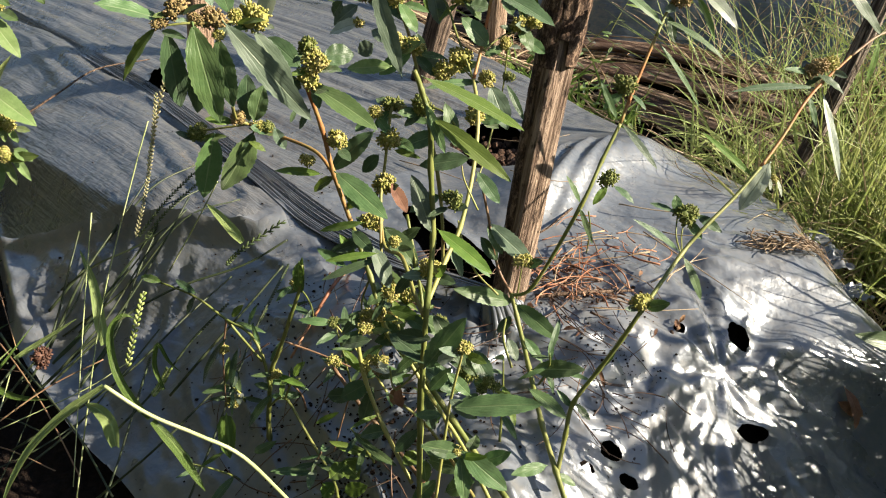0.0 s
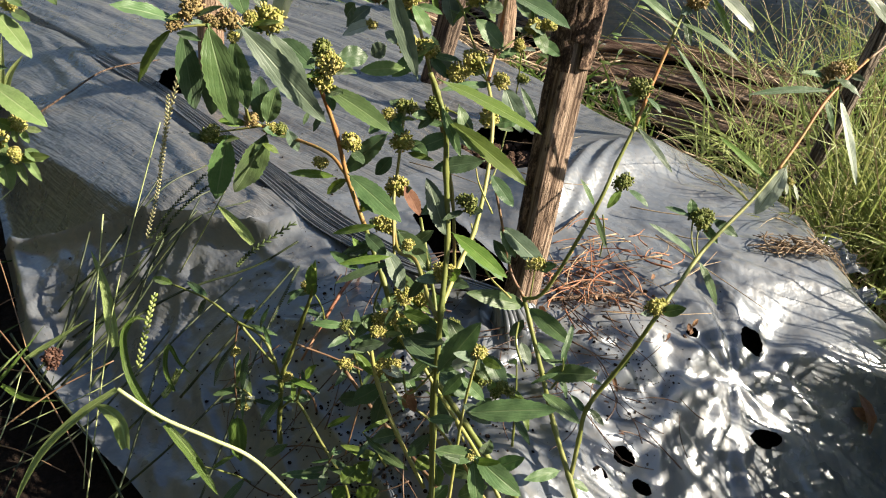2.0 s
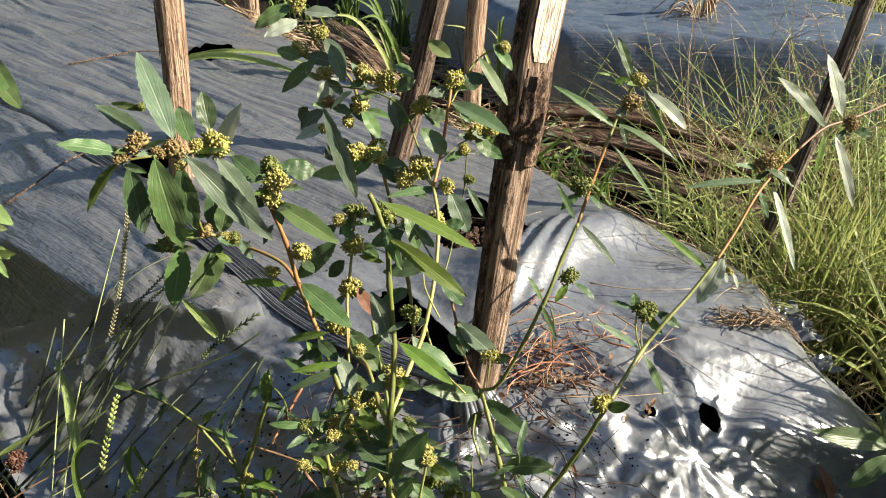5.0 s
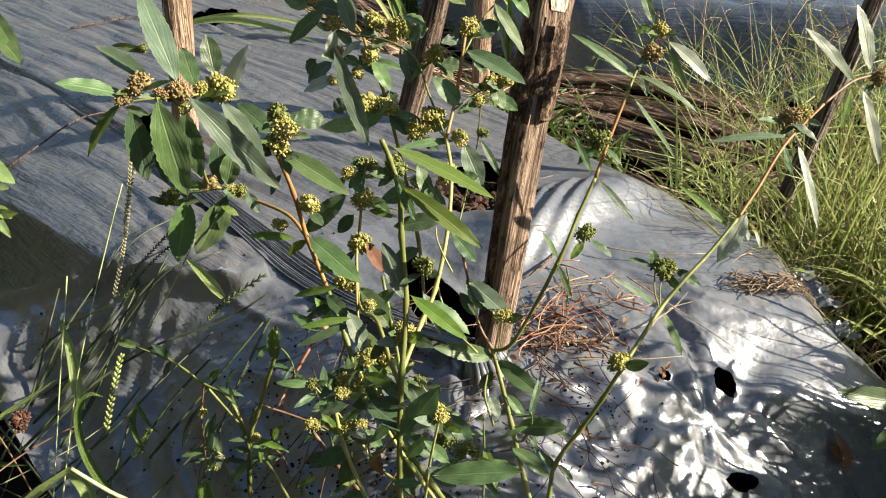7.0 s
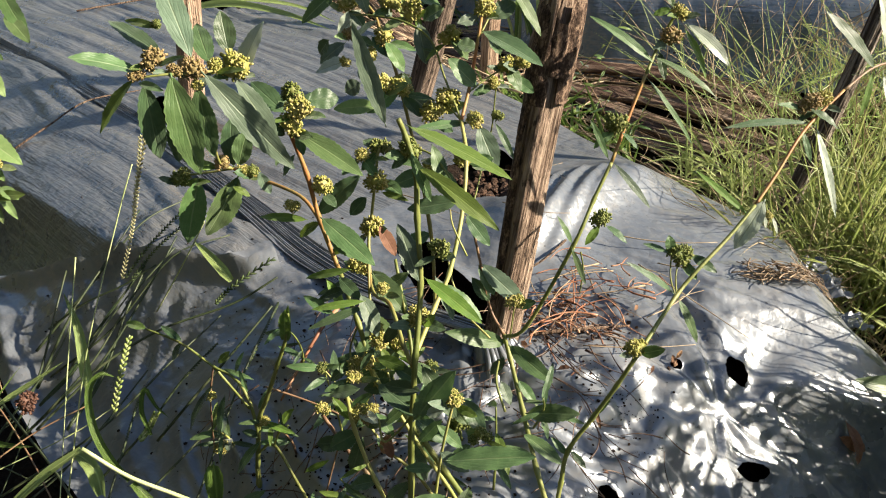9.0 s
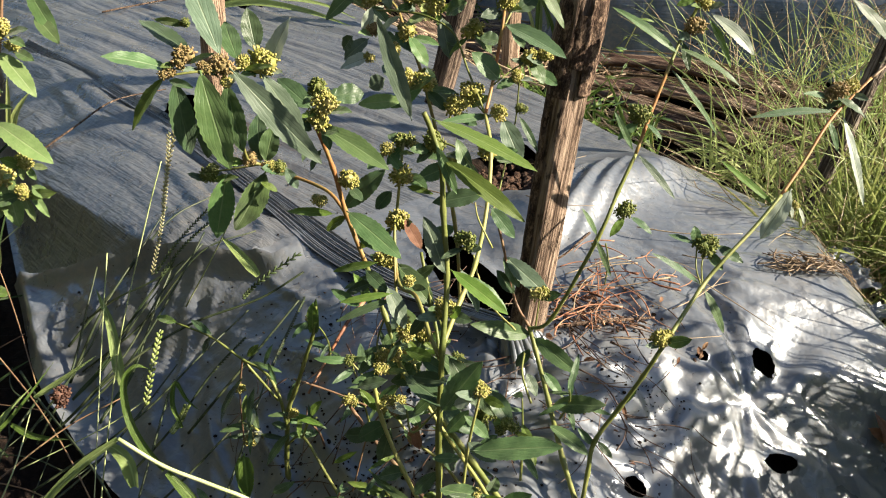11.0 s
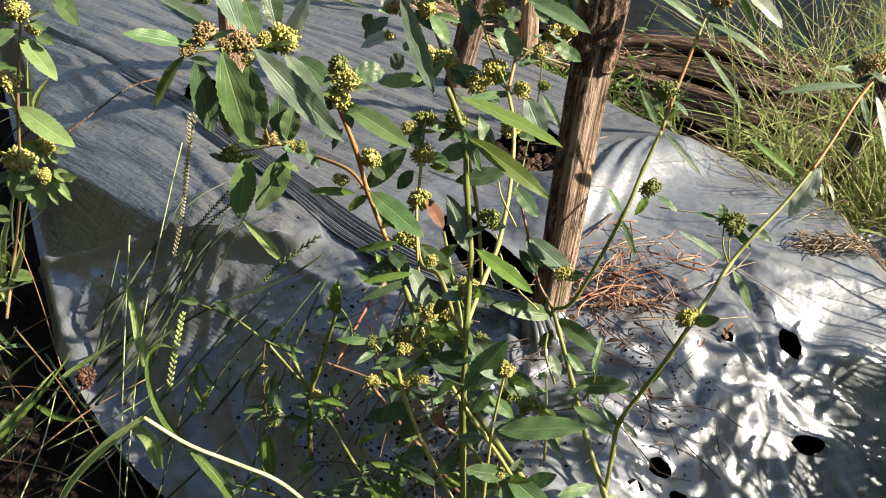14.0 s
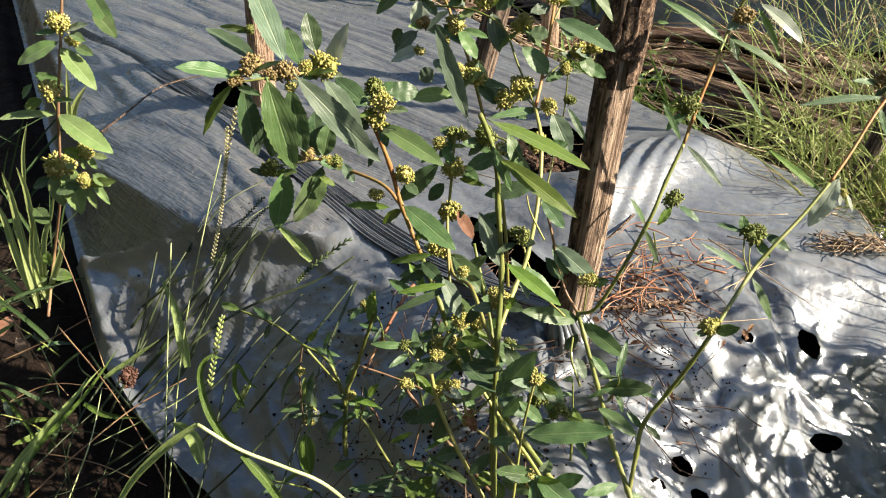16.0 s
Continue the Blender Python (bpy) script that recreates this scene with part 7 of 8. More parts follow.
scatter_twigs("dry_needles", "dark brown torn roots and stalks in front of the film holes", 45, lambda r: (r.gauss(0.385, 0.03), r.gauss(-0.37, 0.05)), DARK_ROOT, (0.015, 0.06), (0.0004, 0.0009), 8, 0.008, 0.15)
scatter_twigs("dry_straw", "dead stalks lying on the shaded film under the weeds", 90, lambda r: (r.uniform(0.1, 0.36), r.uniform(-0.62, -0.33)), DARK_ROOT, (0.02, 0.09), (0.0004, 0.0009), 9, 0.008, 0.1)


scatter_twigs("dry_litter", "brown dead leaves and stalks in the furrow between the beds", 420, lambda r: (r.uniform(0.86, 1.28), r.uniform(-2.7, -1.25)), STRAW, (0.04, 0.22), (0.0008, 0.003), 15, 0.03, 0.2)
scatter_twigs("dry_litter", "dark dead stalks and roots lying along the furrow", 150, lambda r: (r.uniform(0.93, 1.25), r.uniform(-1.5, -0.6)), STRAW, (0.04, 0.20), (0.0006, 0.002), 16, 0.03, 0.2, (-1.0, 0.5))
scatter_twigs("dry_litter", "dry stalks and roots littering the furrow before the bed", 70, lambda r: (r.uniform(-0.35, -0.06), r.uniform(-1.3, -0.45)), STALKS[5], (0.04, 0.2), (0.0006, 0.0016), 17, 0.03, 0.2)


def twig(pts, radius, label, mat):
    ob = thing("dry_twig", label, "twig", "", pts[0])
    bm = bmesh.new()
    tube(bm, smooth_path([local(ob, p) for p in pts], 6), [radius, radius * 0.8, radius * 0.5], 6)
    part("stick", bm, mat, ob)


def on_film(u, s, lift=0.004):
    return tuple(bed_xy(u, s) + Vector((0, 0, film_top(u, s) + lift)))


twig([on_film(0.03, -1.36, 0.003), on_film(0.09, -1.37, 0.01), on_film(0.16, -1.39, 0.012), on_film(0.25, -1.40, 0.004)], 0.0019, "thin dark brown twig lying across the film", BARK_DARK)
twig([on_film(0.25, -2.05), on_film(0.33, -2.06, 0.008), on_film(0.43, -2.06, 0.006), on_film(0.50, -2.0)], 0.0024, "thin red-brown twig lying across the film", BARK_DARK)
twig([on_film(0.27, -0.62, 0.004), on_film(0.235, -0.585, 0.012), on_film(0.18, -0.56, 0.004)], 0.0024, "short dark red twig on the shaded film", NEEDLE)
twig([on_film(0.55, -0.60, 0.004), on_film(0.50, -0.575, 0.008), on_film(0.45, -0.56, 0.006), on_film(0.42, -0.50)], 0.0016, "bent brown twig beside the stake", BARK_DARK)
twig([on_film(0.40, -0.47, 0.004), on_film(0.44, -0.45, 0.010), on_film(0.50, -0.44, 0.004)], 0.0024, "dark flat stick at the foot of the stake", BARK_DARK)


def crumbs(name, label, count, area, mat, size, seed, flat=0.7, sink=0.0):
    rng = random.Random(seed)
    verts, faces = [], []
    for _ in range(count):
        u, s = area(rng)
        p = bed_xy(u, s)
        r = rng.uniform(*size) * rng.choice((0.6, 0.8, 1.0, 1.5))
        p.z = film_top(u, s) + 0.0004 + r * 0.3 + sink
        turn = Euler((rng.uniform(0, 6), rng.uniform(0, 6), rng.uniform(0, 6))).to_matrix()
        k = len(verts)
        sx, sy = rng.uniform(0.7, 1.5), rng.uniform(0.7, 1.3)
        for v in BALL_V:
            q = turn @ Vector((v.x * sx, v.y * sy, v.z)) * r * (1 + 0.3 * noise.noise(v * 3 + p * 90))
            verts.append((p.x + q.x, p.y + q.y, p.z + q.z * flat))
        faces += [[i + k for i in f] for f in BALL_F]
    me = bpy.data.meshes.new(name)
    me.from_pydata(verts, [], faces)
    me.materials.append(mat)
    return tagged(new(name, me), label, "soil crumbs", kind="stuff")


crumbs("soil_crumbs", "dark soil crumbs spilled on the shaded film", 520, lambda r: (r.gauss(0.19, 0.06), r.gauss(-0.50, 0.09)), SOIL, (0.0005, 0.0014), 11)
crumbs("soil_crumbs", "soil and root crumbs below the stake", 70, lambda r: (r.gauss(0.38, 0.035), r.gauss(-0.42, 0.07)), SOIL, (0.0004, 0.0012), 12)
crumbs("soil_crumbs", "fine soil specks scattered over the film", 420, lambda r: (r.uniform(0.0, 0.36), r.uniform(-1.1, -0.25)), SOIL, (0.0004, 0.0013), 13)
crumbs("soil_crumbs", "dark torn root and soil debris below the dry stalks", 150, lambda r: (r.gauss(0.425, 0.022), r.gauss(-0.365, 0.025)), SOIL, (0.0003, 0.0010), 18)
crumbs("soil_crumbs", "brown litter crumbs around the weed stems", 420, lambda r: (r.gauss(0.20, 0.035), r.gauss(-0.40, 0.035)), SOIL, (0.0004, 0.0016), 19)
crumbs("soil_crumbs", "dark root crumbs under the dry stalks by the stake", 170, lambda r: (r.gauss(0.45, 0.03), r.gauss(-0.455, 0.03)), CLODS, (0.0004, 0.0018), 20)
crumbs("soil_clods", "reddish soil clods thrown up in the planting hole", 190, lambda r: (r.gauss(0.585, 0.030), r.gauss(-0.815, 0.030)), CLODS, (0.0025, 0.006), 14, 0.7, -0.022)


# ---- dry banana sheaths lying in the furrow ----
def sheath(pts, width, seed, label):
    """A long dry leaf sheath: a curved, ribbed strip with thickness."""
    ob = thing("dry_sheath", label, "dry leaf sheath", "dry sheaths in the furrow", pts[0])
    path = smooth_path([local(ob, p) for p in pts], 8)
    rng = random.Random(seed)
    bm = bmesh.new()
    cols, n = 12, len(path)
    phase = rng.uniform(0, 6)
    rows = []
    for i, p in enumerate(path):
        t = i / (n - 1)
        d = (path[min(i + 1, n - 1)] - path[max(i - 1, 0)]).normalized()
        side = d.cross(Vector((0, 0, 1))).normalized()
        up = side.cross(d)
        w = width * (0.75 + 0.25 * math.sin(3.1 * t)) * (1 + 0.1 * noise.noise((t * 5, seed, 0)))
        top, low = [], []
        for j in range(cols + 1):
            v = 2 * j / cols - 1
            h = w * (0.07 * (1 - v * v) + 0.02 * math.cos(v * 9 + phase) + 0.05 * noise.noise((v * 4, t * 6, seed)))
            top.append(bm.verts.new(p + side * (w * 0.5 * v) + up * h))
            low.append(bm.verts.new(p + side * (w * 0.48 * v) + up * (h - 0.007)))
        rows.append(top + low[::-1])
    m = len(rows[0])
    for r0, r1 in zip(rows, rows[1:]):
        for j in range(m):
            bm.faces.new((r0[j], r0[(j + 1) % m], r1[(j + 1) % m], r1[j]))
    bm.faces.new(rows[0][::-1])
    bm.faces.new(rows[-1])
    part("strip", bm, HUSK, ob)
    for k in range(5):
        v = rng.uniform(-0.5, 0.5)
        a, z = rng.randrange(0, n // 2), n - rng.randrange(1, n // 3)
        line = []
        for p in path[a:z:3]:
            line.append(p + Vector((rng.uniform(-0.004, 0.004), width * v + rng.uniform(-0.004, 0.004), width * 0.10 + rng.uniform(0, 0.006))))
        bm = bmesh.new()
        tube(bm, smooth_path(line, 3), [0.0009, 0.0016, 0.0007], 5)
        part("loose_fibre", bm, STRAW, ob)


DRY = "dry brown ribbed banana sheath lying in the furrow"
sheath([(0.24, 1.80, 0.045), (0.465, 1.685, 0.060), (0.603, 1.572, 0.055), (0.78, 1.43, 0.045)], 0.072, 1, DRY)
sheath([(0.25, 1.69, 0.030), (0.436, 1.60, 0.035), (0.55, 1.50, 0.040), (0.72, 1.41, 0.030)], 0.078, 2, DRY)
sheath([(0.30, 1.66, 0.020), (0.461, 1.414, 0.030), (0.536, 1.308, 0.035), (0.65, 1.18, 0.025)], 0.072, 3, DRY)
sheath([(0.32, 1.55, 0.010), (0.466, 1.343, 0.015), (0.541, 1.225, 0.020), (0.60, 1.14, 0.015)], 0.065, 4, DRY)
sheath([(0.30, 1.84, 0.010), (0.491, 1.617, 0.020), (0.595, 1.417, 0.020), (0.70, 1.30, 0.012)], 0.078, 5, DRY)
sheath([(-0.06, 2.15, 0.010), (0.06, 1.93, 0.030), (0.17, 1.75, 0.025), (0.28, 1.56, 0.012)], 0.072, 6, DRY)
sheath([(0.02, 2.30, 0.010), (0.13, 2.05, 0.025), (0.22, 1.90, 0.030), (0.31, 1.72, 0.015)], 0.078, 7, DRY)
sheath([(-0.36, 2.78, 0.040), (-0.25, 2.52, 0.050), (-0.13, 2.28, 0.050), (-0.02, 2.06, 0.030)], 0.090, 8, DRY)
sheath([(-0.34, 2.66, 0.075), (-0.25, 2.40, 0.092), (-0.15, 2.13, 0.090), (-0.05, 1.92, 0.060)], 0.050, 9, DRY)
sheath([(-0.26, 2.60, 0.065), (-0.17, 2.36, 0.082), (-0.08, 2.16, 0.085), (0.02, 2.00, 0.060)], 0.044, 10, DRY)
sheath([(-0.30, 2.36, 0.105), (-0.23, 2.18, 0.118), (-0.15, 2.02, 0.110), (-0.09, 1.88, 0.080)], 0.036, 11, DRY)


# ---- grass ----
def grass(name, label, count, area, length, width, mat, seed, lean=0.6, drift=(0, 0), steps=6, droop=0.35):
    """A stand of grass in one mesh."""
    rng = random.Random(seed)
    bm = bmesh.new()
    uvs = bm.loops.layers.uv.new("uv")
    for _ in range(count):
        x, y = area(rng)
        n = rng.uniform(*length)
        a = rng.uniform(0, 6.283)
        k = rng.uniform(0.1, 1.0) * lean
        d = Vector((math.cos(a) * k + drift[0], math.sin(a) * k + drift[1], 1)).normalized()
        fall = Vector((d.x, d.y, -0.9)) * (droop * rng.uniform(0.1, 1.3))
        base = Vector((x, y, max(0, ground_height(x, y))))
        path = [base + d * (n * t) + fall * (n * t * t) for t in (i / steps for i in range(steps + 1))]
        ribbon(bm, uvs, path, rng.uniform(*width), Vector((rng.uniform(-1, 1), -0.7, rng.uniform(0, 0.6))))
    return tagged(part(name, bm, mat), label, "grass", kind="stuff")


def edge_strip(r):
    """Places beyond the bed's far shoulder, on the sunny side."""
    while True:
        x, y = r.uniform(0.46, 1.35), r.uniform(0.55, 1.65)
        if y > 1.12 and r.random() < 0.55:
            continue
        if x > 0.50 + 0.31 * max(0, y - 0.75) + 0.06 * r.random() and x * 0.853 + y * 0.522 > 0.93:
            return x, y


grass("grass", "tangle of yellow-green grass beside the bed", 1050, edge_strip, (0.06, 0.27), (0.0020, 0.0052), BLADES[2], 21, 0.9, (-0.06, -0.05), 6, 0.45)
grass("grass", "fresh green grass blades beside the bed", 400, edge_strip, (0.06, 0.22), (0.004, 0.009), BLADES[0], 22, 0.8, (-0.05, -0.05), 6, 0.5)
grass("grass", "fine pale green grass stalks crossing each other", 620, edge_strip, (0.12, 0.38), (0.0010, 0.0020), BLADES[1], 33, 1.2, (-0.1, -0.05), 5, 0.3)
grass("dry_grass", "thin dry grass stalks standing among the green", 420, edge_strip, (0.15, 0.36), (0.0012, 0.0022), BLADES[3], 23, 0.9, (-0.12, -0.05), 5, 0.15)
grass("grass", "bright yellow-green grass leaning over the bed shoulder", 470, lambda r: tuple(bed_xy(r.uniform(0.95, 1.12), r.uniform(-0.85, -0.22)))[:2], (0.07, 0.24), (0.0018, 0.005), BLADES[4], 51, 1.0, (-0.10, -0.06), 6, 0.5)
grass("grass", "tall yellow-green grass around the thin leaning stake", 330, lambda r: (r.uniform(0.50, 0.72), r.uniform(0.78, 1.02)), (0.16, 0.36), (0.0016, 0.0042), BLADES[2], 52, 0.7, (-0.05, -0.03), 6, 0.4)
corner = lambda r: tuple(bed_xy(r.uniform(0.80, 1.02), r.uniform(-0.58, -0.20)))[:2]
grass("grass", "broad pale green grass blades beside the bed shoulder", 190, lambda r: (r.uniform(0.56, 0.85), r.uniform(0.72, 1.10)), (0.10, 0.30), (0.003, 0.0075), BLADES[4], 55, 0.9, (-0.06, -0.04), 6, 0.5)
grass("dry_grass", "dry straw-coloured grass tangled at the bed corner", 330, corner, (0.05, 0.20), (0.0010, 0.0024), BLADES[3], 53, 1.3, (-0.05, -0.02), 5, 0.5)
grass("grass", "short yellow-green grass at the bed corner", 240, corner, (0.05, 0.17), (0.0015, 0.0040), BLADES[2], 54, 1.0, (-0.05, -0.02), 5, 0.5)
clump_rng = random.Random(77)
CLUMPS = [(clump_rng.uniform(0.55, 0.88), clump_rng.uniform(0.10, 0.66)) for _ in range(17)] + [(clump_rng.uniform(0.80, 1.15), clump_rng.uniform(0.10, 0.50)) for _ in range(10)]


def in_clumps(r):
    x, y = r.choice(CLUMPS)
    return r.gauss(x, 0.022), r.gauss(y, 0.022)


grass("grass", "clumps of fresh grass growing past the bed end", 1100, in_clumps, (0.14, 0.36), (0.003, 0.008), BLADES[2], 31, 0.45, (-0.05, 0), 6, 0.35)
grass("grass", "short grass growing past the end of the bed", 450, lambda r: (r.uniform(0.62, 1.6), r.uniform(0.0, 0.62)), (0.08, 0.26), (0.003, 0.008), BLADES[0], 24, 0.5, (0, 0), 6, 0.35)
grass("grass", "green weeds and grass in the furrow", 110, lambda r: tuple(bed_xy(r.gauss(0.97, 0.02), r.uniform(-1.35, -0.9)))[:2], (0.05, 0.16), (0.004, 0.010), BLADES[0], 25, 1.1, (0, 0), 5, 0.6)
grass("grass", "green weeds between the far beds", 80, lambda r: tuple(bed_xy(r.uniform(0.98, 1.28), r.uniform(-3.4, -1.7)))[:2], (0.06, 0.26), (0.004, 0.010), BLADES[0], 26, 0.9, (0, 0), 5, 0.5)
grass("grass", "grass growing over the neighbouring bed", 900, lambda r: (r.uniform(0.9, 1.9), r.uniform(1.5, 3.0)), (0.12, 0.40), (0.002, 0.006), BLADES[2], 27, 1.0, (-0.05, 0), 5, 0.4)
# drawn with the blade green that has shade in its colour
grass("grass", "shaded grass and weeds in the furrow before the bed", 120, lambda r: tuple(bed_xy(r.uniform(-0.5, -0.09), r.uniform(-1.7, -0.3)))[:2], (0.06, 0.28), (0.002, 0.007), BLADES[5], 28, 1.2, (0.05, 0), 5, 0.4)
grass("grass", "thin pale green stalks crossing before the neighbouring bed", 230, lambda r: (r.uniform(0.50, 1.15), r.uniform(1.15, 1.7)), (0.18, 0.45), (0.0016, 0.003), BLADES[1], 34, 1.3, (-0.15, -0.05), 5, 0.25)
grass("dry_grass", "thin dry stalks crossing before the neighbouring bed", 70, lambda r: (r.uniform(0.45, 1.1), r.uniform(1.15, 1.8)), (0.2, 0.5), (0.0012, 0.002), BLADES[3], 29, 1.0, (-0.1, -0.1), 5, 0.15)


def seed_stalks(name, label, count, area, height, mat, seed):
    """Thin grass stalks, each ending in a star of hair-thin seed fingers."""
    rng = random.Random(seed)
    bm = bmesh.new()
    for _ in range(count):
        x, y = area(rng)
        foot = Vector((x, y, max(0, ground_height(x, y))))
        n = rng.uniform(*height)
        lean = Vector((rng.uniform(-0.55, 0.35), rng.uniform(-0.5, 0.3), 1)).normalized()
        bend = Vector((rng.uniform(-0.3, 0.3), rng.uniform(-0.3, 0.3), -0.1))
        line = [foot + lean * (n * t) + bend * (n * t * t) for t in (0, 0.33, 0.66, 1.0)]
        tube(bm, smooth_path(line, 3), [0.0009, 0.0006], 4)
        top = line[-1]
        for k in range(rng.randint(3, 5)):
            a = rng.uniform(0, 6.283)
            d = Vector((math.cos(a), math.sin(a), rng.uniform(-0.1, 0.7))).normalized()
            m = rng.uniform(0.04, 0.09)
            tube(bm, [top, top + d * m * 0.5 + Vector((0, 0, 0.004)), top + d * m - Vector((0, 0, 0.12 * m))], [0.00055, 0.0004], 4)
    return tagged(part(name, bm, mat), label, "grass", kind="stuff")


seed_stalks("grass_stalks", "thin pale grass stalks with star-shaped seed fingers", 95, edge_strip, (0.2, 0.42), STALKS[4], 61)
seed_stalks("grass_stalks", "thin straw-coloured grass stalks before the neighbouring bed", 45, lambda r: (r.uniform(0.45, 1.1), r.uniform(1.1, 1.7)), (0.2, 0.45), STRAW, 62)


def shade_tuft(x, y, seed, count, high, reach):
    """An arching grass tuft past the bed end, whose blades spread along the bed end and throw striped shade on it."""
    rng = random.Random(seed)
    foot = Vector((x, y, max(0, ground_height(x, y))))
    ob = thing("grass_plant", "arching green grass tuft growing past the bed end", "grass", "grass tufts past the bed", foot)
    for _ in range(count):
        lean = rng.gauss(-0.2, 0.5)
        top = high * rng.uniform(0.75, 1.15)
        out = reach * rng.uniform(0.5, 1.2)
        side = Vector((rng.uniform(-0.25, 0.15), lean, 0))
        pts = [foot + Vector((rng.gauss(0, 0.012), rng.gauss(0, 0.012), 0))]
        pts += [foot + side * (out * 0.25) + Vector((0, 0, top * 0.65)), foot + side * (out * 0.7) + Vector((0, 0, top)), foot + side * (out * 1.3) + Vector((0, 0, top * rng.uniform(0.55, 0.95)))]
        blade(ob, [tuple(p) for p in pts], rng.uniform(0.004, 0.009), rng.choice((0, 2, 2)), (0.8, -0.4, 0.3))


for k, (x, y, n, h) in enumerate(((0.78, 0.60, 12, 0.27), (0.72, 0.50, 12, 0.25), (0.84, 0.46, 14, 0.31), (0.70, 0.40, 10, 0.24), (0.92, 0.58, 12, 0.33), (0.80, 0.70, 8, 0.26),
                                  (0.62, 0.36, 12, 0.24), (0.66, 0.45, 12, 0.24), (0.70, 0.30, 12, 0.28), (0.76, 0.38, 12, 0.30), (0.86, 0.36, 12, 0.36), (0.60, 0.27, 10, 0.24))):
    shade_tuft(x, y, 700 + k, n, h, 0.16)


def seedling(u, s, height, seed, kind=0, flower=0.0, base=None):
    """A small weed: one bent stalk with pairs of narrow leaves, and perhaps a flower head."""
    rng = random.Random(seed)
    foot = Vector(base) if base else Vector(on_film(u, s, 0.0))
    ob = thing("seedling", "small slender green weed rooted at the film edge" if base else "small slender green weed growing up through the film", "weed", "small weeds", foot)
    lean = Vector((rng.uniform(-0.5, 0.5), rng.uniform(-0.5, 0.2), 1)).normalized()
    bend = Vector((rng.uniform(-0.3, 0.3), rng.uniform(-0.3, 0.1), 0))
    pts = [foot + lean * (height * t) + bend * (height * t * t) for t in (0, 0.35, 0.7, 1.0)]
    stem(ob, pts, 0.0017, 0.0009, rng.choice((0, 0, 2, 3)))
    path = smooth_path(pts, 4)
    turn = rng.uniform(0, 6.28)
    for k in range(2, len(path), 2):
        for sgn in (0, 1):
            if rng.random() < 0.4:
                continue
            a = turn + k * 0.75 + sgn * 3.14
            n = rng.uniform(0.014, 0.036) * (1.15 - 0.3 * k / len(path))
            d = Vector((math.cos(a), math.sin(a) * 0.8 - 0.2, rng.uniform(-0.5, 0.5))).normalized()
            leaf(ob, path[k], path[k] + d * n, n * rng.uniform(0.14, 0.28), rng.choice((kind, kind, 3, 2)), 0.12)
    if flower:
        flower_head(ob, tuple(pts[-1]), flower, rng.choice((0, 0, 2)))


for k, (u, s, h) in enumerate(((0.17, -0.50, 0.07), (0.205, -0.47, 0.09), (0.24, -0.52, 0.06), (0.225, -0.43, 0.08), (0.26, -0.45, 0.10), (0.19, -0.40, 0.06), (0.28, -0.40, 0.09), (0.15, -0.44, 0.06),
                               (0.245, -0.37, 0.07), (0.30, -0.46, 0.08), (0.13, -0.56, 0.05), (0.33, -0.37, 0.06), (0.21, -0.57, 0.06), (0.27, -0.34, 0.07), (0.10, -0.50, 0.05), (0.31, -0.52, 0.09))):
    seedling(u, s, h, 300 + k, 0, 0.006 if k % 3 == 0 else 0.0)
for k, (u, s, h) in enumerate(((-0.10, -0.62, 0.10), (-0.13, -0.78, 0.09), (-0.11, -0.95, 0.13), (-0.19, -0.86, 0.12), (-0.15, -1.08, 0.14))):
    p = bed_xy(u, s)
    seedling(u, s, h, 340 + k, 2, 0.0, (p.x, p.y, max(0, ground_height(p.x, p.y))))
for k, (u, s, h) in enumerate(((1.0, -1.32, 0.14), (0.985, -1.22, 0.16), (1.02, -1.14, 0.15), (0.99, -1.06, 0.12), (1.05, -1.25, 0.18), (1.04, -1.0, 0.15), (1.10, -1.12, 0.17), (1.0, -0.94, 0.12), (1.12, -1.4, 0.2), (1.2, -1.3, 0.2))):
    p = bed_xy(u, s)
    seedling(u, s, h, 360 + k, 6, 0.0, (p.x, p.y, max(0, ground_height(p.x, p.y))))


def shade_weed(x, y, height, seed, low, spread, count, size):
    """A bushy weed, unseen, added to shade the bed: bare stalks below, a loose crown of broad leaves above."""
    rng = random.Random(seed)
    foot = Vector((x, y, max(0, ground_height(x, y))))
    ob = thing("weed_plant", "unseen bushy broad-leaved green weed added beyond the bed end for shade", "weed", "", foot)
    for k in range(5):
        top = foot + Vector((rng.uniform(-spread, spread), rng.uniform(-spread, spread), height * rng.uniform(0.88, 1.06)))
        pts = [foot, foot.lerp(top, 0.4) + Vector((rng.uniform(-0.01, 0.01), rng.uniform(-0.01, 0.01), 0)), top]
        stem(ob, pts, 0.003, 0.0015, 0)
        for i in range(count):
            p = foot.lerp(top, rng.uniform(low, 1.0))
            a = rng.uniform(0, 6.28)
            n = rng.uniform(*size)
            leaf(ob, p, p + Vector((math.cos(a), math.sin(a), rng.uniform(-0.3, 0.5))).normalized() * n, n * 0.4, rng.choice((0, 6, 2)), 0.1)


# unseen crowns, set towards the sun so their shade falls on the film
shade_weed(0.90, 0.39, 0.56, 401, 0.84, 0.05, 8, (0.035, 0.06))
shade_weed(0.97, 0.44, 0.56, 402, 0.84, 0.05, 8, (0.035, 0.06))
shade_weed(0.60, 0.33, 0.36, 403, 0.60, 0.05, 8, (0.025, 0.050))
shade_weed(0.54, 0.27, 0.34, 404, 0.60, 0.05, 7, (0.025, 0.050))
shade_weed(0.57, 0.38, 0.58, 411, 0.74, 0.06, 4, (0.03, 0.050))
shade_weed(0.68, 0.52, 0.36, 405, 0.55, 0.07, 9, (0.018, 0.040))
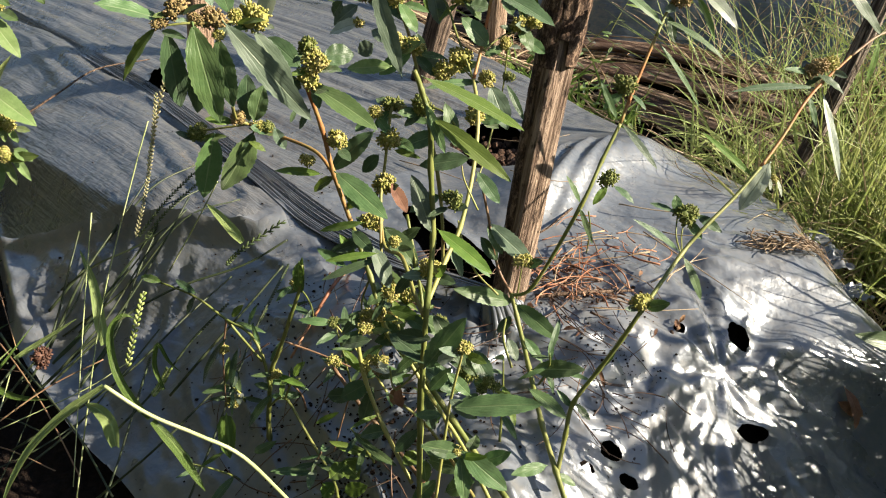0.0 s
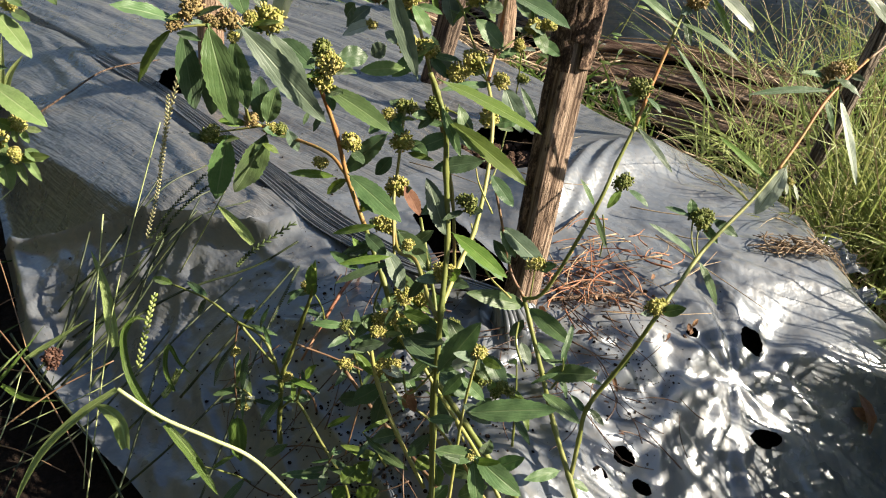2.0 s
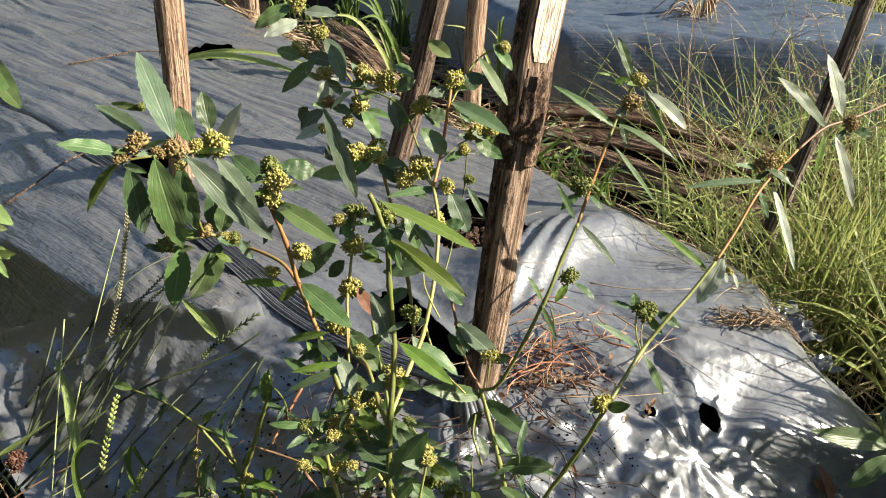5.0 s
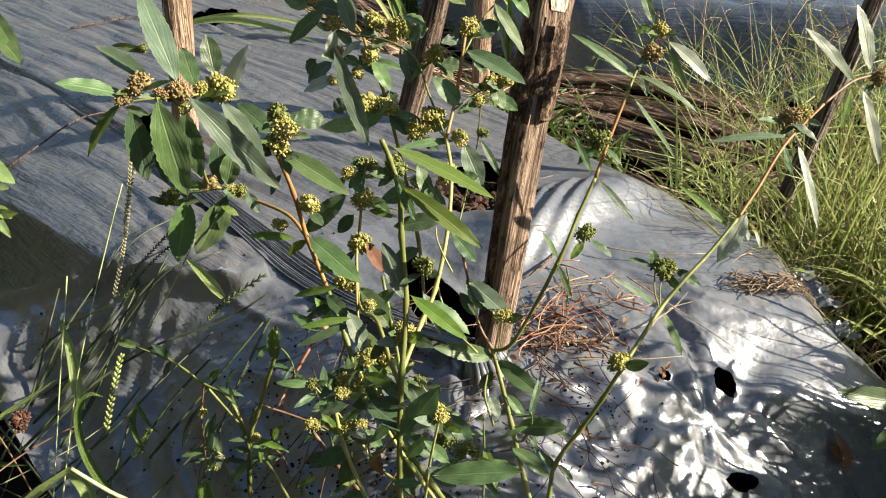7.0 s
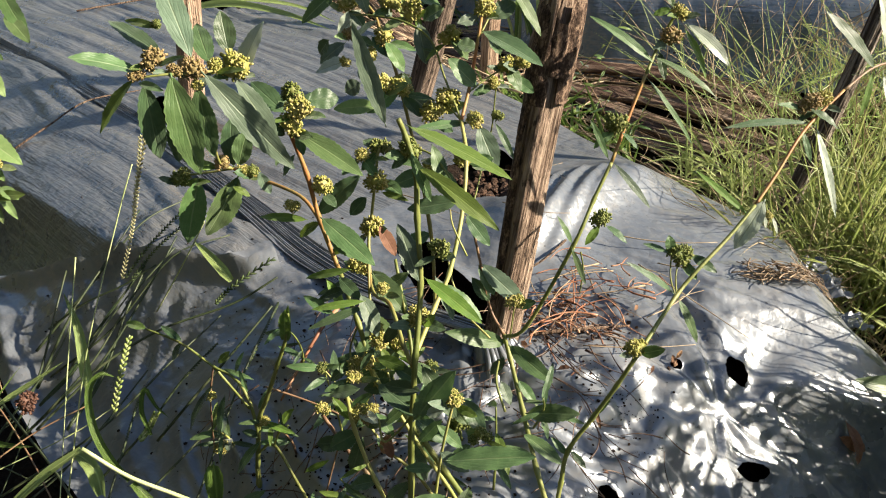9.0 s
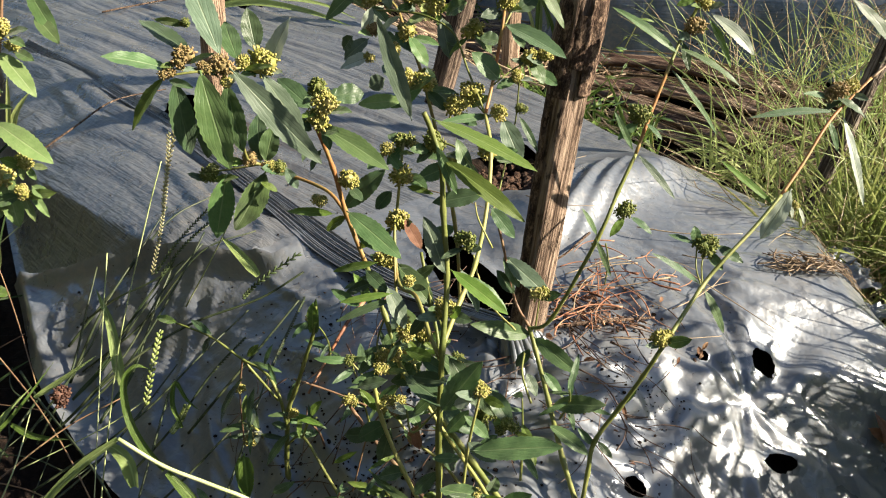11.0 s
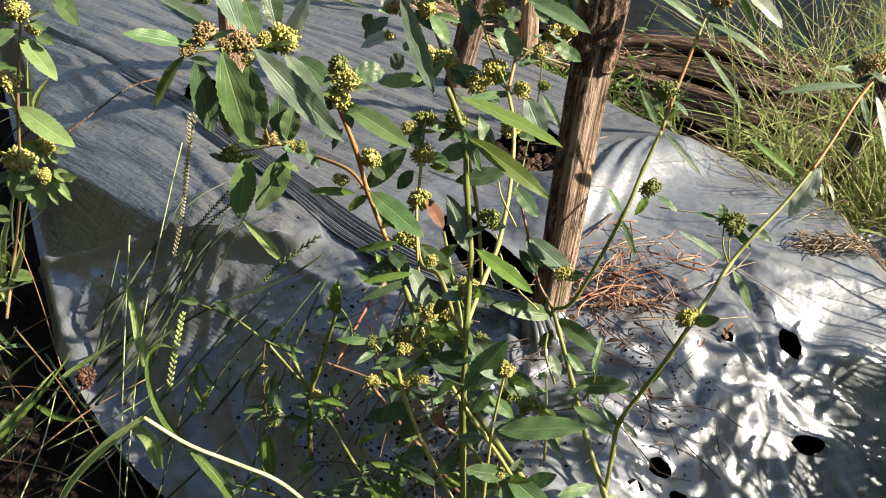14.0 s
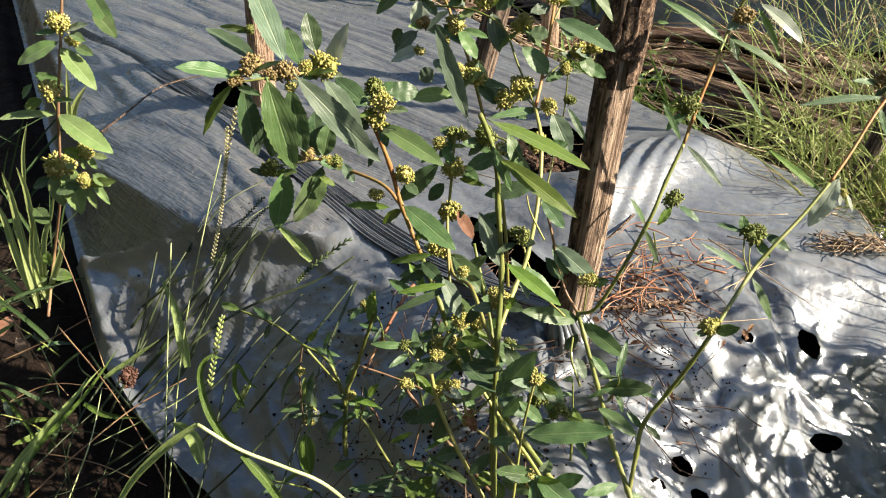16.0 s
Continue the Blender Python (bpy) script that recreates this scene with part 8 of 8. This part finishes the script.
shade_weed(0.56, 0.42, 0.31, 407, 0.60, 0.05, 8, (0.018, 0.036))


grass_by_hole = thing("grass_plant", "long yellow-green grass blades lying over a planting hole", "grass", "", on_film(0.50, -1.90))
blade(grass_by_hole, [on_film(0.48, -1.93, 0.004), on_film(0.56, -1.83, 0.03), on_film(0.64, -1.72, 0.02), on_film(0.70, -1.60, 0.006)], 0.018, 1)
blade(grass_by_hole, [on_film(0.52, -1.96, 0.004), on_film(0.60, -1.87, 0.03), on_film(0.70, -1.78, 0.02), on_film(0.76, -1.70, 0.006)], 0.011, 1)
dead_leaf = thing("dead_leaf", "curled orange-brown dead leaf at the bed corner", "dead leaf", "", on_film(0.645, -0.271))
leaf(dead_leaf, on_film(0.638, -0.28, 0.004), on_film(0.655, -0.262, 0.006), 0.014, 5, 0.25)
leaf(dead_leaf, on_film(0.650, -0.285, 0.005), on_film(0.640, -0.258, 0.004), 0.012, 5, 0.3)


def leaf_litter(label, seed, spots):
    """Curled scraps of dead leaf lying together."""
    rng = random.Random(seed)
    ob = thing("leaf_litter", label, "dead leaves", "", on_film(*spots[0]))
    for u, s in spots:
        a, n = rng.uniform(0, 6.28), rng.uniform(0.004, 0.012)
        leaf(ob, on_film(u, s, 0.004), on_film(u + n * math.cos(a), s + n * math.sin(a), rng.uniform(0.003, 0.006)), n * rng.uniform(0.3, 0.55), 5, rng.uniform(0.15, 0.3))


litter_rng = random.Random(90)
leaf_litter("curled orange-brown leaf scraps among dry stalks by the stake", 91, [(litter_rng.gauss(0.465, 0.04), litter_rng.gauss(-0.475, 0.035)) for _ in range(16)])
leaf_litter("small brown leaf scrap caught in a film hole", 92, [(0.511, -0.386), (0.514, -0.389), (0.507, -0.383)])
leaf_litter("brown leaf scraps and root bits at the torn film", 93, [(litter_rng.gauss(0.395, 0.03), litter_rng.gauss(-0.375, 0.03)) for _ in range(8)])


def dry_clump(at, seed, count, length):
    """A withered clump of straws bent over round a stake."""
    rng = random.Random(seed)
    ob = thing("dry_clump", "withered straw clump round a stake in the neighbouring bed", "dry grass", "", at)
    for _ in range(count):
        a, n = rng.uniform(0, 6.28), rng.uniform(*length)
        d = Vector((math.cos(a), math.sin(a), 0))
        bm = bmesh.new()
        tube(bm, smooth_path([d * 0.01 - Vector((0, 0, 0.01)), d * n * 0.5 + Vector((0, 0, n * rng.uniform(0.15, 0.6))), d * n + Vector((0, 0, 0.004))], 3), [0.0022, 0.0012], 4)
        part("straw", bm, STRAW, ob)


dry_clump((0.70, 2.0, 0.200), 95, 30, (0.04, 0.13))


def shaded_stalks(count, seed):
    """Grass stalks, shade put into their dark colour, that spread from the furrow over the near film, some with seed
    spikes.
    """
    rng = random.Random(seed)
    ob = thing("grass_plant", "green grass stalks, coloured as in shade, spreading over the near film", "grass", "", tuple(bed_xy(-0.07, -0.80) + Vector((0, 0, 0.02))))
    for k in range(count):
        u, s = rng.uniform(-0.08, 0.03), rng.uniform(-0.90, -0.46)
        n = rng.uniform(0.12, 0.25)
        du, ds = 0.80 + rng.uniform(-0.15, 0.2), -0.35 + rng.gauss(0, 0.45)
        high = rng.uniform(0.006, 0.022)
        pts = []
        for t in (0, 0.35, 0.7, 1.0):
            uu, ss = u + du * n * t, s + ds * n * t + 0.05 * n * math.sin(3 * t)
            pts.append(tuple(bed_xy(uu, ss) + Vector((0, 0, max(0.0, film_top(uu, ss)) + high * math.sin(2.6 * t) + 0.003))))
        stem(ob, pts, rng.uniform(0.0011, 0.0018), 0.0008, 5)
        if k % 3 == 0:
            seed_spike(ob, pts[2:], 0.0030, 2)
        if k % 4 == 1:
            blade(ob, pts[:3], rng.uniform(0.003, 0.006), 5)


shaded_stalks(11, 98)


def film_scrap(u, s, size, seed):
    """A crumpled torn piece of film at the bed corner."""
    x, y = bed_xy(u, s).xy
    ob = thing("film_scrap", "crumpled torn scrap of silver film at the bed corner", "plastic scrap", "film scraps", (x, y, max(film_top(u, s) if u < 0.9 else 0, ground_height(x, y), 0) + 0.004))
    bm = bmesh.new()
    n = 16
    grid = []
    for i in range(n + 1):
        row = []
        for j in range(n + 1):
            a, b = i / n - 0.5, j / n - 0.5
            k = size * (1 + 0.35 * noise.noise((a * 3, b * 3, seed)))
            z = size * (0.30 * abs(noise.noise((a * 4, b * 4, seed + 2))) + 0.16 * abs(noise.noise((a * 11, b * 11, seed + 5))))
            row.append(bm.verts.new((a * k + 0.1 * size * noise.noise((b * 7, seed, 1)), b * k * 0.8, z)))
        grid.append(row)
    for r0, r1 in zip(grid, grid[1:]):
        for j in range(n):
            bm.faces.new((r0[j], r1[j], r1[j + 1], r0[j + 1]))
    part("sheet", bm, FILM, ob)


film_scrap(0.800, -0.430, 0.055, 3.3)
film_scrap(0.775, -0.375, 0.040, 7.7)
film_scrap(0.830, -0.470, 0.045, 9.1)


# ---- added hedge that closes the plot all round, out of the camera's sight, for film reflections ----
def hedge():
    m, n, l, b = material("hedge_leaves", 0.7, 0, 0.3)
    v = coords(n, l)
    g = noise_tex(n, l, v, 9, 6, 0.7)
    # olive chosen for the tint it throws on the film
    l.new(ramp(n, l, g, (0.35, (0.02, 0.022, 0.010)), (0.6, (0.075, 0.080, 0.034)), (0.8, (0.14, 0.14, 0.06))), b.inputs["Base Color"])
    bump(n, l, b, g, 1.0, 0.1)
    bm = bmesh.new()
    rows = []
    for i in range(181):
        a = 2 * math.pi * i / 180
        row = []
        for j in range(9):
            z = 2.6 * j / 8
            near = 0.5 - 0.5 * math.cos(a - 0.70)
            # closer and taller on the left to shape what the film reflects
            r = 7.5 - 4.9 * smoothstep(0.60, 0.92, near) + 0.5 * noise.noise((math.cos(a) * 6, math.sin(a) * 6, z * 1.2)) + 0.05 * z * z
            z *= 0.60 + 0.90 * smoothstep(0.58, 0.90, near)
            row.append(bm.verts.new((r * math.cos(a), 0.6 + r * math.sin(a), z * (1 + 0.3 * noise.noise((math.cos(a) * 9, math.sin(a) * 9, 3))))))
        rows.append(row)
    for r0, r1 in zip(rows, rows[1:]):
        for j in range(8):
            bm.faces.new((r0[j], r1[j], r1[j + 1], r0[j + 1]))
    tagged(part("backdrop_reflector_hedge", bm, m), "unseen olive green hedge added around the plot for film reflections", "hedge", kind="structure")


hedge()
